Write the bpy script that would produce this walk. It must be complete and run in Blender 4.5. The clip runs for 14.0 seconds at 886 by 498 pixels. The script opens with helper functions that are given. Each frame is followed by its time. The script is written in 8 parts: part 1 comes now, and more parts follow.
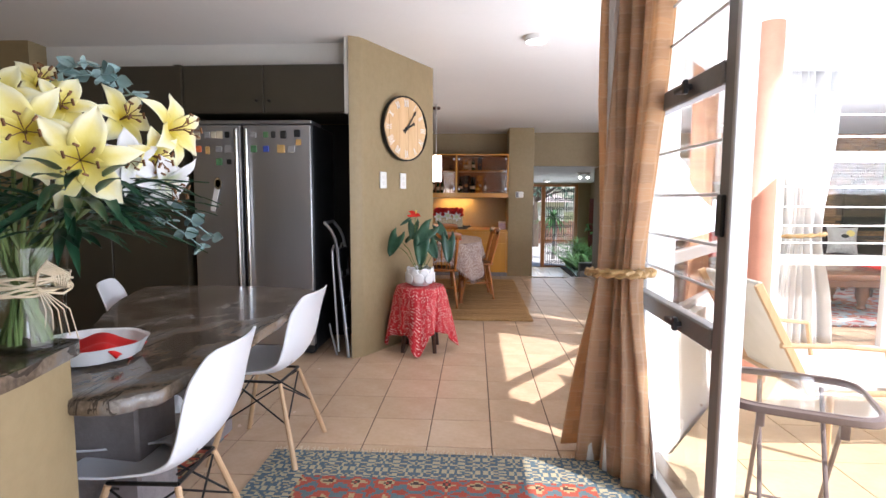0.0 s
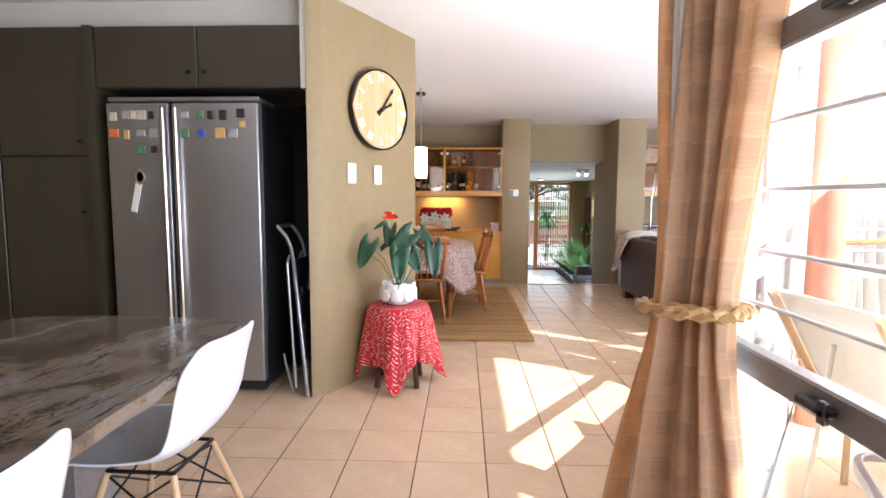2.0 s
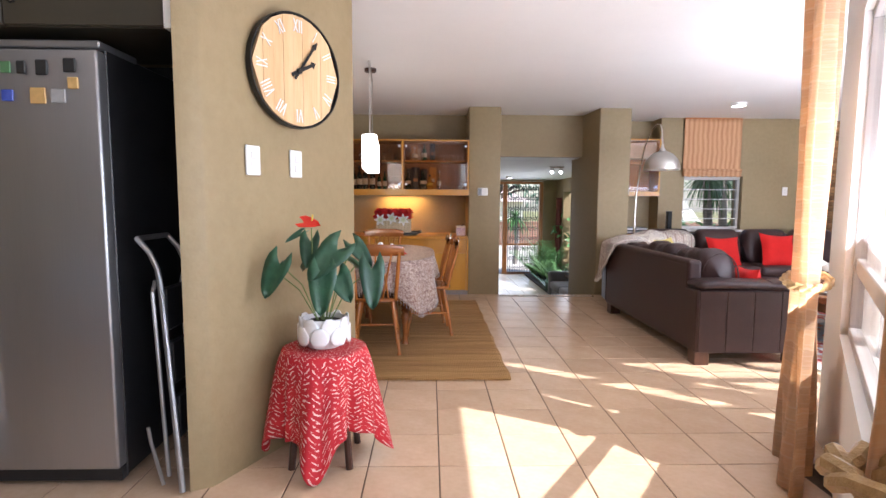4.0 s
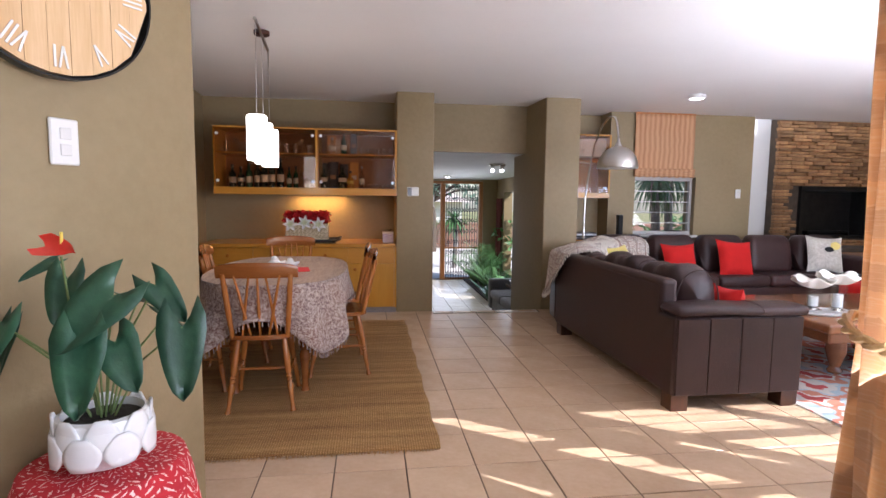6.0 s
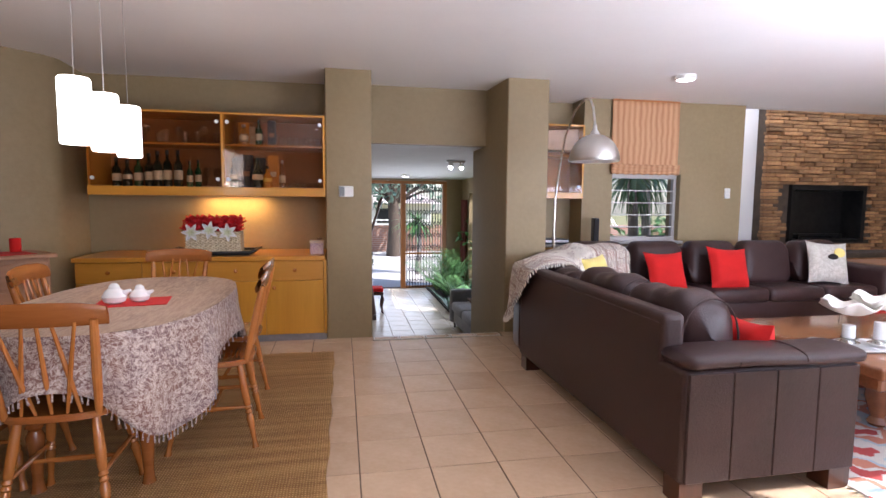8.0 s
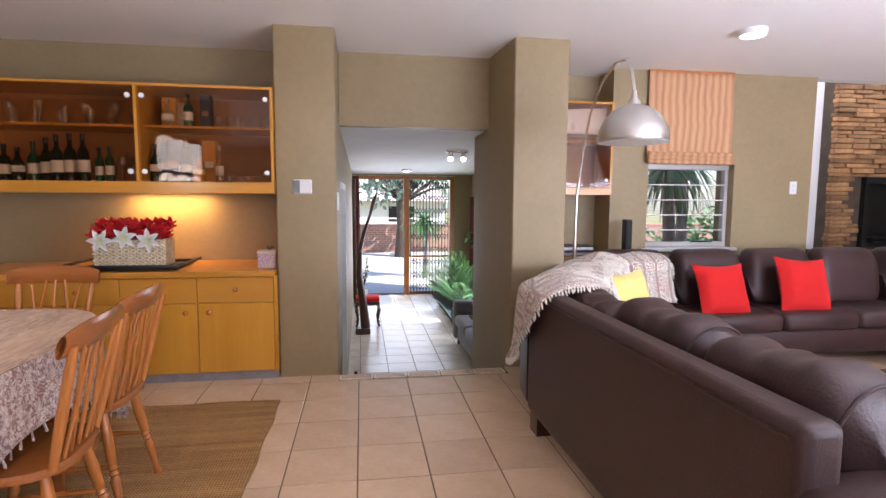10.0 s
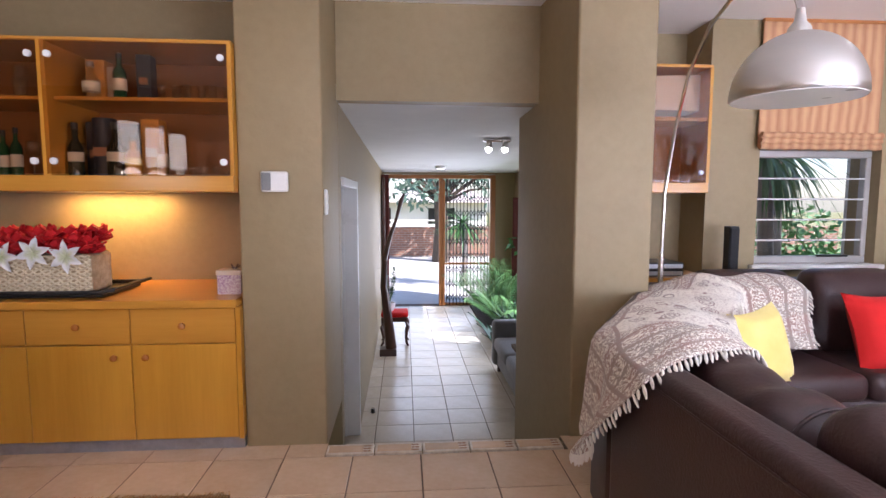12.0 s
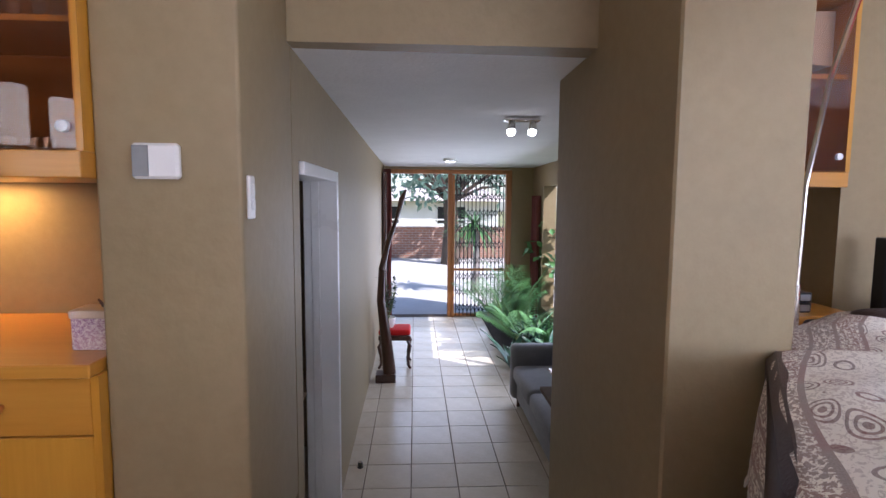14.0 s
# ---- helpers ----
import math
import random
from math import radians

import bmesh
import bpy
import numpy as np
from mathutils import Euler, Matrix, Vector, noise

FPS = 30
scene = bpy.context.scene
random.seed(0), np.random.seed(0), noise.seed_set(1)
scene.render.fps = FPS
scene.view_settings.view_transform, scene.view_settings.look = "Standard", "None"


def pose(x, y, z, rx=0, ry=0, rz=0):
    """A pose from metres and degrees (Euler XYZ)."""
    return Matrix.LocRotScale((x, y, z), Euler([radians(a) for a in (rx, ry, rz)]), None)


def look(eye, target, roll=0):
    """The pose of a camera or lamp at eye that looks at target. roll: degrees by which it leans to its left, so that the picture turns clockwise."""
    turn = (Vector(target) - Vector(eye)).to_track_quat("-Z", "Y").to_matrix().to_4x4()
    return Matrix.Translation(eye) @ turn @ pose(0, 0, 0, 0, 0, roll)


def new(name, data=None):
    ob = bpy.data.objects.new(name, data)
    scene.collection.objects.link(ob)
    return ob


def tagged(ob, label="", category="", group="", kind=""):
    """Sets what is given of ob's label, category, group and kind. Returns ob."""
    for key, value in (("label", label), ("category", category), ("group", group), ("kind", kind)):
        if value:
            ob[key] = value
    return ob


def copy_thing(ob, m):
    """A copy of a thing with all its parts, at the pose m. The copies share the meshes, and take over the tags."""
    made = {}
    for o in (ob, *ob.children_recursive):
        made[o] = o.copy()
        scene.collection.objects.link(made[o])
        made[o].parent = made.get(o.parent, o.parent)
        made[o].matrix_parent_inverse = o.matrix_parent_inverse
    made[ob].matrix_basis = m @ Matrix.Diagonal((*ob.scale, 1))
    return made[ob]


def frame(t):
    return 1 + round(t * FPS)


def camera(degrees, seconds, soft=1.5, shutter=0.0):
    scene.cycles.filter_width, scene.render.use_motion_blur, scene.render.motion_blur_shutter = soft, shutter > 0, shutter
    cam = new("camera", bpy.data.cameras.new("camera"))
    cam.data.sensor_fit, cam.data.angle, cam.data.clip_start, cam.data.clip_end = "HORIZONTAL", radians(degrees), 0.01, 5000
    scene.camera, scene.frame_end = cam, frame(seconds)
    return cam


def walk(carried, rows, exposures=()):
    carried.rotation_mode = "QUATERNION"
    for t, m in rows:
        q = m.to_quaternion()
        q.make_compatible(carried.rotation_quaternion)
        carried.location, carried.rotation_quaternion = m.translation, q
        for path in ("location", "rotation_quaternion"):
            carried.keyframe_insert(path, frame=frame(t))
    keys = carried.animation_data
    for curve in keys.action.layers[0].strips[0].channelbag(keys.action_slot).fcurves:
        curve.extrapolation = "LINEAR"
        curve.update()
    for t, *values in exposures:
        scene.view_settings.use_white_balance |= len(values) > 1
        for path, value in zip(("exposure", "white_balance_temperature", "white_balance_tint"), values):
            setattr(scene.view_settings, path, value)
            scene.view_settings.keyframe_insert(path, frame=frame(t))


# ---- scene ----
cam = camera(80.0, 14.0)
PATH = [
    (0, (-0.002, 0.078, 1.273), (-0.12, 2.066, 1.085), 0.2),
    (0.5, (0.0, 0.271, 1.276), (-0.118, 2.259, 1.086), 0.2),
    (1, (-0.003, 0.484, 1.277), (-0.105, 2.472, 1.086), 0.2),
    (1.5, (-0.009, 0.708, 1.272), (-0.105, 2.697, 1.083), 0.2),
    (2, (-0.016, 0.931, 1.263), (-0.093, 2.92, 1.073), 0.2),
    (2.5, (-0.004, 1.177, 1.258), (-0.048, 3.168, 1.069), 0.2),
    (2.7, (0.0, 1.285, 1.257), (-0.036, 3.276, 1.064), 0.2),
    (4.8, (0.111, 2.393, 1.264), (0.251, 4.379, 1.076), 0.6),
    (5, (0.13, 2.495, 1.266), (0.297, 4.479, 1.074), 0.7),
    (5.5, (0.197, 2.746, 1.272), (0.421, 4.724, 1.08), 0.7),
    (6, (0.267, 2.978, 1.275), (0.538, 4.95, 1.086), 0.7),
    (6.5, (0.36, 3.212, 1.272), (0.672, 5.179, 1.085), 0.7),
    (7, (0.475, 3.453, 1.272), (0.821, 5.415, 1.087), 0.8),
    (7.5, (0.594, 3.71, 1.273), (0.957, 5.668, 1.086), 0.7),
    (7.7, (0.636, 3.818, 1.274), (1.007, 5.775, 1.092), 0.5),
    (9.8, (1.097, 4.959, 1.277), (1.428, 6.922, 1.085), 0.1),
    (10, (1.132, 5.067, 1.277), (1.436, 7.034, 1.085), 0.3),
    (10.5, (1.192, 5.328, 1.271), (1.444, 7.303, 1.084), 0.2),
    (11, (1.25, 5.595, 1.266), (1.461, 7.575, 1.076), 0.2),
    (11.5, (1.313, 5.887, 1.264), (1.489, 7.871, 1.077), 0.2),
    (12, (1.363, 6.189, 1.265), (1.508, 8.175, 1.078), 0.1),
    (12.5, (1.406, 6.476, 1.263), (1.54, 8.463, 1.073), 0.3),
    (13, (1.434, 6.751, 1.266), (1.552, 8.739, 1.079), 0.2),
    (13.5, (1.44, 7.025, 1.268), (1.548, 9.014, 1.08), 0.1),
    (14, (1.458, 7.297, 1.252), (1.565, 9.285, 1.06), 0.4),
]
walk(cam, [(t, look(eye, target, roll)) for t, eye, target, roll in PATH],
     [(0, 0.7, 5800, 14), (2, 1.26, 5800, 14), (4.5, 0.9, 5800, 17), (6, 0.68, 5750, 18), (7.5, 0.88, 5700, 19), (10.5, 1.30, 5750, 21), (12.5, 1.13, 5600, 22), (14, 0.84, 5450, 22)])

# ---- world, sun, large lights ----
TO_SUN = Vector((0.894, -0.63, 1.02)).normalized()
world = bpy.data.worlds.new("world")
scene.world = world
world.use_nodes = True
_nt = world.node_tree
_sky = _nt.nodes.new("ShaderNodeTexSky")
_sky.sky_type, _sky.sun_disc = "NISHITA", False
_sky.sun_elevation, _sky.sun_rotation = math.asin(TO_SUN.z), math.atan2(TO_SUN.x, TO_SUN.y)
_nt.links.new(_sky.outputs[0], _nt.nodes["Background"].inputs[0])
_nt.nodes["Background"].inputs[1].default_value = 0.15
sun = new("sun", bpy.data.lights.new("sun", "SUN"))
sun.data.energy, sun.data.angle, sun.data.color = 5.0, radians(0.5), (1.0, 0.93, 0.82)
sun.matrix_world = look(TO_SUN * 30, (0, 0, 0))


def area_lamp(name, eye, target, w, h, watts, color):
    ob = new(name, bpy.data.lights.new(name, "AREA"))
    ob.data.shape, ob.data.size, ob.data.size_y = "RECTANGLE", w, h
    ob.data.energy, ob.data.color = watts, color
    ob.matrix_world = look(eye, target)
    return ob


SKY = (0.93, 0.96, 1.0)
area_lamp("daylight_sliding_door", (0.90, 1.0, 1.25), (-1, 1.3, 1.6), 3.2, 2.1, 38, SKY)
area_lamp("daylight_bay", (1.68, 3.52, 1.3), (0.88, 4.08, 2.1), 1.8, 1.5, 38, SKY)
area_lamp("daylight_living_window", (4.5, 4.74, 1.2), (4.5, 5.75, 2.9), 3.4, 1.7, 124, SKY)
area_lamp("daylight_skylight", (6.9, 10.05, 3.5), (6.9, 10.0, 0), 2.6, 0.7, 13, SKY)
area_lamp("daylight_hall_window", (3.4, 13.6, 0.4), (1.0, 13.6, -0.4), 2.2, 1.6, 22, SKY)
area_lamp("daylight_entrance", (2.0, 15.95, 0.4), (2.0, 13, -0.3), 1.9, 2.0, 12, SKY)
area_lamp("cabinet_downlight", (-0.33, 9.38, 1.285), (-0.33, 9.44, 0.8), 0.55, 0.05, 3.5, (1.0, 0.55, 0.14))
for _x, _y, _z in ((-0.48, 6.67, 1.72), (-0.51, 7.05, 1.72), (-0.53, 7.43, 1.72)):
    lamp = new("pendant_bulb", bpy.data.lights.new("pendant_bulb", "POINT"))
    lamp.data.energy, lamp.data.color, lamp.data.shadow_soft_size = 1.2, (1.0, 0.86, 0.66), 0.07
    lamp.location = (_x, _y, _z - 0.3)

# ---- materials ----


def nodes_of(name):
    m = bpy.data.materials.new(name)
    m.use_nodes = True
    t = m.node_tree
    return m, t, t.nodes["Principled BSDF"]


def add(t, kind, **values):
    n = t.nodes.new("ShaderNode" + kind)
    for k, v in values.items():
        n.inputs[k.replace("_", " ")].default_value = v
    return n


def ramp(t, fac, stops, constant=False):
    r = t.nodes.new("ShaderNodeValToRGB")
    r.color_ramp.interpolation = "CONSTANT" if constant else "LINEAR"
    e = r.color_ramp.elements
    while len(e) < len(stops):
        e.new(0.5)
    for el, (p, c) in zip(e, stops):
        el.position, el.color = p, (*c, 1)
    t.links.new(fac, r.inputs[0])
    return r.outputs[0]


def coords(t, stretch=(1, 1, 1), turn=(0, 0, 0)):
    c = t.nodes.new("ShaderNodeTexCoord")
    mp = add(t, "Mapping", Scale=stretch, Rotation=[radians(a) for a in turn])
    t.links.new(c.outputs["Object"], mp.inputs[0])
    return mp.outputs[0]


def noise_tex(t, vec, scale, detail=4, rough=0.6, distortion=0):
    n = add(t, "TexNoise", Scale=scale, Detail=detail, Roughness=rough, Distortion=distortion)
    t.links.new(vec, n.inputs["Vector"])
    return n.outputs["Fac"]


def mixed(t, fac, a, b, mode="MIX"):
    m = t.nodes.new("ShaderNodeMix")
    m.data_type, m.blend_type = "RGBA", mode
    for i, v in ((0, fac), (6, a), (7, b)):
        if isinstance(v, (int, float)):
            m.inputs[i].default_value = v
        elif isinstance(v, tuple):
            m.inputs[i].default_value = (*v, 1)
        else:
            t.links.new(v, m.inputs[i])
    return m.outputs[2]


def calc(t, op, a, b=0.0):
    m = t.nodes.new("ShaderNodeMath")
    m.operation = op
    for i, v in enumerate((a, b)):
        if isinstance(v, (int, float)):
            m.inputs[i].default_value = v
        else:
            t.links.new(v, m.inputs[i])
    return m.outputs[0]


def bumped(t, b, height, strength, distance=0.01):
    n = add(t, "Bump", Strength=strength, Distance=distance)
    t.links.new(height, n.inputs["Height"])
    t.links.new(n.outputs[0], b.inputs["Normal"])


def varied(t, color, amount):
    o = t.nodes.new("ShaderNodeObjectInfo")
    v = calc(t, "ADD", calc(t, "MULTIPLY", o.outputs["Random"], amount), 1 - amount / 2)
    h = t.nodes.new("ShaderNodeHueSaturation")
    t.links.new(v, h.inputs["Value"])
    t.links.new(color, h.inputs["Color"])
    return h.outputs[0]


def stuff_mat(name, c1, c2, scale=6, rough=0.5, metal=0.0, bump=0.1, fine=90, stretch=(1, 1, 1), rand=0.0, sheen=0.0, stain=0.25, spec=0.5):
    """Two-scale noise between two colours with a fine relief."""
    m, t, b = nodes_of(name)
    v = coords(t, stretch)
    big, small = noise_tex(t, v, scale, 3), noise_tex(t, v, fine, 5)
    fac = calc(t, "ADD", calc(t, "MULTIPLY", big, 1 - stain), calc(t, "MULTIPLY", small, stain))
    col = ramp(t, fac, ((0.3, c1), (0.7, c2)))
    if rand:
        col = varied(t, col, rand)
    t.links.new(col, b.inputs["Base Color"])
    rr = calc(t, "ADD", calc(t, "MULTIPLY", big, 0.16), rough - 0.08)
    t.links.new(rr, b.inputs["Roughness"])
    b.inputs["Metallic"].default_value = metal
    b.inputs["Specular IOR Level"].default_value = spec
    b.inputs["Sheen Weight"].default_value = sheen
    if bump:
        bumped(t, b, calc(t, "ADD", small, calc(t, "MULTIPLY", big, 0.6)), bump)
    return m


def wood_mat(name, c1, c2, rough=0.35, grain="z", scale=7, coat=0.0, bump=0.06, rand=0.0):
    m, t, b = nodes_of(name)
    st = {"x": (0.06, 1, 1), "y": (1, 0.06, 1), "z": (1, 1, 0.06)}[grain]
    v = coords(t, st)
    a, f = noise_tex(t, v, scale, 4, 0.6, 1.2), noise_tex(t, v, scale * 14, 4)
    fac = calc(t, "ADD", calc(t, "MULTIPLY", a, 0.7), calc(t, "MULTIPLY", f, 0.3))
    col = ramp(t, fac, ((0.32, c1), (0.68, c2)))
    if rand:
        col = varied(t, col, rand)
    t.links.new(col, b.inputs["Base Color"])
    b.inputs["Roughness"].default_value = rough
    b.inputs["Coat Weight"].default_value = coat
    b.inputs["Coat Roughness"].default_value = 0.15
    bumped(t, b, f, bump, 0.004)
    return m


def glow_mat(name, color, strength):
    m, t, b = nodes_of(name)
    b.inputs["Base Color"].default_value = (*color, 1)
    b.inputs["Emission Color"].default_value = (*color, 1)
    b.inputs["Emission Strength"].default_value = strength
    b.inputs["Roughness"].default_value = 0.4
    return m


def glass_mat(name, color=(1, 1, 1), rough=0.0, ior=1.45, thin=0.9, gloss=0.035):
    """Glass; thin > 0 lets that share of light pass unbent, as a flat pane does."""
    m, t, b = nodes_of(name)
    out = t.nodes["Material Output"]
    b.inputs["Base Color"].default_value = (*color, 1)
    b.inputs["Roughness"].default_value = rough
    b.inputs["IOR"].default_value = ior
    if thin:
        b.inputs["Metallic"].default_value = 0.0
        tr = t.nodes.new("ShaderNodeBsdfTransparent")
        tr.inputs[0].default_value = (*color, 1)
        gl = add(t, "BsdfGlossy", Roughness=max(rough, 0.01))
        mx = t.nodes.new("ShaderNodeMixShader")
        lw = add(t, "LayerWeight", Blend=0.5)
        fr = calc(t, "ADD", calc(t, "MULTIPLY", calc(t, "POWER", lw.outputs["Facing"], 5.0), 0.7), gloss)
        t.links.new(fr, mx.inputs[0])
        t.links.new(tr.outputs[0], mx.inputs[1])
        t.links.new(gl.outputs[0], mx.inputs[2])
        t.links.new(mx.outputs[0], out.inputs[0])
        t.nodes.remove(b)
    else:
        b.inputs["Transmission Weight"].default_value = 1
    return m


def petal_mat(name, throat, middle, tip):
    """Lily petal, coloured along its length."""
    m, t, b = nodes_of(name)
    c = t.nodes.new("ShaderNodeTexCoord")
    sep = t.nodes.new("ShaderNodeSeparateXYZ")
    t.links.new(c.outputs["UV"], sep.inputs[0])
    w = noise_tex(t, coords(t), 30, 3)
    along = calc(t, "ADD", sep.outputs[1], calc(t, "MULTIPLY", calc(t, "ABSOLUTE", calc(t, "SUBTRACT", sep.outputs[0], 0.5)), 0.45))
    along = calc(t, "ADD", along, calc(t, "MULTIPLY", calc(t, "SUBTRACT", w, 0.5), 0.3))
    col = ramp(t, along, ((0.22, throat), (0.62, middle), (0.92, tip)))
    t.links.new(col, b.inputs["Base Color"])
    b.inputs["Roughness"].default_value = 0.55
    bumped(t, b, noise_tex(t, coords(t), 60, 3), 0.25, 0.004)
    tr = t.nodes.new("ShaderNodeBsdfTranslucent")
    t.links.new(col, tr.inputs[0])
    mx = t.nodes.new("ShaderNodeMixShader")
    mx.inputs[0].default_value = 0.3
    t.links.new(b.outputs[0], mx.inputs[1])
    t.links.new(tr.outputs[0], mx.inputs[2])
    t.links.new(mx.outputs[0], t.nodes["Material Output"].inputs[0])
    return m


PLASTER = stuff_mat("olive_plaster", (0.262, 0.195, 0.098), (0.325, 0.247, 0.132), 1.6, 0.55, bump=0.24, fine=20, stain=0.45)
WHITE = stuff_mat("white_plaster", (0.74, 0.72, 0.68), (0.80, 0.78, 0.74), 1.5, 0.7, bump=0.10, fine=45)
CEILING = stuff_mat("ceiling_paint", (0.82, 0.80, 0.77), (0.87, 0.85, 0.82), 1.1, 0.55, bump=0.05, fine=30)
HALLCEIL = stuff_mat("ceiling_plaster", (0.72, 0.72, 0.71), (0.80, 0.80, 0.79), 3, 0.7, bump=0.35, fine=40)
WHITEPAINT = stuff_mat("white_gloss_paint", (0.74, 0.73, 0.70), (0.80, 0.79, 0.77), 4, 0.3, bump=0.03)
TILE = stuff_mat("terracotta_beige_tile", (0.60, 0.42, 0.27), (0.70, 0.52, 0.36), 5, 0.24, bump=0.05, fine=40, rand=0.12, stain=0.3)
HALLTILE = stuff_mat("hall_tile", (0.58, 0.50, 0.38), (0.68, 0.60, 0.48), 5, 0.22, bump=0.05, fine=40, rand=0.10)
PATIO = stuff_mat("patio_tile", (0.55, 0.42, 0.26), (0.66, 0.52, 0.34), 5, 0.5, bump=0.08, fine=40, rand=0.12)
GROUT = stuff_mat("dark_grout", (0.10, 0.065, 0.04), (0.16, 0.11, 0.07), 12, 0.9, bump=0.3)
DECOR = stuff_mat("painted_border_tile", (0.42, 0.33, 0.23), (0.72, 0.62, 0.48), 22, 0.3, bump=0.05, fine=70, stain=0.15)
OLIVECAB = stuff_mat("dark_olive_lacquer", (0.045, 0.038, 0.025), (0.060, 0.051, 0.034), 3, 0.36, bump=0.03, fine=60)
# Near-black that stands in for shade: fridge recess, house windows.
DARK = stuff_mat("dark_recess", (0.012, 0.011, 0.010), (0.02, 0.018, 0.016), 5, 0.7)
STEEL = stuff_mat("brushed_steel", (0.36, 0.36, 0.37), (0.44, 0.44, 0.45), 2, 0.34, 0.85, 0.03, 220, (1, 1, 0.02))
CHROME = stuff_mat("chrome", (0.72, 0.71, 0.69), (0.8, 0.79, 0.77), 3, 0.16, 1.0, 0.0)
BRUSHED = stuff_mat("brushed_nickel", (0.58, 0.56, 0.53), (0.62, 0.60, 0.57), 3, 0.33, 1.0, 0.004, 150, (1, 1, 8), stain=0.05)
ALU = stuff_mat("grey_aluminium_frame", (0.42, 0.40, 0.38), (0.50, 0.48, 0.46), 4, 0.4, 0.4, 0.02)
DOORALU = stuff_mat("anodised_door_frame", (0.20, 0.19, 0.18), (0.28, 0.27, 0.26), 4, 0.45, 0.5, 0.03)
WHITEALU = stuff_mat("white_coated_aluminium", (0.66, 0.65, 0.63), (0.74, 0.73, 0.71), 4, 0.35, 0.0, 0.02)
BLACKMETAL = stuff_mat("black_metal", (0.012, 0.012, 0.012), (0.03, 0.028, 0.026), 9, 0.4, 0.6, 0.08)
BLACKPLASTIC = stuff_mat("black_plastic", (0.012, 0.012, 0.013), (0.02, 0.02, 0.022), 9, 0.35, 0, 0.03)
SHELL = stuff_mat("white_moulded_plastic", (0.76, 0.78, 0.82), (0.82, 0.84, 0.87), 3, 0.3, bump=0.02)
BEECH = wood_mat("pale_beech", (0.46, 0.29, 0.15), (0.60, 0.41, 0.24), 0.4)
MAPLE = wood_mat("honey_maple_veneer", (0.50, 0.22, 0.018), (0.63, 0.305, 0.034), 0.28, "z", 5, 0.2)
MAPLEX = wood_mat("honey_maple_edge", (0.48, 0.20, 0.020), (0.60, 0.285, 0.04), 0.28, "x", 5, 0.2)
CABWOOD = wood_mat("warm_cabinet_wood", (0.30, 0.12, 0.035), (0.42, 0.18, 0.055), 0.35, "x", 6, 0.1)
OAK = wood_mat("varnished_orange_oak", (0.34, 0.11, 0.02), (0.50, 0.185, 0.04), 0.26, "z", 9, 0.35)
OAKDARK = wood_mat("varnished_brown_rail", (0.24, 0.07, 0.014), (0.34, 0.115, 0.026), 0.26, "x", 8, 0.35)
DARKWOOD = wood_mat("dark_mahogany", (0.035, 0.012, 0.006), (0.08, 0.025, 0.012), 0.3, "z", 8, 0.3)
TEAK = wood_mat("polished_teak", (0.22, 0.085, 0.035), (0.34, 0.14, 0.06), 0.2, "x", 6, 0.5)
DOORWOOD = wood_mat("orange_door_timber", (0.34, 0.13, 0.035), (0.48, 0.20, 0.06), 0.4, "z", 7)
PINE = wood_mat("rustic_pine", (0.34, 0.17, 0.09), (0.46, 0.25, 0.14), 0.45, "x", 6)
LEATHER = stuff_mat("dark_brown_leather", (0.027, 0.0115, 0.0105), (0.060, 0.029, 0.027), 3.2, 0.42, bump=0.26, fine=110, spec=0.42, stain=0.35)
RED = stuff_mat("red_velvet", (0.50, 0.010, 0.008), (0.62, 0.016, 0.012), 7, 0.8, bump=0.12, fine=200, sheen=0.05, spec=0.25)
YELLOW = stuff_mat("yellow_cotton", (0.78, 0.62, 0.16), (0.86, 0.72, 0.25), 7, 0.8, bump=0.12, fine=200, sheen=0.2)
GREYCLOTH = stuff_mat("grey_upholstery", (0.16, 0.165, 0.18), (0.22, 0.225, 0.24), 6, 0.85, bump=0.2, fine=220, sheen=0.3)
CERAMIC = stuff_mat("white_glazed_ceramic", (0.76, 0.76, 0.76), (0.83, 0.83, 0.82), 7, 0.25, bump=0.1, fine=30)
SOIL = stuff_mat("potting_soil", (0.012, 0.009, 0.007), (0.04, 0.03, 0.022), 40, 0.95, bump=0.9, fine=90)
LEAF = stuff_mat("dark_green_leaf", (0.012, 0.048, 0.026), (0.03, 0.095, 0.045), 9, 0.32, bump=0.08, fine=40, rand=0.3)
ANTHLEAF = stuff_mat("blue_green_anthurium_leaf", (0.012, 0.048, 0.028), (0.036, 0.105, 0.052), 14, 0.36, bump=0.15, fine=50, rand=0.45)
# Leaf green paled so that outdoor glare on the tree crowns is in the colour.
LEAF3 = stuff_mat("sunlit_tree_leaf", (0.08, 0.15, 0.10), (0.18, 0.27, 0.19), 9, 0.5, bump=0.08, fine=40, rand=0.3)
LEAF2 = stuff_mat("bright_green_leaf", (0.05, 0.14, 0.04), (0.12, 0.26, 0.08), 9, 0.42, bump=0.08, fine=40, rand=0.3)
EUCA = stuff_mat("blue_grey_eucalyptus_leaf", (0.16, 0.26, 0.26), (0.28, 0.38, 0.37), 9, 0.55, bump=0.05)
STEMDARK = stuff_mat("rust_brown_stamen", (0.10, 0.045, 0.015), (0.20, 0.09, 0.03), 30, 0.7)
STEM = stuff_mat("green_stem", (0.10, 0.16, 0.05), (0.20, 0.26, 0.09), 14, 0.5)
PETAL = petal_mat("cream_lily_petal", (0.76, 0.62, 0.06), (0.84, 0.75, 0.26), (0.87, 0.84, 0.60))
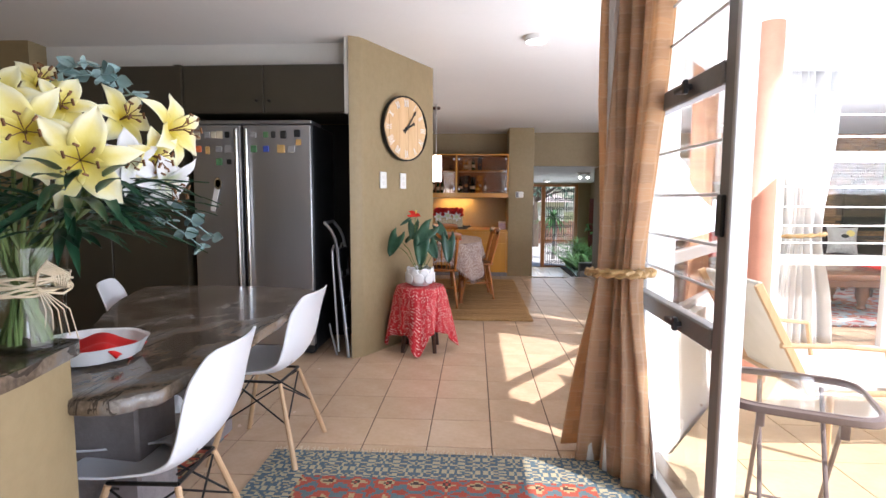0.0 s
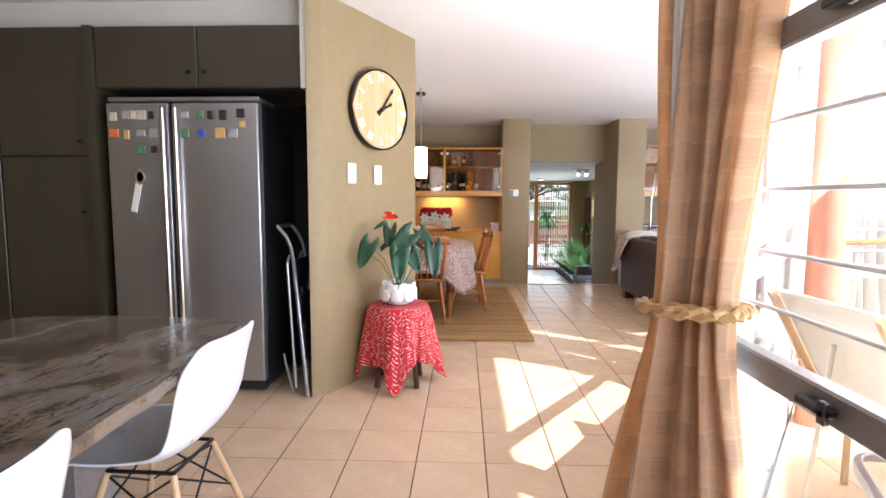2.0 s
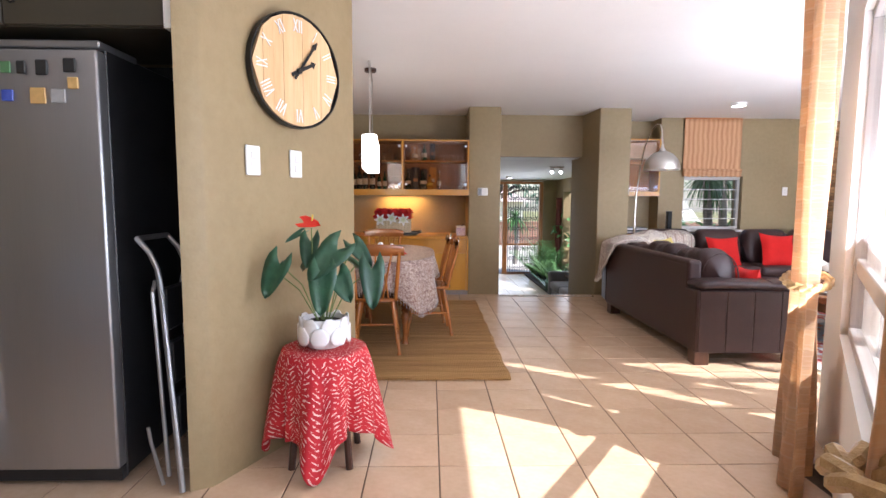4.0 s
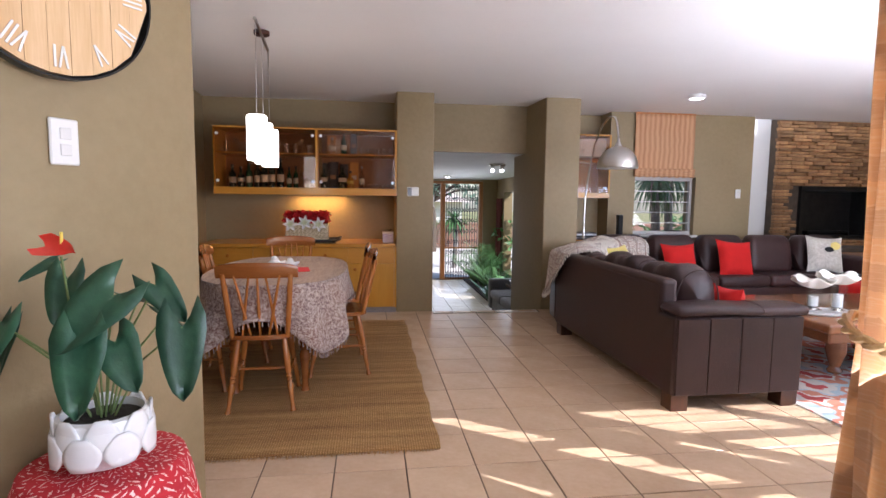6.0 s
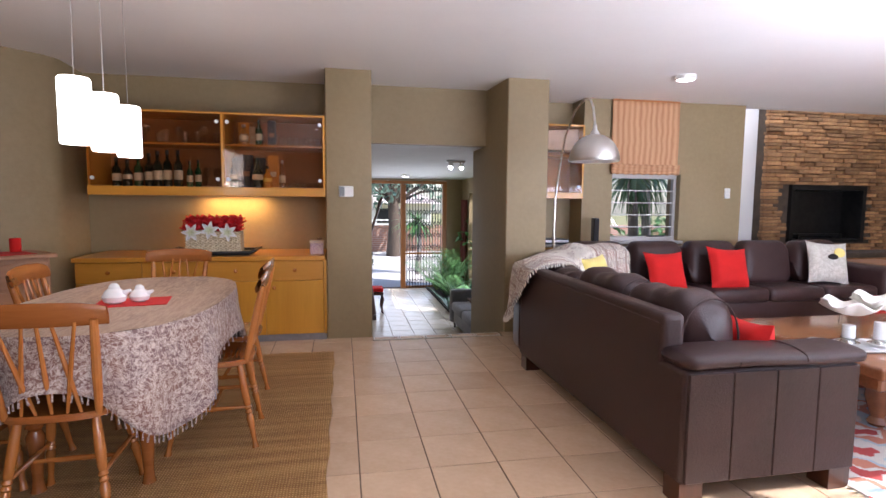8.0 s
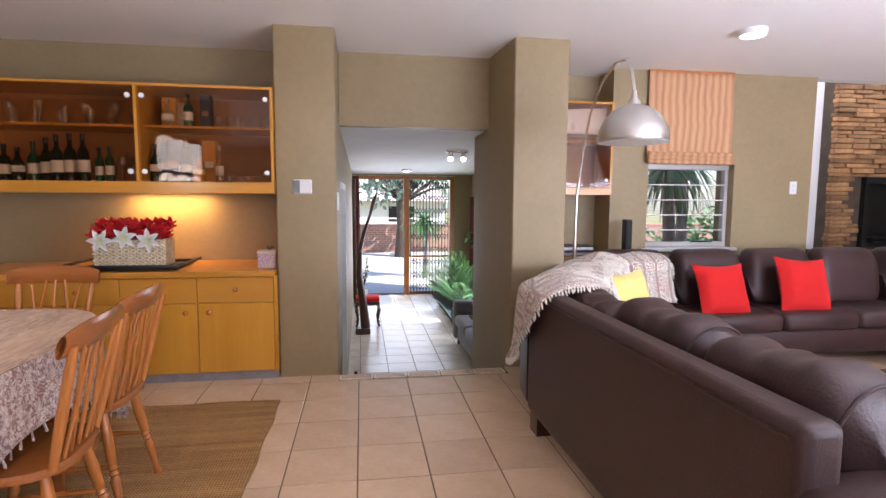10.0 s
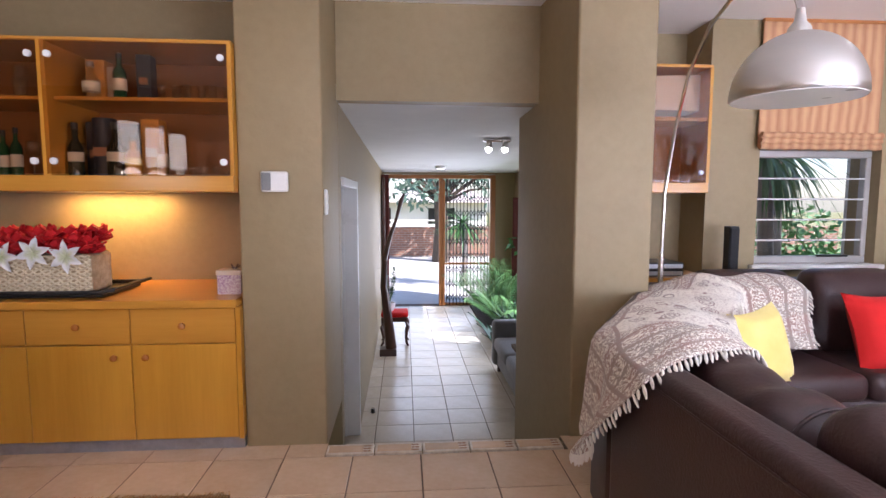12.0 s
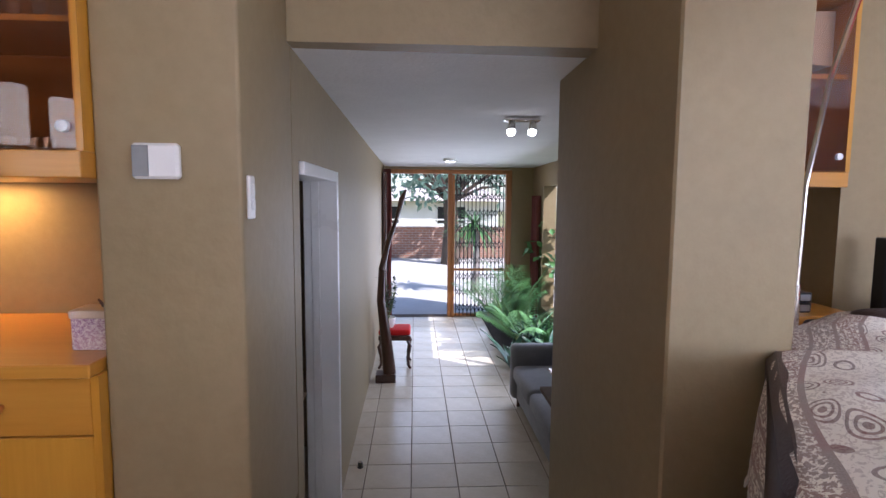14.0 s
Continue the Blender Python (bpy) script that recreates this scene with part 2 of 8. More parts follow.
PETALW = petal_mat("white_lily_petal", (0.62, 0.66, 0.40), (0.80, 0.80, 0.80), (0.82, 0.82, 0.84))
REDPETAL = stuff_mat("red_silk_petal", (0.50, 0.012, 0.02), (0.70, 0.03, 0.03), 15, 0.6, bump=0.1)
SPATHE = stuff_mat("glossy_red_spathe", (0.66, 0.02, 0.015), (0.78, 0.05, 0.03), 9, 0.2)
RAFFIA = stuff_mat("pale_raffia", (0.58, 0.48, 0.32), (0.74, 0.64, 0.46), 30, 0.7, bump=0.3)
ROPE = stuff_mat("gold_cord", (0.34, 0.20, 0.07), (0.52, 0.34, 0.14), 60, 0.5, bump=0.4)
SHEER = stuff_mat("white_sheer_fabric", (0.78, 0.77, 0.75), (0.85, 0.84, 0.82), 6, 0.8, bump=0.1)
FRINGE = stuff_mat("cream_cotton_fringe", (0.66, 0.61, 0.53), (0.76, 0.71, 0.63), 30, 0.9)
CONCRETE = stuff_mat("driveway_paving", (0.48, 0.45, 0.41), (0.60, 0.57, 0.52), 0.9, 0.85, bump=0.3, fine=14)
GARDEN = stuff_mat("dry_lawn", (0.14, 0.15, 0.05), (0.30, 0.27, 0.12), 1.2, 0.9, bump=0.5, fine=20)
BARK = stuff_mat("dark_bark", (0.05, 0.035, 0.025), (0.11, 0.08, 0.055), 8, 0.9, bump=0.8, fine=22, stretch=(1, 1, 0.2))
PALEBARK = stuff_mat("pale_grey_bark", (0.24, 0.21, 0.19), (0.36, 0.32, 0.29), 9, 0.9, bump=0.7, fine=25, stretch=(1, 1, 3))
GLASS = glass_mat("window_glass")
SMOKED = glass_mat("tinted_cabinet_glass", (0.80, 0.68, 0.58))
DRINKGLASS = glass_mat("clear_drinking_glass", (0.97, 0.98, 0.98))
GLASSWARE = glass_mat("clear_glassware", (0.93, 0.95, 0.95), 0.06, gloss=0.16)
VASEGLASS = glass_mat("clear_vase_glass", (0.93, 0.96, 0.93))
BOTTLE = stuff_mat("dark_bottle_glass", (0.008, 0.012, 0.008), (0.016, 0.022, 0.014), 5, 0.08, bump=0.0)
BOTTLEGREEN = stuff_mat("green_bottle_glass", (0.012, 0.05, 0.02), (0.02, 0.075, 0.03), 5, 0.08, bump=0.0)
AMBER = stuff_mat("amber_liquor", (0.40, 0.16, 0.015), (0.55, 0.26, 0.03), 5, 0.1, bump=0.0)
LABELCREAM = stuff_mat("cream_paper_label", (0.62, 0.57, 0.44), (0.72, 0.68, 0.56), 20, 0.7)
LABELYELLOW = stuff_mat("yellow_paper_label", (0.72, 0.50, 0.05), (0.80, 0.60, 0.12), 20, 0.7)
CARDDARK = stuff_mat("dark_gift_tube", (0.02, 0.025, 0.04), (0.035, 0.04, 0.06), 8, 0.4)
CARDORANGE = stuff_mat("orange_gift_carton", (0.55, 0.24, 0.03), (0.66, 0.32, 0.06), 8, 0.5)
CARDCREAM = stuff_mat("pale_gift_carton", (0.55, 0.42, 0.30), (0.66, 0.52, 0.38), 8, 0.5)
SPEAKER = stuff_mat("speaker_cloth", (0.012, 0.012, 0.013), (0.022, 0.022, 0.024), 8, 0.8, bump=0.3, fine=240)
STONE = stuff_mat("grey_stone_pedestal", (0.20, 0.18, 0.18), (0.30, 0.27, 0.27), 14, 0.5, bump=0.3, fine=60)
SALMON = stuff_mat("salmon_painted_column", (0.50, 0.22, 0.15), (0.60, 0.29, 0.20), 4, 0.7, bump=0.15)
PALEROOF = stuff_mat("faded_roof_tile", (0.50, 0.42, 0.37), (0.62, 0.54, 0.48), 4, 0.8, bump=0.3)
CANVAS = stuff_mat("cream_lounger_canvas", (0.70, 0.67, 0.60), (0.78, 0.75, 0.69), 8, 0.8, bump=0.2, fine=200)
FROST = glow_mat("lit_opal_glass", (1.0, 0.93, 0.80), 3.2)
BULB = glow_mat("lit_lamp", (1.0, 0.97, 0.9), 7.0)
SCREEN = stuff_mat("grey_display", (0.16, 0.17, 0.18), (0.22, 0.23, 0.24), 6, 0.2)
BROWNENAMEL = stuff_mat("brown_enamelled_metal", (0.17, 0.13, 0.12), (0.23, 0.18, 0.17), 9, 0.4, 0.2, 0.05)
PURPLE = stuff_mat("purple_print", (0.10, 0.08, 0.16), (0.6, 0.52, 0.56), 55, 0.6, fine=160)
TAN = stuff_mat("cardboard_brown", (0.30, 0.15, 0.08), (0.38, 0.20, 0.11), 8, 0.6)


def granite_mat():
    m, t, b = nodes_of("polished_brown_granite")
    v = coords(t, (1, 1, 1), (0, 0, 35))
    w = add(t, "TexWave", Scale=0.8, Distortion=14.0, Detail=6.0, Detail_Scale=2.4)
    t.links.new(v, w.inputs["Vector"])
    f = noise_tex(t, v, 70, 4)
    fac = calc(t, "ADD", calc(t, "MULTIPLY", w.outputs["Fac"], 0.30), calc(t, "ADD", calc(t, "MULTIPLY", f, 0.36), calc(t, "MULTIPLY", noise_tex(t, coords(t, (2.6, 0.5, 1), (0, 0, -28)), 3.2, 5, 0.65, 0.8), 0.36)))
    col = ramp(t, fac, ((0.22, (0.035, 0.026, 0.020)), (0.36, (0.10, 0.074, 0.052)), (0.52, (0.19, 0.145, 0.105)), (0.66, (0.17, 0.155, 0.14)), (0.85, (0.38, 0.34, 0.29))))
    vein = noise_tex(t, coords(t, (3.2, 0.42, 1), (0, 0, -28)), 2.4, 4, 0.6, 1.5)
    crack = calc(t, "LESS_THAN", calc(t, "ABSOLUTE", calc(t, "SUBTRACT", vein, 0.5)), 0.010)
    col = mixed(t, calc(t, "MULTIPLY", crack, 0.75), col, (0.022, 0.017, 0.014))
    t.links.new(col, b.inputs["Base Color"])
    b.inputs["Roughness"].default_value = 0.13
    return m


def jute_mat():
    m, t, b = nodes_of("woven_jute")
    v = coords(t)
    n = noise_tex(t, coords(t, (0.5, 9, 1)), 1.6, 3)
    f = noise_tex(t, v, 60, 4)
    w1, w2 = add(t, "TexWave", Scale=24.0, Distortion=1.2, Detail=2.0), add(t, "TexWave", Scale=20.0, Distortion=1.2, Detail=2.0)
    w2.bands_direction = "Y"
    t.links.new(v, w1.inputs["Vector"])
    t.links.new(v, w2.inputs["Vector"])
    weave = calc(t, "MULTIPLY", w1.outputs["Fac"], w2.outputs["Fac"])
    fac = calc(t, "ADD", calc(t, "MULTIPLY", n, 0.55), calc(t, "ADD", calc(t, "MULTIPLY", f, 0.25), calc(t, "MULTIPLY", weave, 0.3)))
    t.links.new(ramp(t, fac, ((0.25, (0.23, 0.11, 0.03)), (0.45, (0.46, 0.25, 0.08)), (0.66, (0.72, 0.45, 0.18)))), b.inputs["Base Color"])
    b.inputs["Roughness"].default_value = 0.9
    bumped(t, b, calc(t, "ADD", weave, calc(t, "MULTIPLY", f, 0.5)), 0.9, 0.012)
    return m


def kilim_mat(name, scale, stops, jitter=0.0, extra=2.6):
    """Woven rug with a lattice of stepped diamonds."""
    m, t, b = nodes_of(name)
    v = coords(t)
    s = add(t, "VectorMath")
    s.operation = "SNAP"
    s.inputs[1].default_value = (0.012, 0.012, 0.012)
    t.links.new(v, s.inputs[0])
    vo = add(t, "TexVoronoi", Scale=scale, Randomness=jitter)
    vo.distance = "MANHATTAN"
    t.links.new(s.outputs[0], vo.inputs["Vector"])
    vo2 = add(t, "TexVoronoi", Scale=scale * extra, Randomness=jitter)
    vo2.distance = "MANHATTAN"
    t.links.new(s.outputs[0], vo2.inputs["Vector"])
    fac = calc(t, "FRACT", calc(t, "ADD", calc(t, "MULTIPLY", vo.outputs["Distance"], 0.95), calc(t, "MULTIPLY", vo2.outputs["Distance"], 0.28)))
    col = ramp(t, fac, stops, True)
    f = noise_tex(t, v, 120, 3)
    col = mixed(t, calc(t, "MULTIPLY", f, 0.35), col, (0.05, 0.03, 0.025))
    t.links.new(col, b.inputs["Base Color"])
    b.inputs["Roughness"].default_value = 0.9
    bumped(t, b, f, 0.5, 0.006)
    return m


def print_mat(name, base, ink, ink2, scale, cut=0.52, stretch=(1, 1, 1)):
    """Cloth with a dense curling print."""
    m, t, b = nodes_of(name)
    v = coords(t, stretch)
    n = add(t, "TexNoise", Scale=scale, Detail=2.0, Roughness=0.5, Distortion=2.2)
    t.links.new(v, n.inputs["Vector"])
    band = calc(t, "ABSOLUTE", calc(t, "SUBTRACT", calc(t, "FRACT", calc(t, "MULTIPLY", n.outputs["Fac"], 7.0)), 0.5))
    m1 = calc(t, "GREATER_THAN", band, 0.5 - cut / 2)
    big = noise_tex(t, v, scale * 0.25, 2)
    inkc = ramp(t, big, ((0.42, ink), (0.58, ink2)))
    n2 = noise_tex(t, v, scale * 3.5, 3)
    m2 = calc(t, "MULTIPLY", calc(t, "GREATER_THAN", n2, 0.5), 0.45)
    col = mixed(t, calc(t, "MINIMUM", calc(t, "ADD", calc(t, "MULTIPLY", m1, 0.5), m2), 1.0), base, inkc)
    f = noise_tex(t, v, 160, 3)
    col = mixed(t, calc(t, "MULTIPLY", f, 0.18), col, (0.2, 0.15, 0.12))
    t.links.new(col, b.inputs["Base Color"])
    b.inputs["Roughness"].default_value = 0.85
    b.inputs["Sheen Weight"].default_value = 0.2
    bumped(t, b, f, 0.3, 0.004)
    return m


def paisley_mat():
    """Cream shawl cloth: teardrop motifs in the field, dense bands at the ends."""
    m, t, b = nodes_of("cream_paisley_throw")
    c = t.nodes.new("ShaderNodeTexCoord")
    mp = t.nodes.new("ShaderNodeMapping")
    mp.inputs["Scale"].default_value = (2.1, 1.1, 1.0)
    t.links.new(c.outputs["UV"], mp.inputs["Vector"])
    uv = mp.outputs[0]
    warp = add(t, "TexNoise", Scale=3.0, Detail=2.0)
    t.links.new(uv, warp.inputs["Vector"])
    vec = t.nodes.new("ShaderNodeVectorMath")
    vec.operation = "MULTIPLY_ADD"
    t.links.new(warp.outputs["Color"], vec.inputs[0])
    vec.inputs[1].default_value = (0.16, 0.16, 0.0)
    t.links.new(uv, vec.inputs[2])
    vor = add(t, "TexVoronoi", Scale=11.0, Randomness=0.7)
    t.links.new(vec.outputs[0], vor.inputs["Vector"])
    d = vor.outputs["Distance"]
    ring = calc(t, "GREATER_THAN", calc(t, "FRACT", calc(t, "MULTIPLY", d, 7.0)), 0.55)
    motif = calc(t, "LESS_THAN", d, 0.50)
    fine = noise_tex(t, uv, 46, 3)
    scroll = calc(t, "GREATER_THAN", noise_tex(t, uv, 70, 3, 0.55, 1.2), 0.54)
    sep = t.nodes.new("ShaderNodeSeparateXYZ")
    t.links.new(uv, sep.inputs[0])
    x, y = sep.outputs[0], sep.outputs[1]
    end = calc(t, "ADD", calc(t, "LESS_THAN", x, 0.42), calc(t, "GREATER_THAN", x, 1.78))
    side = calc(t, "LESS_THAN", y, 0.40)
    band = calc(t, "MINIMUM", calc(t, "ADD", end, side), 1.0)
    stripe = calc(t, "GREATER_THAN", calc(t, "FRACT", calc(t, "MULTIPLY", x, 11.0)), 0.82)
    lane = calc(t, "GREATER_THAN", calc(t, "FRACT", calc(t, "MULTIPLY", y, 10.0)), 0.84)
    dense = calc(t, "MAXIMUM", calc(t, "MAXIMUM", calc(t, "GREATER_THAN", noise_tex(t, uv, 95, 4, 0.65, 0.8), 0.48), calc(t, "MULTIPLY", stripe, end)), calc(t, "MULTIPLY", lane, side))
    field = calc(t, "MINIMUM", calc(t, "ADD", calc(t, "MULTIPLY", calc(t, "MULTIPLY", motif, ring), 0.85), calc(t, "MULTIPLY", scroll, 0.38)), 1.0)
    ink = calc(t, "ADD", calc(t, "MULTIPLY", field, calc(t, "SUBTRACT", 1.0, band)), calc(t, "MULTIPLY", calc(t, "MULTIPLY", dense, band), 0.85))
    inkc = ramp(t, noise_tex(t, uv, 7, 2), ((0.40, (0.19, 0.05, 0.035)), (0.48, (0.19, 0.09, 0.065)), (0.60, (0.17, 0.11, 0.09))))
    weave = noise_tex(t, uv, 320, 2)
    col = mixed(t, calc(t, "MULTIPLY", ink, calc(t, "ADD", calc(t, "MULTIPLY", weave, 0.6), 0.60)), (0.82, 0.77, 0.67), inkc)
    t.links.new(col, b.inputs["Base Color"])
    b.inputs["Roughness"].default_value = 0.9
    b.inputs["Sheen Weight"].default_value = 0.2
    bumped(t, b, noise_tex(t, uv, 150, 3), 0.35, 0.004)
    return m


def dash_mat():
    """Red cloth with rows of pale resist-dyed dashes."""
    m, t, b = nodes_of("red_tie_dye_cloth")
    c = t.nodes.new("ShaderNodeTexCoord")
    sep = t.nodes.new("ShaderNodeSeparateXYZ")
    t.links.new(c.outputs["UV"], sep.inputs[0])
    wob = noise_tex(t, c.outputs["UV"], 11, 4)
    u = calc(t, "ADD", calc(t, "MULTIPLY", sep.outputs[0], 34.0), calc(t, "MULTIPLY", wob, 1.5))
    colno = calc(t, "FLOOR", u)
    d = calc(t, "ADD", calc(t, "MULTIPLY", sep.outputs[1], 26.0), calc(t, "MULTIPLY", calc(t, "FRACT", u), calc(t, "SUBTRACT", calc(t, "MULTIPLY", calc(t, "MODULO", colno, 2.0), 3.0), 1.5)))
    dash = calc(t, "LESS_THAN", calc(t, "FRACT", d), 0.30)
    gap = calc(t, "LESS_THAN", calc(t, "FRACT", u), 0.72)
    spot = calc(t, "GREATER_THAN", noise_tex(t, c.outputs["UV"], 40, 2), 0.47)
    mask = calc(t, "MULTIPLY", calc(t, "MULTIPLY", dash, gap), spot)
    col = mixed(t, calc(t, "MULTIPLY", mask, 0.92), ramp(t, wob, ((0.3, (0.42, 0.008, 0.018)), (0.7, (0.60, 0.02, 0.03)))), (0.84, 0.62, 0.56))
    t.links.new(col, b.inputs["Base Color"])
    b.inputs["Roughness"].default_value = 0.75
    bumped(t, b, noise_tex(t, coords(t), 180, 3), 0.25, 0.004)
    return m


def curtain_mat():
    """Tan checked curtain cloth, with a little light coming through it."""
    m, t, b = nodes_of("tan_checked_curtain")
    c = t.nodes.new("ShaderNodeTexCoord")
    sep = t.nodes.new("ShaderNodeSeparateXYZ")
    t.links.new(c.outputs["UV"], sep.inputs[0])
    w = noise_tex(t, c.outputs["UV"], 9, 3)
    rows = calc(t, "FRACT", calc(t, "ADD", calc(t, "MULTIPLY", sep.outputs[1], 15.0), calc(t, "MULTIPLY", w, 0.35)))
    cols = calc(t, "FRACT", calc(t, "ADD", calc(t, "MULTIPLY", sep.outputs[0], 6.0), calc(t, "MULTIPLY", w, 0.3)))
    line = calc(t, "ADD", calc(t, "ADD", calc(t, "LESS_THAN", rows, 0.05), calc(t, "LESS_THAN", calc(t, "ABSOLUTE", calc(t, "SUBTRACT", rows, 0.36)), 0.018)), calc(t, "LESS_THAN", cols, 0.045))
    block = calc(t, "MULTIPLY", calc(t, "GREATER_THAN", rows, 0.5), calc(t, "GREATER_THAN", cols, 0.30))
    col = mixed(t, calc(t, "MULTIPLY", block, 0.55), (0.77, 0.54, 0.32), (0.57, 0.39, 0.25))
    col = mixed(t, calc(t, "MINIMUM", calc(t, "MULTIPLY", line, 0.42), 1.0), col, (0.84, 0.72, 0.56))
    slub = noise_tex(t, coords(t, (1, 1, 22)), 9, 4)
    col = mixed(t, calc(t, "MULTIPLY", calc(t, "GREATER_THAN", slub, 0.56), 0.30), col, (0.84, 0.70, 0.53))
    col = mixed(t, calc(t, "MULTIPLY", w, 0.4), col, (0.64, 0.46, 0.30))
    t.links.new(col, b.inputs["Base Color"])
    b.inputs["Roughness"].default_value = 0.7
    b.inputs["Sheen Weight"].default_value = 0.2
    bumped(t, b, noise_tex(t, coords(t), 160, 3), 0.2, 0.004)
    tr = t.nodes.new("ShaderNodeBsdfTranslucent")
    t.links.new(col, tr.inputs[0])
    mx = t.nodes.new("ShaderNodeMixShader")
    mx.inputs[0].default_value = 0.58
    t.links.new(b.outputs[0], mx.inputs[1])
    t.links.new(tr.outputs[0], mx.inputs[2])
    t.links.new(mx.outputs[0], t.nodes["Material Output"].inputs[0])
    return m


def blind_mat():
    m, t, b = nodes_of("woven_orange_blind")
    v = coords(t)
    w = add(t, "TexWave", Scale=4.6, Distortion=2.5, Detail=2.0)
    t.links.new(v, w.inputs["Vector"])
    n = noise_tex(t, coords(t, (1, 1, 0.05)), 40, 3)
    fac = calc(t, "ADD", calc(t, "MULTIPLY", w.outputs["Fac"], 0.45), calc(t, "MULTIPLY", n, 0.55))
    col = ramp(t, fac, ((0.2, (0.42, 0.20, 0.10)), (0.45, (0.52, 0.28, 0.145)), (0.75, (0.60, 0.36, 0.19))))
    t.links.new(col, b.inputs["Base Color"])
    b.inputs["Roughness"].default_value = 0.8
    bumped(t, b, noise_tex(t, coords(t, (1, 1, 4)), 90, 3), 0.4, 0.004)
    return m


def brick_field_mat():
    m, t, b = nodes_of("garden_brickwork")
    v = coords(t, (1, 1, 1), (90, 0, 0))
    br = add(t, "TexBrick", Scale=1.0, Color1=(0.34, 0.14, 0.08, 1), Color2=(0.22, 0.09, 0.06, 1), Mortar=(0.34, 0.28, 0.23, 1), Mortar_Size=0.012, Brick_Width=0.23, Row_Height=0.085)
    t.links.new(v, br.inputs["Vector"])
    n = noise_tex(t, v, 3, 4)
    t.links.new(mixed(t, calc(t, "MULTIPLY", n, 0.5), br.outputs["Color"], (0.30, 0.20, 0.14)), b.inputs["Base Color"])
    b.inputs["Roughness"].default_value = 0.9
    bumped(t, b, br.outputs["Fac"], 0.5, 0.01)
    return m


GRANITE, JUTE, DASH, CURTAIN, BLIND, GARDENBRICK = granite_mat(), jute_mat(), dash_mat(), curtain_mat(), blind_mat(), brick_field_mat()
KILIM = kilim_mat("kilim_field", 7.5, ((0, (0.42, 0.07, 0.04)), (0.3, (0.06, 0.04, 0.035)), (0.42, (0.52, 0.40, 0.20)), (0.55, (0.46, 0.09, 0.05)), (0.78, (0.12, 0.19, 0.22))))
KILIMB = kilim_mat("kilim_border", 16, ((0, (0.11, 0.18, 0.22)), (0.34, (0.52, 0.46, 0.30)), (0.6, (0.09, 0.15, 0.20)), (0.9, (0.42, 0.36, 0.22))))
LIVRUG = kilim_mat("red_blue_cream_rug", 2.6, ((0, (0.46, 0.06, 0.055)), (0.34, (0.62, 0.60, 0.55)), (0.6, (0.40, 0.52, 0.58)), (0.72, (0.56, 0.22, 0.14)), (0.9, (0.70, 0.68, 0.62))), 0.25, 3.1)
CLOTHTOP = print_mat("striped_table_cloth", (0.46, 0.30, 0.18), (0.20, 0.10, 0.055), (0.34, 0.19, 0.11), 20, 0.5, (1, 0.12, 1))
CLOTHSIDE = print_mat("paisley_table_cloth", (0.62, 0.52, 0.45), (0.20, 0.085, 0.06), (0.17, 0.09, 0.09), 15, 0.55)
THROW = paisley_mat()
FLORAL = print_mat("floral_print_box", (0.70, 0.60, 0.56), (0.28, 0.12, 0.24), (0.45, 0.25, 0.28), 28, 0.5)
BIRDCLOTH = print_mat("cream_printed_cushion", (0.68, 0.65, 0.58), (0.45, 0.42, 0.36), (0.56, 0.52, 0.42), 9, 0.25)
BASKET = stuff_mat("woven_rush_basket", (0.34, 0.25, 0.14), (0.60, 0.50, 0.34), 30, 0.8, bump=0.6, fine=90)
FIREBRICK = stuff_mat("tan_fireplace_brick", (0.19, 0.082, 0.032), (0.42, 0.235, 0.095), 9, 0.8, bump=0.6, fine=40, rand=0.8)
SOOT = stuff_mat("sooty_mortar", (0.05, 0.035, 0.025), (0.11, 0.08, 0.055), 6, 0.95, bump=0.5)
CLOCKWOOD = wood_mat("pale_planked_clock_face", (0.56, 0.34, 0.15), (0.74, 0.52, 0.29), 0.45, "z", 11)

# ---- mesh building ----


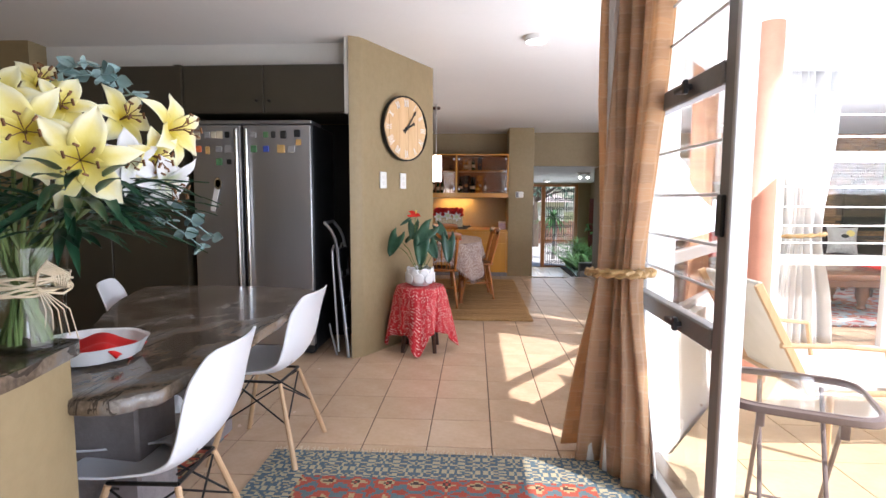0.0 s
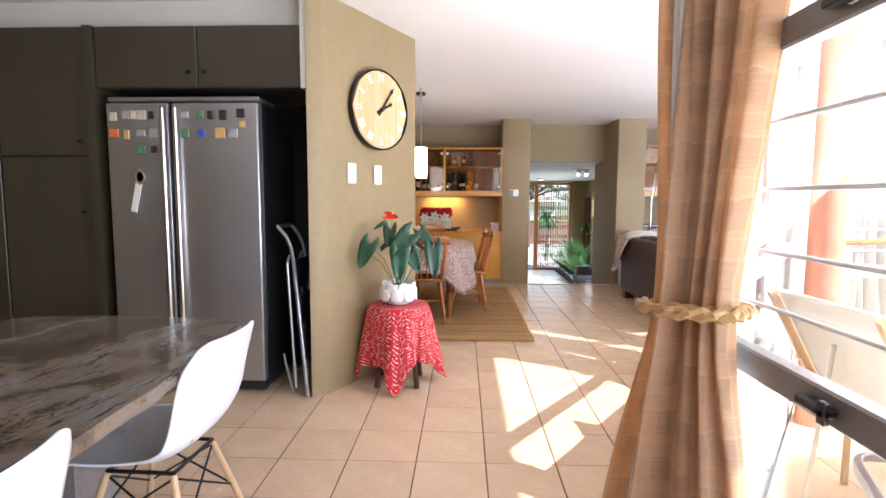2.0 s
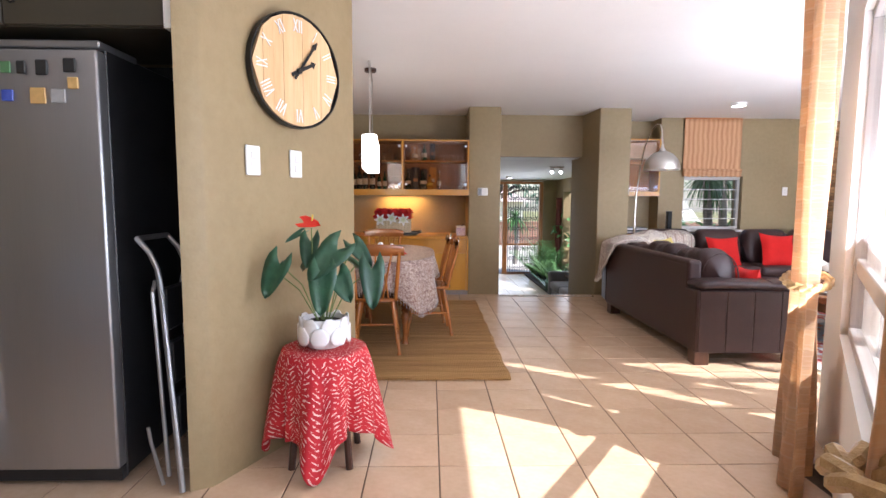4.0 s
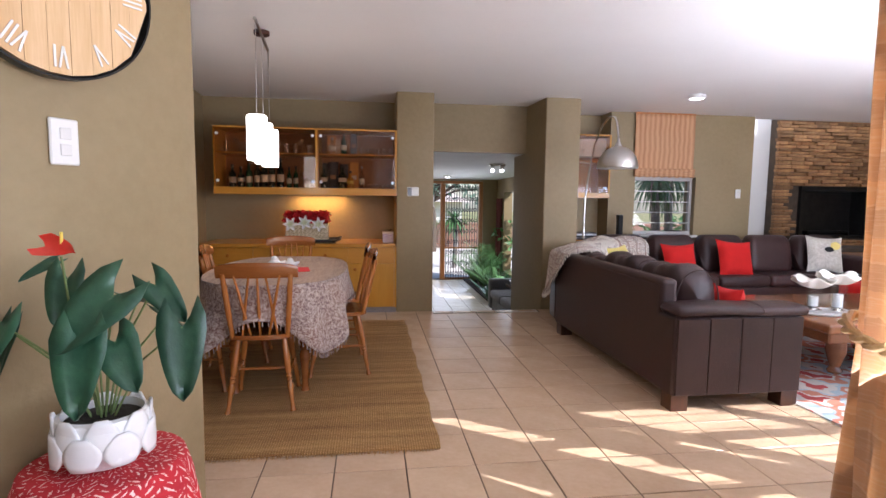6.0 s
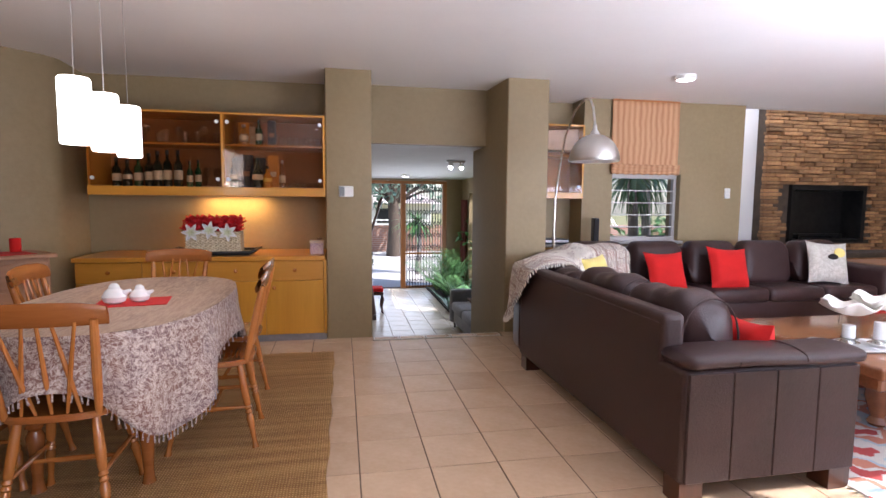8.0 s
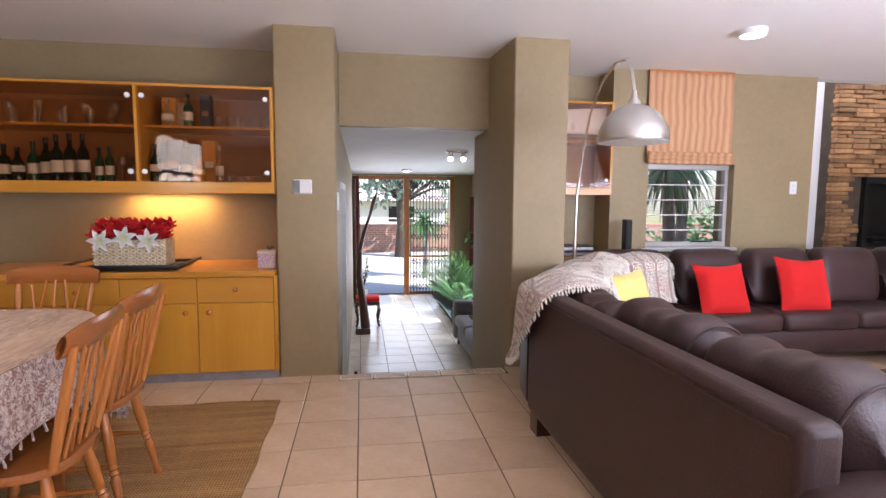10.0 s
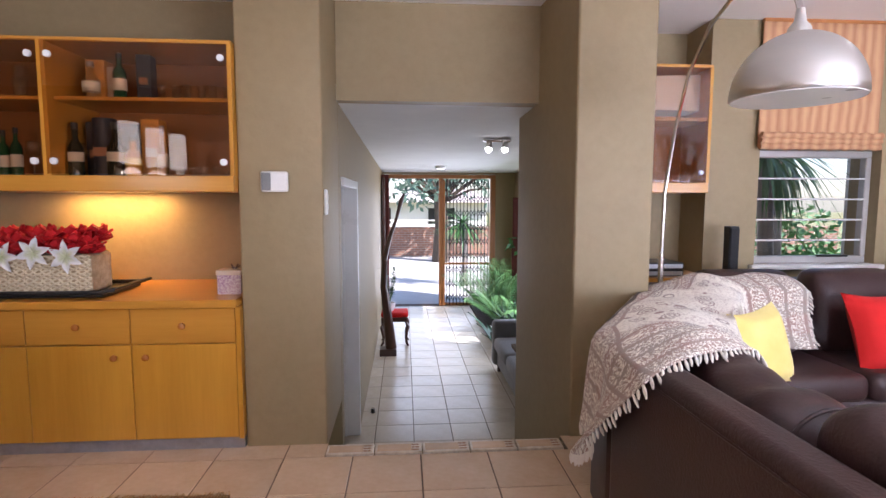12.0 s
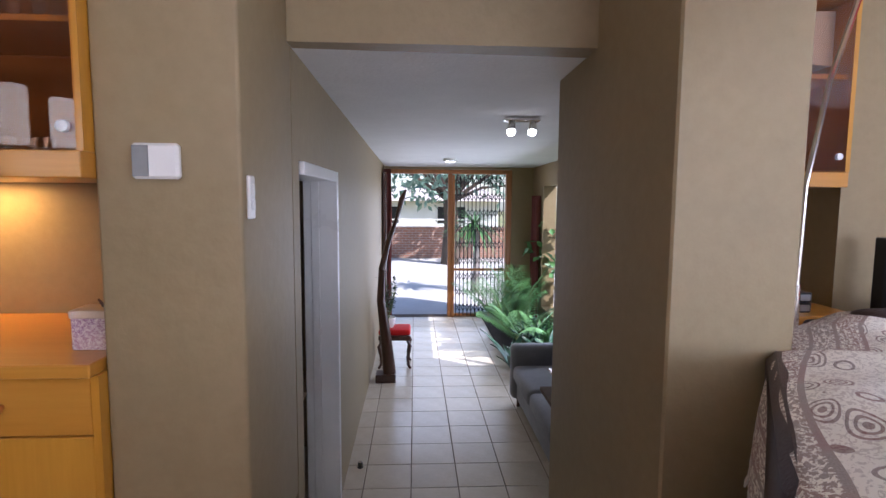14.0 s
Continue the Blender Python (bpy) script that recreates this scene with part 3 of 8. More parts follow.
class G:
    """Collects vertices and faces for one mesh."""

    def __init__(self):
        self.v, self.f, self.uv = [], [], {}

    def put(self, verts, faces, m=None):
        n = len(self.v)
        self.v += [tuple(m @ Vector(p)) if m else tuple(p) for p in verts]
        self.f += [tuple(i + n for i in q) for q in faces]
        return self

    def box(self, a, b, bevel=0.0, m=None):
        (x0, y0, z0), (x1, y1, z1) = [min(p, q) for p, q in zip(a, b)], [max(p, q) for p, q in zip(a, b)]
        if bevel <= 0:
            vs = [(x, y, z) for x in (x0, x1) for y in (y0, y1) for z in (z0, z1)]
            return self.put(vs, [(0, 1, 3, 2), (4, 6, 7, 5), (0, 4, 5, 1), (2, 3, 7, 6), (0, 2, 6, 4), (1, 5, 7, 3)], m)
        bm = bmesh.new()
        bmesh.ops.create_cube(bm, size=1, matrix=Matrix.Translation(((x0 + x1) / 2, (y0 + y1) / 2, (z0 + z1) / 2)) @ Matrix.Diagonal((x1 - x0, y1 - y0, z1 - z0, 1)))
        bevel = min(bevel, 0.49 * min(x1 - x0, y1 - y0, z1 - z0))
        bmesh.ops.bevel(bm, geom=bm.edges[:], offset=bevel, segments=1 if bevel < 0.012 else 3, profile=0.5, affect="EDGES")
        bm.verts.index_update()
        vs, fs = [tuple(p.co) for p in bm.verts], [tuple(p.index for p in q.verts) for q in bm.faces]
        bm.free()
        return self.put(vs, fs, m)

    def lathe(self, profile, n=20, at=(0, 0, 0), m=None, wob=None):
        vs, fs, k = [], [], len(profile)
        for j in range(n):
            a = 2 * math.pi * j / n
            for i, (r, z) in enumerate(profile):
                q = r * (wob(a, i) if wob else 1)
                vs.append((at[0] + q * math.cos(a), at[1] + q * math.sin(a), at[2] + z))
        for j in range(n):
            o, p = j * k, (j + 1) % n * k
            fs += [(o + i, p + i, p + i + 1, o + i + 1) for i in range(k - 1)]
        if profile[0][0] > 1e-5:
            fs.append(tuple(j * k for j in range(n))[::-1])
        if profile[-1][0] > 1e-5:
            fs.append(tuple(j * k + k - 1 for j in range(n)))
        return self.put(vs, fs, m)

    def rod(self, a, b, r0, r1=None, n=8, profile=None):
        a, b = Vector(a), Vector(b)
        h = (b - a).length
        m = Matrix.Translation(a) @ (b - a).to_track_quat("Z", "Y").to_matrix().to_4x4()
        prof = [(r * r0, z * h) for r, z in profile] if profile else [(r0, 0), (r0 if r1 is None else r1, h)]
        return self.lathe(prof, n, m=m)

    def tube(self, pts, r, n=8):
        pts = [Vector(p) for p in pts]
        vs, fs = [], []
        up = Vector((0.13, 0.21, 0.97))
        for i, p in enumerate(pts):
            d = (pts[min(i + 1, len(pts) - 1)] - pts[max(i - 1, 0)]).normalized()
            s = d.cross(up)
            s = (s if s.length > 1e-3 else d.cross(Vector((1, 0, 0)))).normalized()
            u, rr = s.cross(d), r(i / (len(pts) - 1)) if callable(r) else r
            vs += [p + s * rr * math.cos(2 * math.pi * k / n) + u * rr * math.sin(2 * math.pi * k / n) for k in range(n)]
        for i in range(len(pts) - 1):
            fs += [(i * n + k, i * n + (k + 1) % n, (i + 1) * n + (k + 1) % n, (i + 1) * n + k) for k in range(n)]
        fs += [tuple(range(n))[::-1], tuple(range(len(vs) - n, len(vs)))]
        return self.put(vs, fs)

    def sheet(self, fn, nu, nv, closed=False, m=None):
        """A surface fn(u, v); its u, v become UVs."""
        n0 = len(self.v)
        vs = [fn(i / nu, j / nv) for i in range(nu + (0 if closed else 1)) for j in range(nv + 1)]
        for i in range(nu + (0 if closed else 1)):
            for j in range(nv + 1):
                self.uv[n0 + i * (nv + 1) + j] = (i / nu, j / nv)
        k, fs = nv + 1, []
        for i in range(nu):
            o, p = i * k, (i + 1) % (nu if closed else nu + 1) * k
            fs += [(o + j, p + j, p + j + 1, o + j + 1) for j in range(nv)]
        return self.put(vs, fs, m)

    def prism(self, pts, z0, z1, m=None):
        n = len(pts)
        vs = [(x, y, z0) for x, y in pts] + [(x, y, z1) for x, y in pts]
        fs = [tuple(range(n))[::-1], tuple(range(n, 2 * n))] + [(i, (i + 1) % n, n + (i + 1) % n, n + i) for i in range(n)]
        return self.put(vs, fs, m)

    def mesh(self, name, material, angle=35):
        me = bpy.data.meshes.new(name)
        me.from_pydata(self.v, [], self.f)
        if self.uv:
            lay = me.uv_layers.new(name="UVMap")
            ids = np.empty(len(me.loops), dtype=np.int32)
            me.loops.foreach_get("vertex_index", ids)
            lay.data.foreach_set("uv", np.array([self.uv.get(int(i), (0.0, 0.0)) for i in ids], dtype=np.float32).ravel())
        bm = bmesh.new()
        bm.from_mesh(me)
        bmesh.ops.recalc_face_normals(bm, faces=bm.faces)
        bm.to_mesh(me)
        bm.free()
        if angle:
            me.polygons.foreach_set("use_smooth", [True] * len(me.polygons))
            me.set_sharp_from_angle(angle=radians(angle))
        me.materials.append(material)
        return me


def part(name, g, material, parent=None, label="", angle=35, solid=0.0, soft=0):
    ob = new(name, g.mesh(name, material, angle))
    ob.parent = parent
    if label:
        ob["label"] = label
    if soft:
        md = ob.modifiers.new("soft", "SUBSURF")
        md.levels = md.render_levels = soft
    if solid:
        md = ob.modifiers.new("thick", "SOLIDIFY")
        md.thickness = solid
        md.offset = 0
    return ob


def thing(name, at, label, category, group="", rz=0.0):
    ob = new(name)
    ob.empty_display_size = 0.1
    ob.matrix_basis = pose(*at, 0, 0, rz)
    return tagged(ob, label, category, group)


def structure(name, g, material, label="", category="", angle=35):
    return tagged(part(name, g, material, None, angle=angle), label, category, "", "structure")


def B(a, b, bevel=0.0):
    return G().box(a, b, bevel)


def cushion_mesh(w, h, d, pinch=0.12, n=10):
    """A stuffed square cushion standing in x and z, with drawn-in edges."""
    g = G()
    for side in (1, -1):
        def f(u, v, s=side):
            a, b = 2 * u - 1, 2 * v - 1
            k = (1 - a ** 4) * (1 - b ** 4)
            px, pz = 1 - pinch * (1 - b * b) * a * a, 1 - pinch * (1 - a * a) * b * b
            return (a * w / 2 * px, s * d / 2 * max(k, 0) ** 0.55, h / 2 + b * h / 2 * pz)
        g.sheet(f, n, n)
    return g


# ---- the large structure ----
CZ = 2.80
HF = -0.78
P = 0.335
X0, Y0 = -0.572, 8.722


def cz(y):
    """Height of the slightly sloping ceiling."""
    return 2.43 + 0.016 * (8.9 - y)



structure("wall_hall_west", G().box((0.55, 8.86, -0.02), (0.96, 9.5, CZ), 0.012).box((0.76, 9.5, HF), (0.96, 9.62, CZ)).box((0.76, 9.62, 1.41), (0.96, 10.71, CZ)).box((0.76, 10.71, HF), (0.96, 16.4, CZ)), PLASTER, "olive plastered wall running from the living area into the hall", "wall")
structure("wall_pier", G().prism([(2.238, 8.868), (2.246, 8.86), (2.642, 8.86), (2.65, 8.868), (2.65, 10.0), (2.19, 10.0), (2.185, 9.43)], HF, CZ), PLASTER, "olive plastered pier beside the hall opening", "wall")
structure("wall_lintel", G().box((0.962, 9.43, 1.85), (2.188, 9.64, CZ)), PLASTER, "olive plastered wall above the hall opening", "wall")
structure("wall_niche", G().box((2.652, 9.86, HF), (3.34, 10.0, CZ)), PLASTER, "olive plastered back of the lamp niche", "wall")
_g = G().box((3.34, 9.55, HF), (3.70, 9.8, CZ)).box((4.56, 9.55, HF), (5.37, 9.8, CZ)).box((3.70, 9.55, HF), (4.56, 9.8, 0.83)).box((3.70, 9.55, 1.60), (4.56, 9.8, CZ)).box((3.34, 9.8, HF), (3.46, 10.0, CZ))
structure("wall_window", _g, PLASTER, "olive plastered wall with a barred window", "wall")
structure("wall_dining_back", G().box((-1.9, 9.5, -0.02), (0.76, 9.7, CZ)), PLASTER, "olive plastered wall behind the drinks cabinet", "wall")
_pts = [(-1.65, 9.5), (-1.63, 9.05), (-1.68, 8.93), (-2.11, 8.50), (-3.3, 7.35), (-3.3, 4.9), (-3.5, 4.9), (-3.5, 7.45), (-2.3, 8.7), (-1.9, 9.5)]
structure("wall_dining_west", G().prism(_pts, -0.02, CZ), PLASTER, "olive plastered angled wall of the dining corner", "wall")
structure("wall_clock_column", G().prism([(-0.972, 4.16), (-0.892, 4.20), (-0.880, 4.22), (-0.402, 5.145), (-0.42, 5.18), (-0.55, 5.32), (-0.972, 5.32)], -0.02, CZ), PLASTER, "olive plastered angled column carrying the clock", "wall")
structure("wall_kitchen_back", G().box((-4.2, 4.98, -0.02), (-0.98, 5.13, CZ)), PLASTER, "olive plastered kitchen back wall", "wall")
structure("wall_kitchen_side", G().box((-3.95, 4.16, -0.02), (-3.52, 4.9, CZ)).box((-4.2, -2.8, -0.02), (-4.0, 4.9, CZ)), PLASTER, "olive plastered kitchen side wall", "wall")
structure("bulkhead", G().box((-3.52, 4.34, 2.33), (-0.973, 4.9, CZ)).box((-1.01, 4.18, 1.93), (-0.973, 4.34, CZ)), WHITE, "white painted bulkhead above the kitchen cabinets", "wall")
structure("wall_south", G().box((-4.2, -2.8, -0.02), (1.0, -2.6, CZ)), PLASTER, "olive plastered wall behind the kitchen", "wall")
structure("wall_bay", G().prism([(0.80, 2.72), (0.95, 2.72), (1.02, 2.82), (0.88, 2.86)], -0.02, CZ).prism([(2.02, 4.42), (2.16, 4.38), (2.35, 4.5), (2.35, 4.62), (2.1, 4.62)], -0.02, CZ)
          .prism([(0.88, 2.86), (1.02, 2.82), (2.16, 4.38), (2.02, 4.42)], 2.12, CZ).prism([(0.88, 2.86), (1.02, 2.82), (2.16, 4.38), (2.02, 4.42)], -0.3, 0.62), WHITE, "white plastered angled bay wall with a wide window", "wall")
structure("wall_living_south", G().box((2.35, 4.45, -0.02), (2.42, 4.62, CZ)).box((6.25, 4.45, -0.02), (8.7, 4.62, CZ)).box((2.42, 4.45, 2.38), (6.25, 4.62, CZ)), WHITE, "white plastered garden wall with glazed doors", "wall")
structure("wall_living_east", G().box((8.6, 4.62, -0.02), (8.8, 10.8, 3.7)), PLASTER, "olive plastered living room wall", "wall")
structure("wall_fireplace_side", G().box((5.37, 9.8, -0.02), (5.51, 10.75, 3.7)).box((5.51, 10.62, -0.02), (6.6, 10.8, 3.7)), WHITE, "white wall lit from above beside the fireplace", "wall")
structure("wall_void_front", G().box((5.37, 9.6, 2.42), (8.6, 9.72, 3.7)), WHITE, "white upstand of the double-height space", "wall")
def slab(g, x0, y0, x1, y1):
    vs = [(x0, y0, cz(y0)), (x1, y0, cz(y0)), (x1, y1, cz(y1)), (x0, y1, cz(y1)), (x0, y0, 2.85), (x1, y0, 2.85), (x1, y1, 2.85), (x0, y1, 2.85)]
    return g.put(vs, [(0, 1, 2, 3), (4, 5, 6, 7), (0, 1, 5, 4), (1, 2, 6, 5), (2, 3, 7, 6), (3, 0, 4, 7)])


_g = slab(slab(slab(slab(G(), -4.2, -2.8, 0.95, 2.8), -4.2, 2.8, 2.3, 4.5), -4.2, 4.5, 8.7, 9.6), -2, 9.6, 5.37, 10.0)
structure("ceiling", _g, CEILING, "smooth white painted ceiling", "ceiling")
_g = G().put([(0.96, 9.44, 1.851), (3.6, 9.64, 1.85), (3.6, 16.3, 1.77), (0.96, 16.3, 1.77), (0.96, 9.44, 1.95), (3.6, 9.64, 2.1), (3.6, 16.2, 2.1), (0.9, 16.2, 2.1)], [(0, 1, 2, 3), (4, 5, 6, 7), (0, 1, 5, 4), (1, 2, 6, 5), (2, 3, 7, 6), (3, 0, 4, 7)])
structure("ceiling_hall", _g, HALLCEIL, "rough white plastered hall ceiling", "ceiling")
structure("wall_hall_east", G().box((3.46, 10.0, HF), (3.66, 12.5, 1.9)).box((3.46, 15.45, HF), (3.66, 16.4, 1.9)).box((3.46, 12.5, 1.45), (3.66, 15.45, 1.9)).box((3.46, 12.5, HF), (3.66, 15.45, -0.45)), PLASTER, "olive plastered hall wall with a long side window", "wall")
structure("wall_entrance", G().box((3.10, 16.2, HF), (3.46, 16.4, 1.9)).box((0.96, 16.2, 1.74), (3.10, 16.4, 1.9)), PLASTER, "olive plastered wall around the entrance", "wall")
structure("wall_hall_riser", G().box((0.96, 8.80, HF), (2.19, 8.838, -0.011)), PLASTER, "plastered riser below the hall step", "wall")
_g = G()
for _i in range(3):
    _g.box((0.962, 8.84, HF), (2.188, 9.12 + 0.28 * (2 - _i), HF + 0.19 * (_i + 1)), 0.006)
structure("stair_hall", _g, HALLTILE, "tiled steps leading down into the hall", "stairs")

# timber and steel of openings
door = tagged(new("door_1"), "white door frame in the hall wall, its door standing open", "door", "", "structure")
door.location = (0.96, 9.62, HF)
part("door_frame", G().box((-0.2, 0.0, 0), (-0.03, 0.06, 2.19), 0.004).box((-0.2, 1.03, 0), (0.012, 1.09, 2.19), 0.004).box((-0.2, 0.06, 2.13), (0.012, 1.03, 2.19), 0.004).box((-0.15, 1.015, 0), (-0.10, 1.03, 2.13), 0.003), WHITEPAINT, door)
leaf = part("door_leaf", G().box((-0.98, 0.09, 0.01), (-0.21, 0.13, 2.12), 0.004), WHITEPAINT, door, "white door leaf swung open")
part("door_handle", G().tube([(-0.92, 0.13, 1.0), (-0.92, 0.17, 1.0), (-0.82, 0.175, 1.0)], 0.008), CHROME, leaf, "chrome lever handle")
structure("wall_side_room", G().box((-1.1, 9.71, HF), (-1.0, 11.6, 1.9)).box((-1.0, 11.5, HF), (0.755, 11.6, 1.9)).box((-1.1, 9.71, 1.9), (0.755, 11.6, 2.0)), PLASTER, "plain olive walls of the room beside the hall", "wall")
structure("floor_side_room", B((-1.1, 9.62, HF - 0.06), (0.9, 11.6, HF - 0.004)), HALLTILE, "plain tiled floor of the side room", "floor")

win = tagged(new("window_1"), "barred window with a grey metal frame beneath a woven blind", "window", "", "structure")
win.location = (3.70, 9.62, 0.83)
part("window_frame", G().box((0, 0, 0), (0.86, 0.06, 0.05), 0.006).box((0, 0, 0.72), (0.86, 0.06, 0.77), 0.006).box((0, 0, 0.05), (0.04, 0.06, 0.72), 0.006).box((0.82, 0, 0.05), (0.86, 0.06, 0.72), 0.006), ALU, win)
part("window_pane", G().box((0.04, 0.03, 0.05), (0.82, 0.036, 0.72)), GLASS, win).visible_shadow = False
for _k in range(4):
    part("burglar_bar", G().rod((0.04, 0.01, 0.16 + 0.14 * _k), (0.82, 0.01, 0.16 + 0.14 * _k), 0.006), WHITEALU, win)
part("window_stay", G().box((0.5, -0.015, 0.045), (0.72, 0.012, 0.06), 0.003), BLACKMETAL, win, "black casement stay")
structure("window_sill", B((3.66, 9.50, 0.80), (4.60, 9.62, 0.832), 0.006), WHITEPAINT, "white painted window sill", "sill")

# sliding glass door by the kitchen
sd = tagged(new("door_2"), "grey aluminium sliding glass door with burglar bars, standing open", "door", "", "structure")
sd.location = (0.78, 0, 0)
part("door_track", G().box((-0.05, -1.6, 0.0), (0.05, 2.72, 0.018), 0.004).box((-0.02, -1.6, 0.018), (-0.012, 2.72, 0.034)).box((0.012, -1.6, 0.018), (0.02, 2.72, 0.034)), ALU, sd)
part("door_head", G().box((-0.05, -1.6, 2.36), (0.05, 2.72, 2.6), 0.004), ALU, sd)
for _y0, _y1, _x in ((1.71, 2.62, 0.0),):
    leaf = part("door_leaf", G().box((_x - 0.022, _y0, 0.035), (_x + 0.022, _y0 + 0.07, 2.36), 0.005).box((_x - 0.022, _y1 - 0.06, 0.035), (_x + 0.022, _y1, 2.36), 0.005)
         .box((_x - 0.022, _y0 + 0.07, 0.035), (_x + 0.022, _y1 - 0.06, 0.11), 0.005).box((_x - 0.022, _y0 + 0.07, 2.29), (_x + 0.022, _y1 - 0.06, 2.36), 0.005)
         .box((_x - 0.03, _y0 + 0.07, 0.79), (_x + 0.022, _y1 - 0.06, 0.865), 0.006).box((_x - 0.03, _y0 + 0.07, 1.625), (_x + 0.022, _y1 - 0.06, 1.70), 0.006), DOORALU, sd)
    for _z in (0.11, 0.87, 1.71):
        part("glass_pane", B((_x + 0.004, _y0 + 0.07, _z), (_x + 0.010, _y1 - 0.06, {0.11: 0.78, 0.87: 1.62, 1.71: 2.29}[_z])), GLASS, leaf).visible_shadow = False
    for _z in (0.99, 1.13, 1.29, 1.46, 1.87, 2.02, 2.16):
        part("burglar_bar", G().rod((_x - 0.014, _y0 + 0.08, _z), (_x - 0.014, _y1 - 0.05, _z), 0.006), WHITEALU, leaf)
    part("window_catch", G().box((_x - 0.06, 2.0, 0.815), (_x - 0.03, 2.10, 0.835), 0.004).box((_x - 0.06, 2.0, 0.80), (_x - 0.045, 2.025, 0.85), 0.003), BLACKPLASTIC, leaf, "black window catch")
    part("window_catch", G().box((_x - 0.06, 2.0, 1.655), (_x - 0.03, 2.10, 1.675), 0.004).box((_x - 0.06, 2.0, 1.64), (_x - 0.045, 2.025, 1.69), 0.003), BLACKPLASTIC, leaf, "black window catch")
    part("door_lock", G().box((_x - 0.035, _y0 + 0.02, 1.16), (_x - 0.02, _y0 + 0.06, 1.29), 0.004), BLACKPLASTIC, leaf, "black door lock")
part("door_jamb", G().box((-0.03, 1.685, 0.02), (0.03, 1.705, 2.36), 0.004), ALU, sd, "grey aluminium interlock post")
structure("wall_kitchen_east", G().box((0.70, -2.6, -0.02), (0.88, -1.6, CZ)), PLASTER, "olive plastered wall beside the sliding door", "wall")
bw = tagged(new("window_2"), "wide bay window with a grey metal frame", "window", "", "structure")
bw.matrix_basis = Matrix.Translation((0.95, 2.85, 0.62)) @ Matrix.Rotation(math.atan2(1.56, 1.14), 4, "Z")
part("window_frame", G().box((0, -0.02, 0), (1.93, 0.03, 0.04), 0.004).box((0, -0.02, 1.46), (1.93, 0.03, 1.5), 0.004).box((0, -0.02, 0.30), (1.93, 0.02, 0.37), 0.004).box((0, -0.02, 0.04), (0.04, 0.03, 1.46), 0.004).box((1.89, -0.02, 0.04), (1.93, 0.03, 1.46), 0.004), ALU, bw)
part("window_pane", B((0.04, 0, 0.04), (1.89, 0.006, 1.46)), GLASS, bw).visible_shadow = False

# entrance: timber frame, fixed light, trellis gate
en = tagged(new("door_3"), "timber framed entrance with an open door and a black sliding trellis gate", "door", "", "structure")
en.location = (0.96, 16.22, HF)
part("door_frame", G().box((0, 0, 0), (0.07, 0.14, 2.5), 0.006).box((1.06, 0, 0), (1.13, 0.14, 2.44), 0.006).box((2.05, 0, 0), (2.14, 0.14, 2.44), 0.006).box((0, 0, 2.44), (2.14, 0.14, 2.51), 0.006).box((1.13, 0.02, 0.0), (2.05, 0.1, 0.05), 0.004), DOORWOOD, en)
gate = part("trellis_gate", G().box((1.13, -0.02, 0.0), (1.17, 0.02, 2.42), 0.004).box((1.16, -0.02, 0.80), (2.03, 0.0, 0.84), 0.003), DOORWOOD, en, "timber edge of the gate")
for _k in range(13):
    part("gate_bar", B((1.190 + 0.067 * _k, -0.014, 0.02), (1.204 + 0.067 * _k, 0.002, 2.41), 0.002), BLACKMETAL, gate)
for _r in range(9):
    _gg = G()
    for _k in range(12):
        _xa, _za = 1.197 + 0.067 * _k, 0.10 + 0.27 * _r
        _gg.rod((_xa, -0.012, _za), (_xa + 0.067, -0.012, _za + 0.13), 0.0065, n=5).rod((_xa, -0.012, _za + 0.13), (_xa + 0.067, -0.012, _za), 0.0065, n=5)
    part("lattice_row", _gg, BLACKMETAL, gate)
part("door_leaf", B((0.02, -0.95, 0.01), (0.065, -0.02, 2.42), 0.005), DARKWOOD, en, "dark timber door folded against the wall")

# ---- floors ----
floor = structure("floor", G().box((-4.2, -2.8, -0.03), (0.95, 2.8, -0.004)).prism([(-4.2, 2.8), (0.93, 2.8), (2.08, 4.40), (2.3, 4.55), (-4.2, 4.55)], -0.03, -0.004).box((-4.2, 4.55, -0.03), (8.7, 8.72, -0.004)).box((-2, 8.72, -0.03), (0.9, 9.5, -0.004)).box((0.9, 8.72, -0.03), (0.96, 8.87, -0.004)).box((2.19, 8.72, -0.03), (2.3, 8.87, -0.004)).box((2.3, 8.72, -0.03), (8.7, 10.7, -0.004)), GROUT, "beige ceramic tiled floor with dark joints", "floor")
hall_floor = structure("floor_hall", B((0.9, 9.4, HF - 0.06), (3.5, 16.45, HF - 0.004)), GROUT, "pale ceramic tiled hall floor", "floor")
thr = tagged(new("threshold"), "strip of painted border tiles along the hall step", "threshold", "", "structure")
thr.location = (0.965, 8.730, 0)
for _k in range(5):
    _t = part("border_tile", B((0.242 * _k + 0.002, 0, -0.01), (0.242 * _k + 0.238, 0.105, 0.006), 0.003), DECOR, thr, "cream glazed border tile")
    part("inlay", B((0.242 * _k + 0.014, 0.018, 0.006), (0.242 * _k + 0.185, 0.088, 0.0072)), TILE, _t, "tan inlay")
    for _q in range(3):
        part("motif", G().prism([(0.242 * _k + 0.205 + 0.012 * math.cos(a) * (1 + 0.7 * math.cos(2 * a)), 0.026 + 0.027 * _q + 0.008 * math.sin(a) * (1 + 0.7 * math.cos(2 * a))) for a in [2 * math.pi * k / 16 for k in range(16)]], 0.006, 0.0074), TAN, _t, "brown painted leaf motif")

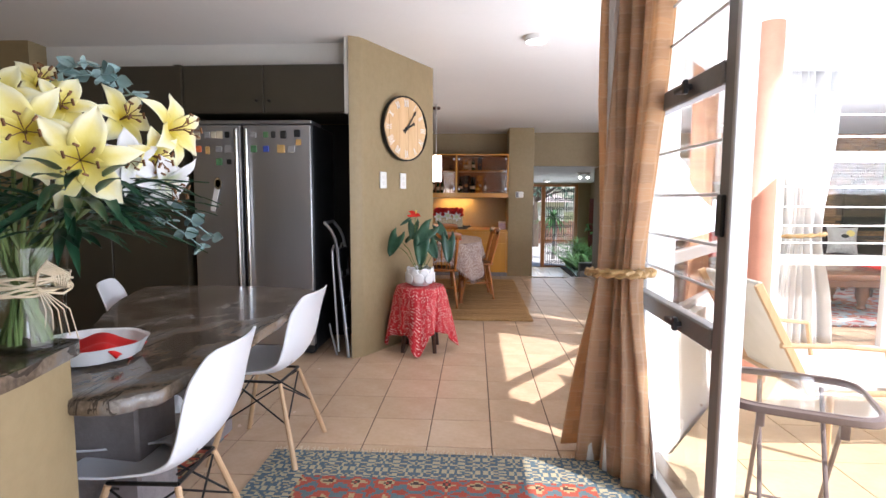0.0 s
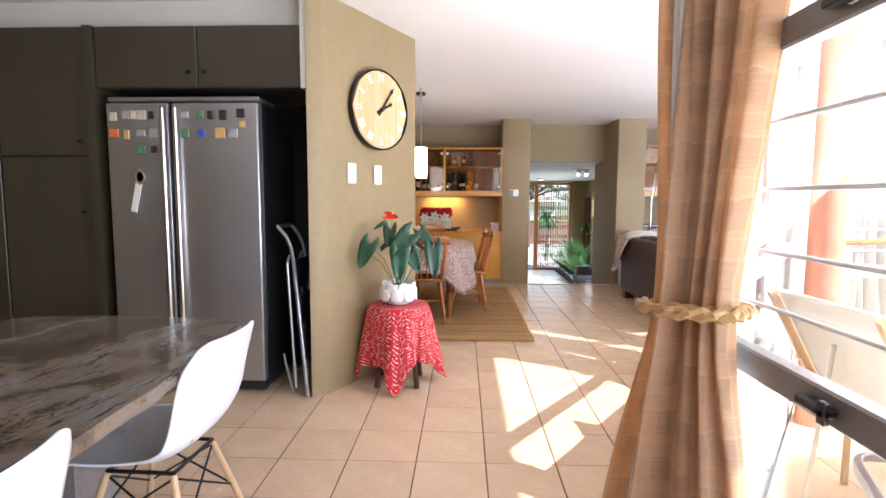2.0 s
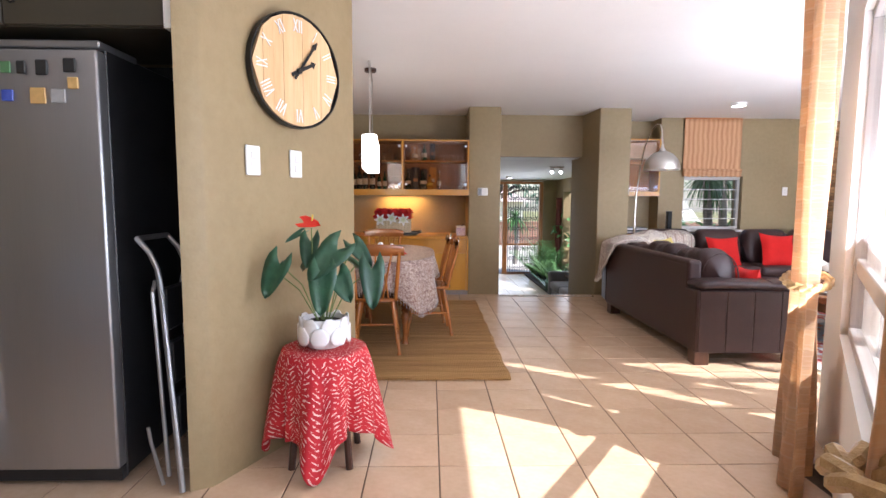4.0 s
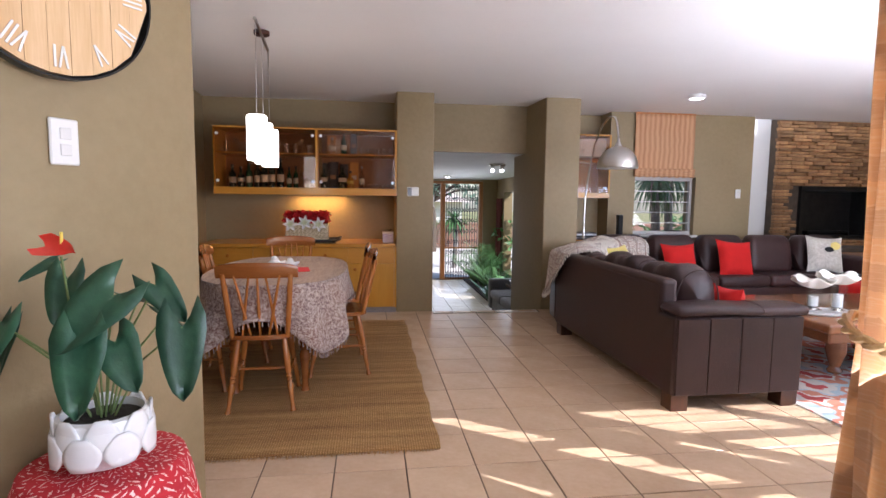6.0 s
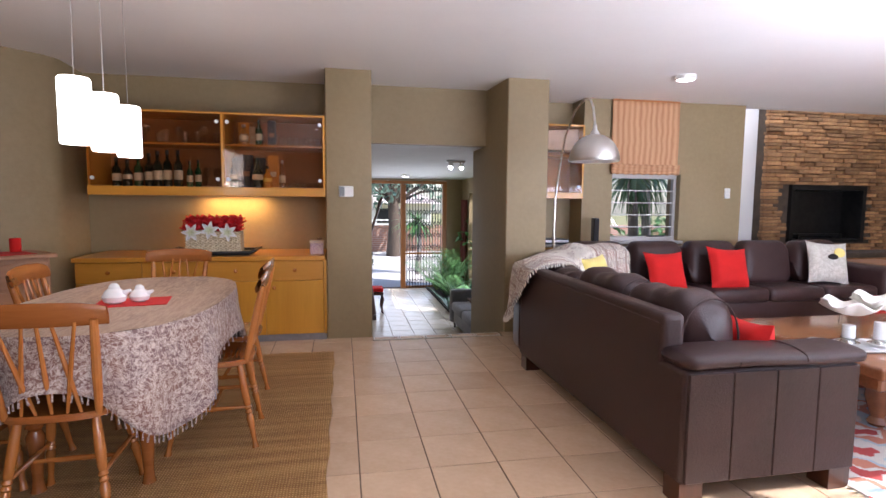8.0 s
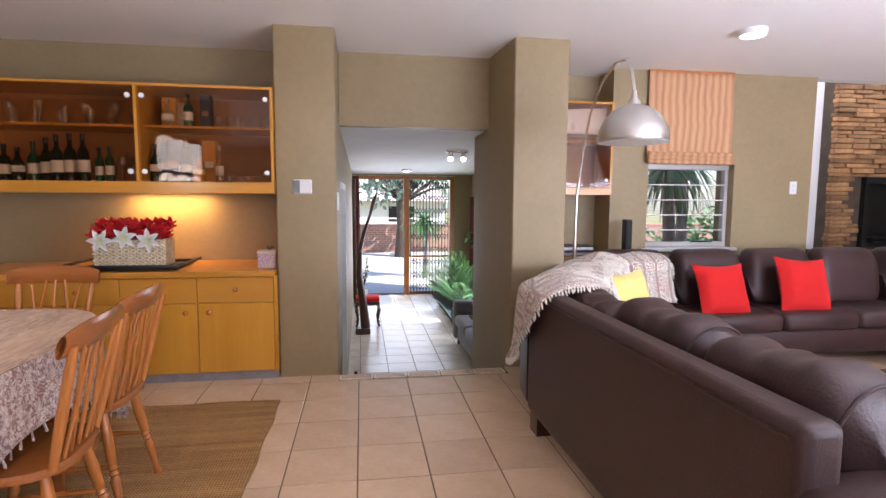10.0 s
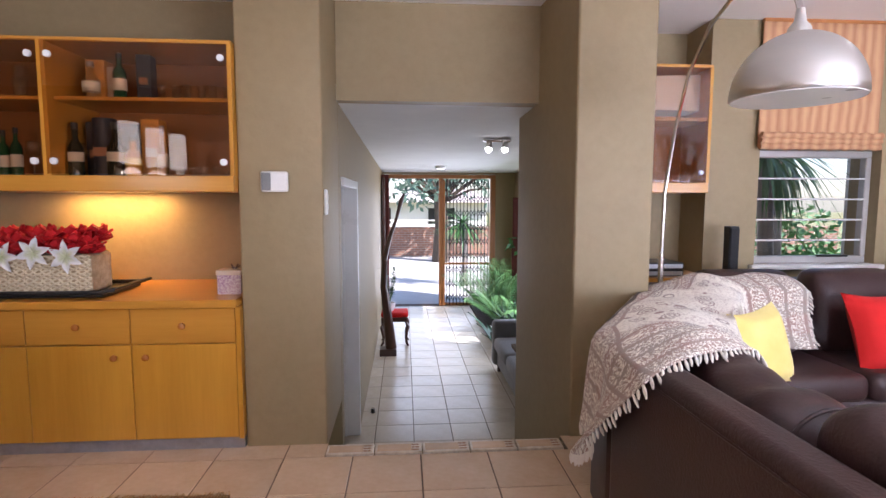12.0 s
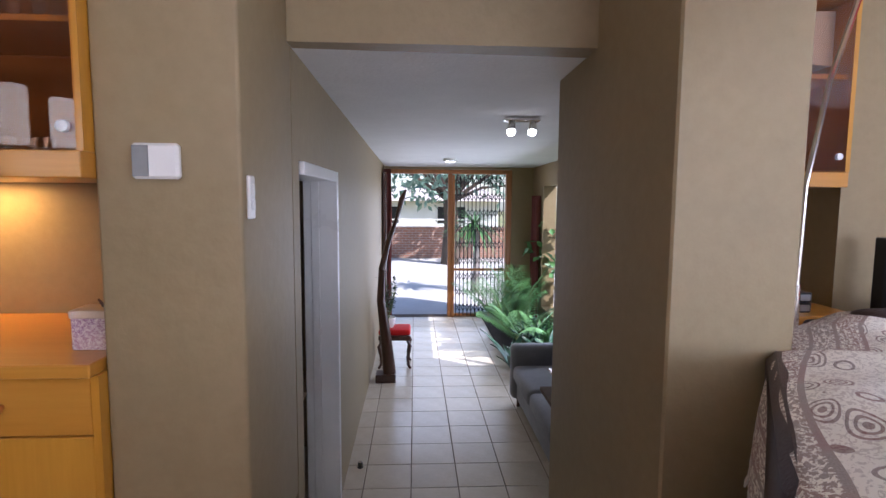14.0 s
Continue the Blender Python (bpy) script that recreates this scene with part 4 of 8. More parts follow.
# ---- outside ----
structure("ground", B((-60, -60, -1.0), (80, 90, -0.80)), GARDEN, "dry lawn", "ground")
structure("driveway", B((-14, 16.3, -0.81), (16, 25.2, HF - 0.01)), CONCRETE, "sunlit pale paved driveway", "road")
structure("garden_wall", G().box((-14, 25.3, -0.8), (18, 25.55, 0.18)).box((-14, 25.27, 0.18), (18, 25.58, 0.27), 0.02), GARDENBRICK, "red brick garden wall across the drive", "wall")
patio = structure("patio_floor", G().prism([(0.86, -4), (9, -4), (9, 4.45), (2.3, 4.45), (2.16, 4.36), (1.04, 2.80), (0.86, 2.72)], -0.79, -0.05), PATIO, "sunlit tiled patio", "pavement")
# Unseen slab over the patio, added so its edge cuts the floor's sun patch.
structure("patio_roof", B((0.96, -4.0, 2.58), (2.50, 4.45, 2.68)), WHITE, "unseen white slab added to bound the sun patch indoors", "roof")

# ---- fireplace and closing details of the living room ----
fp = tagged(new("fireplace"), "tan stacked stone fireplace with a black steel firebox", "fireplace")
fp.location = (6.6, 10.42, 0)
part("chimney_core", G().box((-0.12, 0.03, 0), (0.29, 0.35, 3.6)).box((1.55, 0.03, 0), (2.0, 0.35, 3.6)).box((0.29, 0.03, 1.54), (1.55, 0.35, 3.6)).box((0.29, 0.03, 0), (1.55, 0.35, 0.73)), SOOT, fp)
part("firebox", G().box((0.29, 0.30, 0.73), (1.55, 0.34, 1.54)).box((0.29, -0.03, 0.73), (0.35, 0.30, 1.54)).box((1.49, -0.03, 0.73), (1.55, 0.30, 1.54)).box((0.35, -0.03, 1.47), (1.49, 0.30, 1.54)).box((0.35, -0.03, 0.73), (1.49, 0.30, 0.77)), BLACKMETAL, fp, "black steel firebox surround")
part("fire_grate", G().tube([(0.55, 0.1, 0.83), (1.3, 0.1, 0.83)], 0.012).tube([(0.55, 0.2, 0.83), (1.3, 0.2, 0.83)], 0.012).box((0.55, 0.08, 0.77), (0.58, 0.22, 0.83)).box((1.27, 0.08, 0.77), (1.3, 0.22, 0.83)), BLACKMETAL, fp)
_bm = [G().box((0, 0, 0), (_w, 0.07, _h), 0.006).mesh("stone", FIREBRICK, 0) for _w, _h in ((0.30, 0.046), (0.21, 0.058), (0.15, 0.040), (0.24, 0.034))]
_dim = ((0.30, 0.046), (0.21, 0.058), (0.15, 0.040), (0.24, 0.034))
_rng = random.Random(5)
_z = 0.56
while _z < 2.62:
    _x, _row = -0.13 - _rng.uniform(0, 0.02), _rng.choice((0.052, 0.060, 0.044))
    while _x < 1.97:
        _k = _rng.randrange(4)
        _w = _dim[_k][0]
        if not (0.27 - _w < _x < 1.50 and 0.66 < _z < 1.52):
            _o = new("stone", _bm[_k])
            _o.location, _o.parent = (_x, _rng.uniform(-0.035, 0.0), _z), fp
            _o.scale = (1, 1, (_row - 0.006) / _dim[_k][1])
            _o.rotation_euler = (0, _rng.uniform(-0.012, 0.012), 0)
        _x += _w + 0.007
    _z += _row
hearth = thing("hearth_bench", (6.2, 9.95, 0), "low brown hearth bench below the fireplace", "bench")
part("hearth_slab", B((0, 0, 0.55), (2.3, 0.42, 0.62), 0.01), SOOT, hearth)
part("hearth_base", B((0.05, 0.05, 0), (2.25, 0.42, 0.55), 0.01), FIREBRICK, hearth)
logs = thing("log_pile", (5.75, 10.1, 0.0), "stack of split brown firewood beside the fireplace", "firewood")
for _k in range(9):
    part("log", G().rod((0.0 + 0.15 * (_k % 4) + 0.07 * (_k // 4), 0, 0.08 + 0.3 * (_k // 4)), (0.02 + 0.15 * (_k % 4) + 0.07 * (_k // 4), 0.35, 0.1 + 0.3 * (_k // 4)), 0.075, 0.07, 9), BARK, logs)

blind = thing("roman_blind", (3.66, 9.53, 1.60), "orange brown woven roman blind half raised over the window", "blind")
part("blind_cloth", G().sheet(lambda u, v: (0.83 * u, -0.012 + 0.003 * math.sin(u * 44) * (1 - 0.6 * v) + 0.003 * math.sin(v * 9), 0.02 + 0.80 * v), 72, 10), BLIND, blind, solid=0.006)
for _k in range(3):
    part("blind_fold", G().tube([(0.83 * q / 24, -0.03 - 0.006 * _k, 0.012 + 0.034 * _k + 0.006 * math.sin(q * 2.1 + _k)) for q in range(25)], 0.021, 10), BLIND, blind)
part("head_rail", B((0, -0.02, 0.80), (0.83, 0.01, 0.83), 0.004), DOORWOOD, blind)


def switch_plate(at, rz, label, w=0.075, h=0.12):
    s = thing("light_switch", at, label, "light switch", "wall switches", rz)
    part("plate", B((-w / 2, -0.012, -h / 2), (w / 2, 0, h / 2), 0.004), WHITEPAINT, s)
    for k in range(2):
        part("rocker", B((-w * 0.2, -0.017, -h * 0.3 + k * h * 0.35), (w * 0.2, -0.012, -h * 0.05 + k * h * 0.35), 0.002), WHITEALU, s)
    return s


switch_plate((5.18, 9.55, 1.39), 0, "white light switch on the olive wall by the window")
switch_plate((0.96, 8.92, 1.25), 90, "narrow white light switch on the hall wall", 0.05, 0.13)
_da = math.degrees(math.atan2(0.925, 0.478))
_cu = Vector((0.478, 0.925, 0)).normalized()
for _d in (0.265, 0.55):
    _p = Vector((-0.885, 4.205, 1.428)) + _cu * _d
    switch_plate(tuple(_p), _da, "white light switch below the clock", 0.085, 0.135)
th = thing("thermostat", (0.73, 8.86, 1.35), "white and grey alarm keypad on the olive pier", "alarm panel")
part("housing", B((-0.065, -0.03, -0.05), (0.065, 0, 0.05), 0.008), WHITEPAINT, th)
part("display", B((-0.06, -0.033, -0.043), (-0.015, -0.03, 0.043), 0.001), SCREEN, th, "grey display")


def clock():
    c = thing("wall_clock", tuple(Vector((-0.880, 4.22, 1.868)) + _cu * 0.495 + Vector((0.89, -0.46, 0)) * 0.042), "round wooden wall clock with white roman numerals and black hands", "clock", "", _da - 8)
    R = 0.272
    flat = Matrix.Rotation(radians(90), 4, "X")
    part("rim", G().lathe([(R - 0.006, 0.0), (R, 0.0), (R, 0.036), (R - 0.006, 0.036), (R - 0.006, 0.0)], 64, m=flat), BLACKMETAL, c, "thin black metal rim")
    for k in range(9):
        x0, x1 = -R + 0.012 + k * (2 * R - 0.024) / 9, -R + 0.012 + (k + 1) * (2 * R - 0.024) / 9
        q = lambda x: math.sqrt(max((R - 0.012) ** 2 - x * x, 0.0001))
        pts = [(x0 + 0.0006, -q(x0)), (x1 - 0.0006, -q(x1)), (x1 - 0.0006, q(x1)), (x0 + 0.0006, q(x0))]
        part("plank", G().prism(pts, 0.012, 0.032 + 0.001 * (k % 2), m=flat), CLOCKWOOD, c)
    shapes = ["XII", "I", "II", "III", "IV", "V", "VI", "VII", "VIII", "IX", "X", "XI"]
    for h, s in enumerate(shapes):
        a = radians(90 - 30 * h)
        g = G()
        w = {"I": 0.014, "V": 0.03, "X": 0.03}
        x = -sum(w[ch] for ch in s) / 2
        for ch in s:
            m = flat @ Matrix.Rotation(a - math.pi / 2, 4, "Z") @ Matrix.Translation((x + w[ch] / 2, R * 0.78, 0.035))
            if ch == "I":
                g.box((-0.003, -0.03, 0), (0.003, 0.03, 0.002), m=m)
            else:
                for sg in (1, -1):
                    lo, hi = (0.0, 0.011 * sg) if ch == "V" else (-0.011 * sg, 0.011 * sg)
                    g.prism([(lo - 0.003, -0.03), (lo + 0.003, -0.03), (hi + 0.003, 0.03), (hi - 0.003, 0.03)], 0, 0.002, m=m)
            x += w[ch]
        part("numeral", g, WHITEPAINT, c)
    for name, ang, L, wd, z in (("hour_hand", 90 - 62, 0.12, 0.009, 0.038), ("minute_hand", 90 - 36, 0.20, 0.007, 0.042)):
        m = flat @ Matrix.Rotation(radians(ang), 4, "Z")
        part(name, G().prism([(-0.05, -wd), (L * 0.75, -wd * 0.9), (L * 0.8, -wd * 2), (L, 0), (L * 0.8, wd * 2), (L * 0.75, wd * 0.9), (-0.05, wd)], z, z + 0.002, m=m), BLACKMETAL, c, "black metal hand")
    part("hub", G().lathe([(0.014, 0.034), (0.014, 0.048), (0, 0.05)], 16, m=flat), BLACKMETAL, c)


clock()

# ---- kitchen ----


def cabinet_unit(x0, x1, rows, knobs):
    u = thing("kitchen_cabinet", (x0, 4.20, 0), "dark olive lacquered kitchen cabinet with flat doors", "cabinet", "kitchen cabinets")
    w = x1 - x0
    part("carcass", B((0, 0.025, rows[0][0]), (w, 0.62, rows[-1][1])), OLIVECAB, u)
    n = 2 if w > 0.9 else 1
    for z0, z1 in rows:
        for k in range(n):
            d = part("door", B((k * w / n + 0.003, 0, z0 + 0.003), ((k + 1) * w / n - 0.003, 0.022, z1 - 0.003), 0.004), OLIVECAB, u)
            kx = w / n - 0.05 if (n == 2 and k == 0) or n == 1 and knobs else w / n + 0.05 if k else 0.05
            kz = z0 + 0.09 if z0 > 1.4 else z1 - 0.35
            part("knob", G().lathe([(0.006, 0), (0.006, 0.012), (0.013, 0.018), (0.011, 0.026), (0, 0.028)], 12, m=Matrix.Translation((kx, 0, kz)) @ Matrix.Rotation(radians(90), 4, "X")), BLACKMETAL, d, "dark metal knob")
    return u


cabinet_unit(-3.51, -2.95, [(0.1, 1.52), (1.52, 2.31)], False)
cabinet_unit(-2.945, -2.36, [(0.1, 1.52), (1.52, 2.31)], True)
cabinet_unit(-2.30, -1.01, [(1.94, 2.31)], True)
structure("trim", G().box((-2.36, 4.18, 0), (-2.305, 4.80, 2.31)).box((-3.51, 4.24, 0), (-2.36, 4.28, 0.1)), OLIVECAB, "dark olive cabinet end panel and plinth", "trim")
# Black panels put the recess's shade into colour, behind and beside the fridge.
structure("fridge_recess", G().box((-2.305, 4.88, 0), (-0.975, 4.97, 1.94)).box((-0.99, 4.21, 0), (-0.973, 4.88, 1.94)), DARK, "near-black panels painted as the shade around the fridge", "wall")


def fridge():
    f = thing("fridge", (-2.235, 4.18, 0), "brushed steel side by side fridge freezer with magnets on it", "fridge")
    W = 0.955
    part("body", G().box((0.005, 0.07, 0.03), (W - 0.005, 0.68, 1.865), 0.006), BLACKPLASTIC, f, "dark grey body")
    part("top_trim", B((0.0, 0.02, 1.855), (W, 0.3, 1.885), 0.006), STEEL, f)
    for a, b, hx in ((0.0, 0.395, 0.365), (0.415, W, 0.445)):
        d = part("door", B((a, 0, 0.09), (b, 0.065, 1.845), 0.012), STEEL, f, "brushed steel door")
        part("handle", G().box((hx - 0.014, -0.032, 0.13), (hx + 0.014, -0.002, 1.82), 0.008), CHROME, d, "tall polished handle")
    part("kick_plate", B((0.01, 0.04, 0.02), (W - 0.01, 0.08, 0.085), 0.004), BLACKPLASTIC, f)
    for x in (0.06, W - 0.06):
        part("foot", G().lathe([(0.025, 0), (0.025, 0.03)], 12, at=(x, 0.12, 0)), BLACKPLASTIC, f)


fridge()
_rng = random.Random(11)
_mc = [stuff_mat("magnet_%s" % n, c, tuple(min(1, v * 1.4) for v in c), 20, 0.4) for n, c in (("cream", (0.5, 0.45, 0.35)), ("orange", (0.6, 0.15, 0.05)), ("black", (0.02, 0.02, 0.02)), ("blue", (0.05, 0.08, 0.35)), ("green", (0.08, 0.18, 0.08)), ("grey", (0.3, 0.3, 0.3)), ("sand", (0.5, 0.32, 0.12)))]
for _x, _z, _c in ((0.05, 1.76, 0), (0.05, 1.66, 1), (0.13, 1.77, 5), (0.18, 1.77, 0), (0.23, 1.77, 0), (0.29, 1.77, 2), (0.13, 1.65, 6), (0.22, 1.66, 5), (0.30, 1.66, 5), (0.22, 1.56, 4), (0.30, 1.56, 2), (0.50, 1.77, 5), (0.60, 1.77, 4), (0.66, 1.77, 2), (0.74, 1.77, 2), (0.85, 1.78, 2), (0.50, 1.66, 4), (0.60, 1.66, 3), (0.72, 1.66, 6), (0.80, 1.66, 5), (0.86, 1.71, 6)):
    _w, _h = _rng.uniform(0.018, 0.032), _rng.uniform(0.02, 0.032)
    _o = part("fridge_magnet", B((-_w, -0.008, -_h), (_w, 0, _h), 0.004), _mc[_c])
    _o.location = (-2.235 + _x, 4.178, _z)
    tagged(_o, "small %s souvenir magnet on the steel fridge" % _mc[_c].name.split("_")[1], "magnet", "fridge magnets")
_o = thing("bottle_opener", (-2.235 + 0.19, 4.17, 1.33), "pale kitchen scissors hanging on the fridge door", "scissors")
part("blades", G().prism([(-0.05, -0.15), (-0.015, -0.16), (0.03, 0.02), (-0.01, 0.03)], 0, 0.008, m=Matrix.Rotation(radians(90), 4, "X")), WHITEPAINT, _o)
part("grip", G().lathe([(0.022, -0.004), (0.034, -0.004), (0.034, 0.006), (0.022, 0.006), (0.022, -0.004)], 20, m=Matrix.Translation((0.02, -0.004, 0.06)) @ Matrix.Rotation(radians(90), 4, "X") @ Matrix.Diagonal((0.9, 1.4, 1, 1))), CHROME, _o)


def step_ladder():
    s = thing("step_ladder", (-1.12, 4.30, 0), "folded aluminium step ladder leaning in the fridge recess", "ladder")
    for dy in (0.0, 0.26):
        part("front_rail", G().tube([(0.125, dy - 0.16, 0.012), (0.015, dy - 0.05, 0.88), (0.0, dy - 0.04, 0.95), (-0.035, dy - 0.03, 1.02), (-0.09, dy - 0.02, 1.08)], 0.0125), STEEL, s)
        part("rear_rail", G().tube([(0.02, dy - 0.06, 0.03), (-0.03, dy - 0.03, 0.85), (-0.01, dy - 0.04, 0.90)], 0.010), STEEL, s)
    part("top_handle", G().rod((-0.09, -0.02, 1.08), (-0.09, 0.24, 1.08), 0.0125), STEEL, s)
    for z in (0.22, 0.45, 0.68):
        part("tread", B((0.095 - 0.125 * z, -0.12 + 0.1 * z, z), (0.125 - 0.125 * z, 0.14 + 0.1 * z, z + 0.19), 0.006), BLACKPLASTIC, s, "black ribbed tread")
    part("floor_brace", G().tube([(-0.04, -0.10, 0.27), (-0.03, -0.10, 0.2), (0.015, -0.10, 0.012)], 0.008), STEEL, s)


step_ladder()


def shell_chair(at, rz):
    c = thing("dining_chair", at, "white moulded shell chair on pale wooden dowel legs", "chair", "white chairs at the granite table", rz)
    prof = [(0.235, 0.415), (0.22, 0.438), (0.14, 0.432), (0.02, 0.422), (-0.10, 0.432), (-0.165, 0.475), (-0.20, 0.55), (-0.225, 0.64), (-0.255, 0.74), (-0.285, 0.815), (-0.295, 0.828)]

    def f(u, v):
        s = v * (len(prof) - 1)
        i = min(int(s), len(prof) - 2)
        k = s - i
        y, z = prof[i][0] * (1 - k) + prof[i + 1][0] * k, prof[i][1] * (1 - k) + prof[i + 1][1] * k
        a = 2 * u - 1
        w = (0.225 + 0.01 * math.sin(v * 3.1)) * (1 - 0.35 * max(0, v - 0.8) / 0.2 * 1.0 - 0.12 * max(0, 0.12 - v) / 0.12)
        lift = 0.055 * abs(a) ** 2.6 * max(0, 1 - abs(v - 0.38) * 1.9)
        fold = 0.05 * abs(a) ** 2 * min(1, max(0, (v - 0.45) * 3)) * (1 - 0.5 * v)
        return (a * w, y + fold, z + lift)
    part("shell", G().sheet(f, 14, 20), SHELL, c, solid=0.007, soft=1)
    for sx in (1, -1):
        for sy in (1, -1):
            part("leg", G().rod((sx * 0.12, sy * 0.11 - 0.01, 0.385), (sx * 0.215, sy * 0.215 - 0.01, 0.0), 0.011, 0.014, 10), BEECH, c, "pale beech leg")
            part("brace", G().rod((sx * 0.165, sy * 0.16 - 0.01, 0.20), (-sx * 0.12, sy * 0.11 - 0.01, 0.375), 0.004, n=6).rod((sx * 0.165, sy * 0.16 - 0.01, 0.20), (sx * 0.12, -sy * 0.11 - 0.01, 0.375), 0.004, n=6), BLACKMETAL, c, "black wire brace")
    part("mount", G().tube([(-0.12, -0.12, 0.392), (0.12, -0.12, 0.392), (0.12, 0.10, 0.392), (-0.12, 0.10, 0.392), (-0.12, -0.12, 0.392)], 0.007, 6), BLACKMETAL, c)
    return c


_c = shell_chair((-1.045, 2.62, 0), 88)
copy_thing(_c, pose(-1.035, 1.70, 0, 0, 0, 92))
copy_thing(_c, pose(-1.72, 2.86, 0, 0, 0, -66))
copy_thing(_c, pose(-1.32, 1.83, 0, 0, 0, -66))

kt = thing("kitchen_table", (-1.35, 2.2, 0), "brown granite table with a rough natural edge on stone pedestals", "table")
_rng = random.Random(3)
_base = [(-0.93, 1.34), (-0.86, 1.42), (-0.845, 1.62), (-0.84, 2.0), (-0.85, 2.45), (-0.88, 2.85), (-0.93, 3.03), (-1.05, 3.10), (-1.5, 3.12), (-1.88, 3.11), (-1.93, 3.0), (-1.80, 2.6), (-1.55, 2.1), (-1.32, 1.62), (-1.20, 1.40), (-1.12, 1.34)]
_pts = []
for (_ax, _ay), (_bx, _by) in zip(_base, _base[1:] + _base[:1]):
    for _k in range(5):
        _pts.append((_ax + (_bx - _ax) * _k / 5 + 1.35 + _rng.uniform(-0.006, 0.006), _ay + (_by - _ay) * _k / 5 - 2.2 + _rng.uniform(-0.006, 0.006)))
_out = [(x * 1.012, y * 1.006) for x, y in _pts]
_g = G()
_n = len(_pts)
for _z, _ring in ((0.712, _pts), (0.722, _out), (0.742, _out), (0.752, _pts)):
    _g.v += [(x, y, _z) for x, y in _ring]
for _l in range(3):
    _g.f += [(_l * _n + i, _l * _n + (i + 1) % _n, (_l + 1) * _n + (i + 1) % _n, (_l + 1) * _n + i) for i in range(_n)]
_g.f += [tuple(range(_n))[::-1], tuple(range(3 * _n, 4 * _n))]
part("table_top", _g, GRANITE, kt, "polished brown granite slab", 50)
for _y in (-0.45, 0.5):
    part("pedestal", B((-0.12 - 0.25 * (_y > 0), _y - 0.11, 0), (0.28 - 0.25 * (_y > 0), _y + 0.11, 0.712), 0.01), STONE, kt, "grey stone pedestal")

pc = thing("kitchen_counter", (-1.1, 1.2, 0), "olive kitchen counter with a brown granite top", "counter")
part("counter_body", G().prism([(0.05, 0.16), (-1.6, 0.16), (-1.6, -1.9), (0.25, -1.9), (0.10, -0.05)], 0, 0.865), PLASTER, pc)
part("counter_top", G().prism([(0.07, 0.17), (0.05, 0.195), (-1.65, 0.195), (-1.65, -1.95), (0.27, -1.95), (0.115, -0.05)], 0.865, 0.90), GRANITE, pc, "brown granite counter top")


def leaf_into(g, base, along, normal, length, width, heart=0.0, curl=0.25, n=6):
    """A leaf with a folded midrib."""
    a, nn = Vector(along).normalized(), Vector(normal)
    s = a.cross(nn).normalized()
    nn = s.cross(a).normalized()
    b = Vector(base)

    def f(u, v):
        w = 2 * u - 1
        prof = math.sin(math.pi * min(1, v ** 0.75 * 0.97 + 0.03)) ** 0.8 if not heart else (1 - v) ** 0.55 * (0.55 + 0.45 * min(1, v * 6)) * 1.02
        back = heart * (abs(w) ** 1.5) * (1 - v) ** 3
        y = v * length - back * length
        return tuple(b + a * y + s * (w * width / 2 * prof) + nn * (abs(w) * width * 0.12 - curl * length * v * v))
    g.sheet(f, 4, n)


def lily(parent, at, facing, r, mat, seed):
    rg = random.Random(seed)
    d = Vector(facing).normalized()
    side = d.cross(Vector((0, 0, 1))).normalized()
    up = side.cross(d)
    at = Vector(at)
    g = G()
    turn = rg.uniform(0, 1.0)
    for k in range(6):
        a = 2 * math.pi * k / 6 + turn + rg.uniform(-0.10, 0.10)
        out = side * math.cos(a) + up * math.sin(a)
        across = d.cross(out).normalized()
        wide, ln, back, ph = (0.58 if k % 2 else 0.40) * r, r * rg.uniform(1.02, 1.2), rg.uniform(0.32, 0.62), rg.uniform(0, 6)

        def petal(u, v):
            w = 2 * u - 1
            half = wide / 2 * (0.16 + 0.84 * math.sin(math.pi * min(1, 0.12 + 0.80 * v)) ** 0.9) * (1 if v < 0.72 else max(0.02, 1 - ((v - 0.72) / 0.28) ** 1.7))
            rise = ln * (0.62 * v - back * v ** 2.4)
            lift = 0.24 * abs(w) ** 1.6 * half + 0.05 * wide * abs(w) * math.sin(13 * v + ph)
            return tuple(at + out * (ln * (0.10 * v + 0.80 * v ** 1.35)) + d * (rise + lift) + across * (w * half))
        g.sheet(petal, 6, 10)
    fl = part("flower", g, mat, parent, angle=80, solid=0.0012)
    for k in range(6):
        a = 2 * math.pi * k / 6 + 0.3
        out = side * math.cos(a) + up * math.sin(a)
        tip = at + d * r * 0.74 + out * r * 0.26
        part("stamen", G().tube([at, at + d * r * 0.45 + out * r * 0.05, tip], 0.0012, 4).box((-0.0022, -0.0022, -0.008), (0.0022, 0.0022, 0.008), m=Matrix.Translation(tip) @ Matrix.Rotation(a, 4, "X")), STEMDARK, fl, "brown tipped stamen")


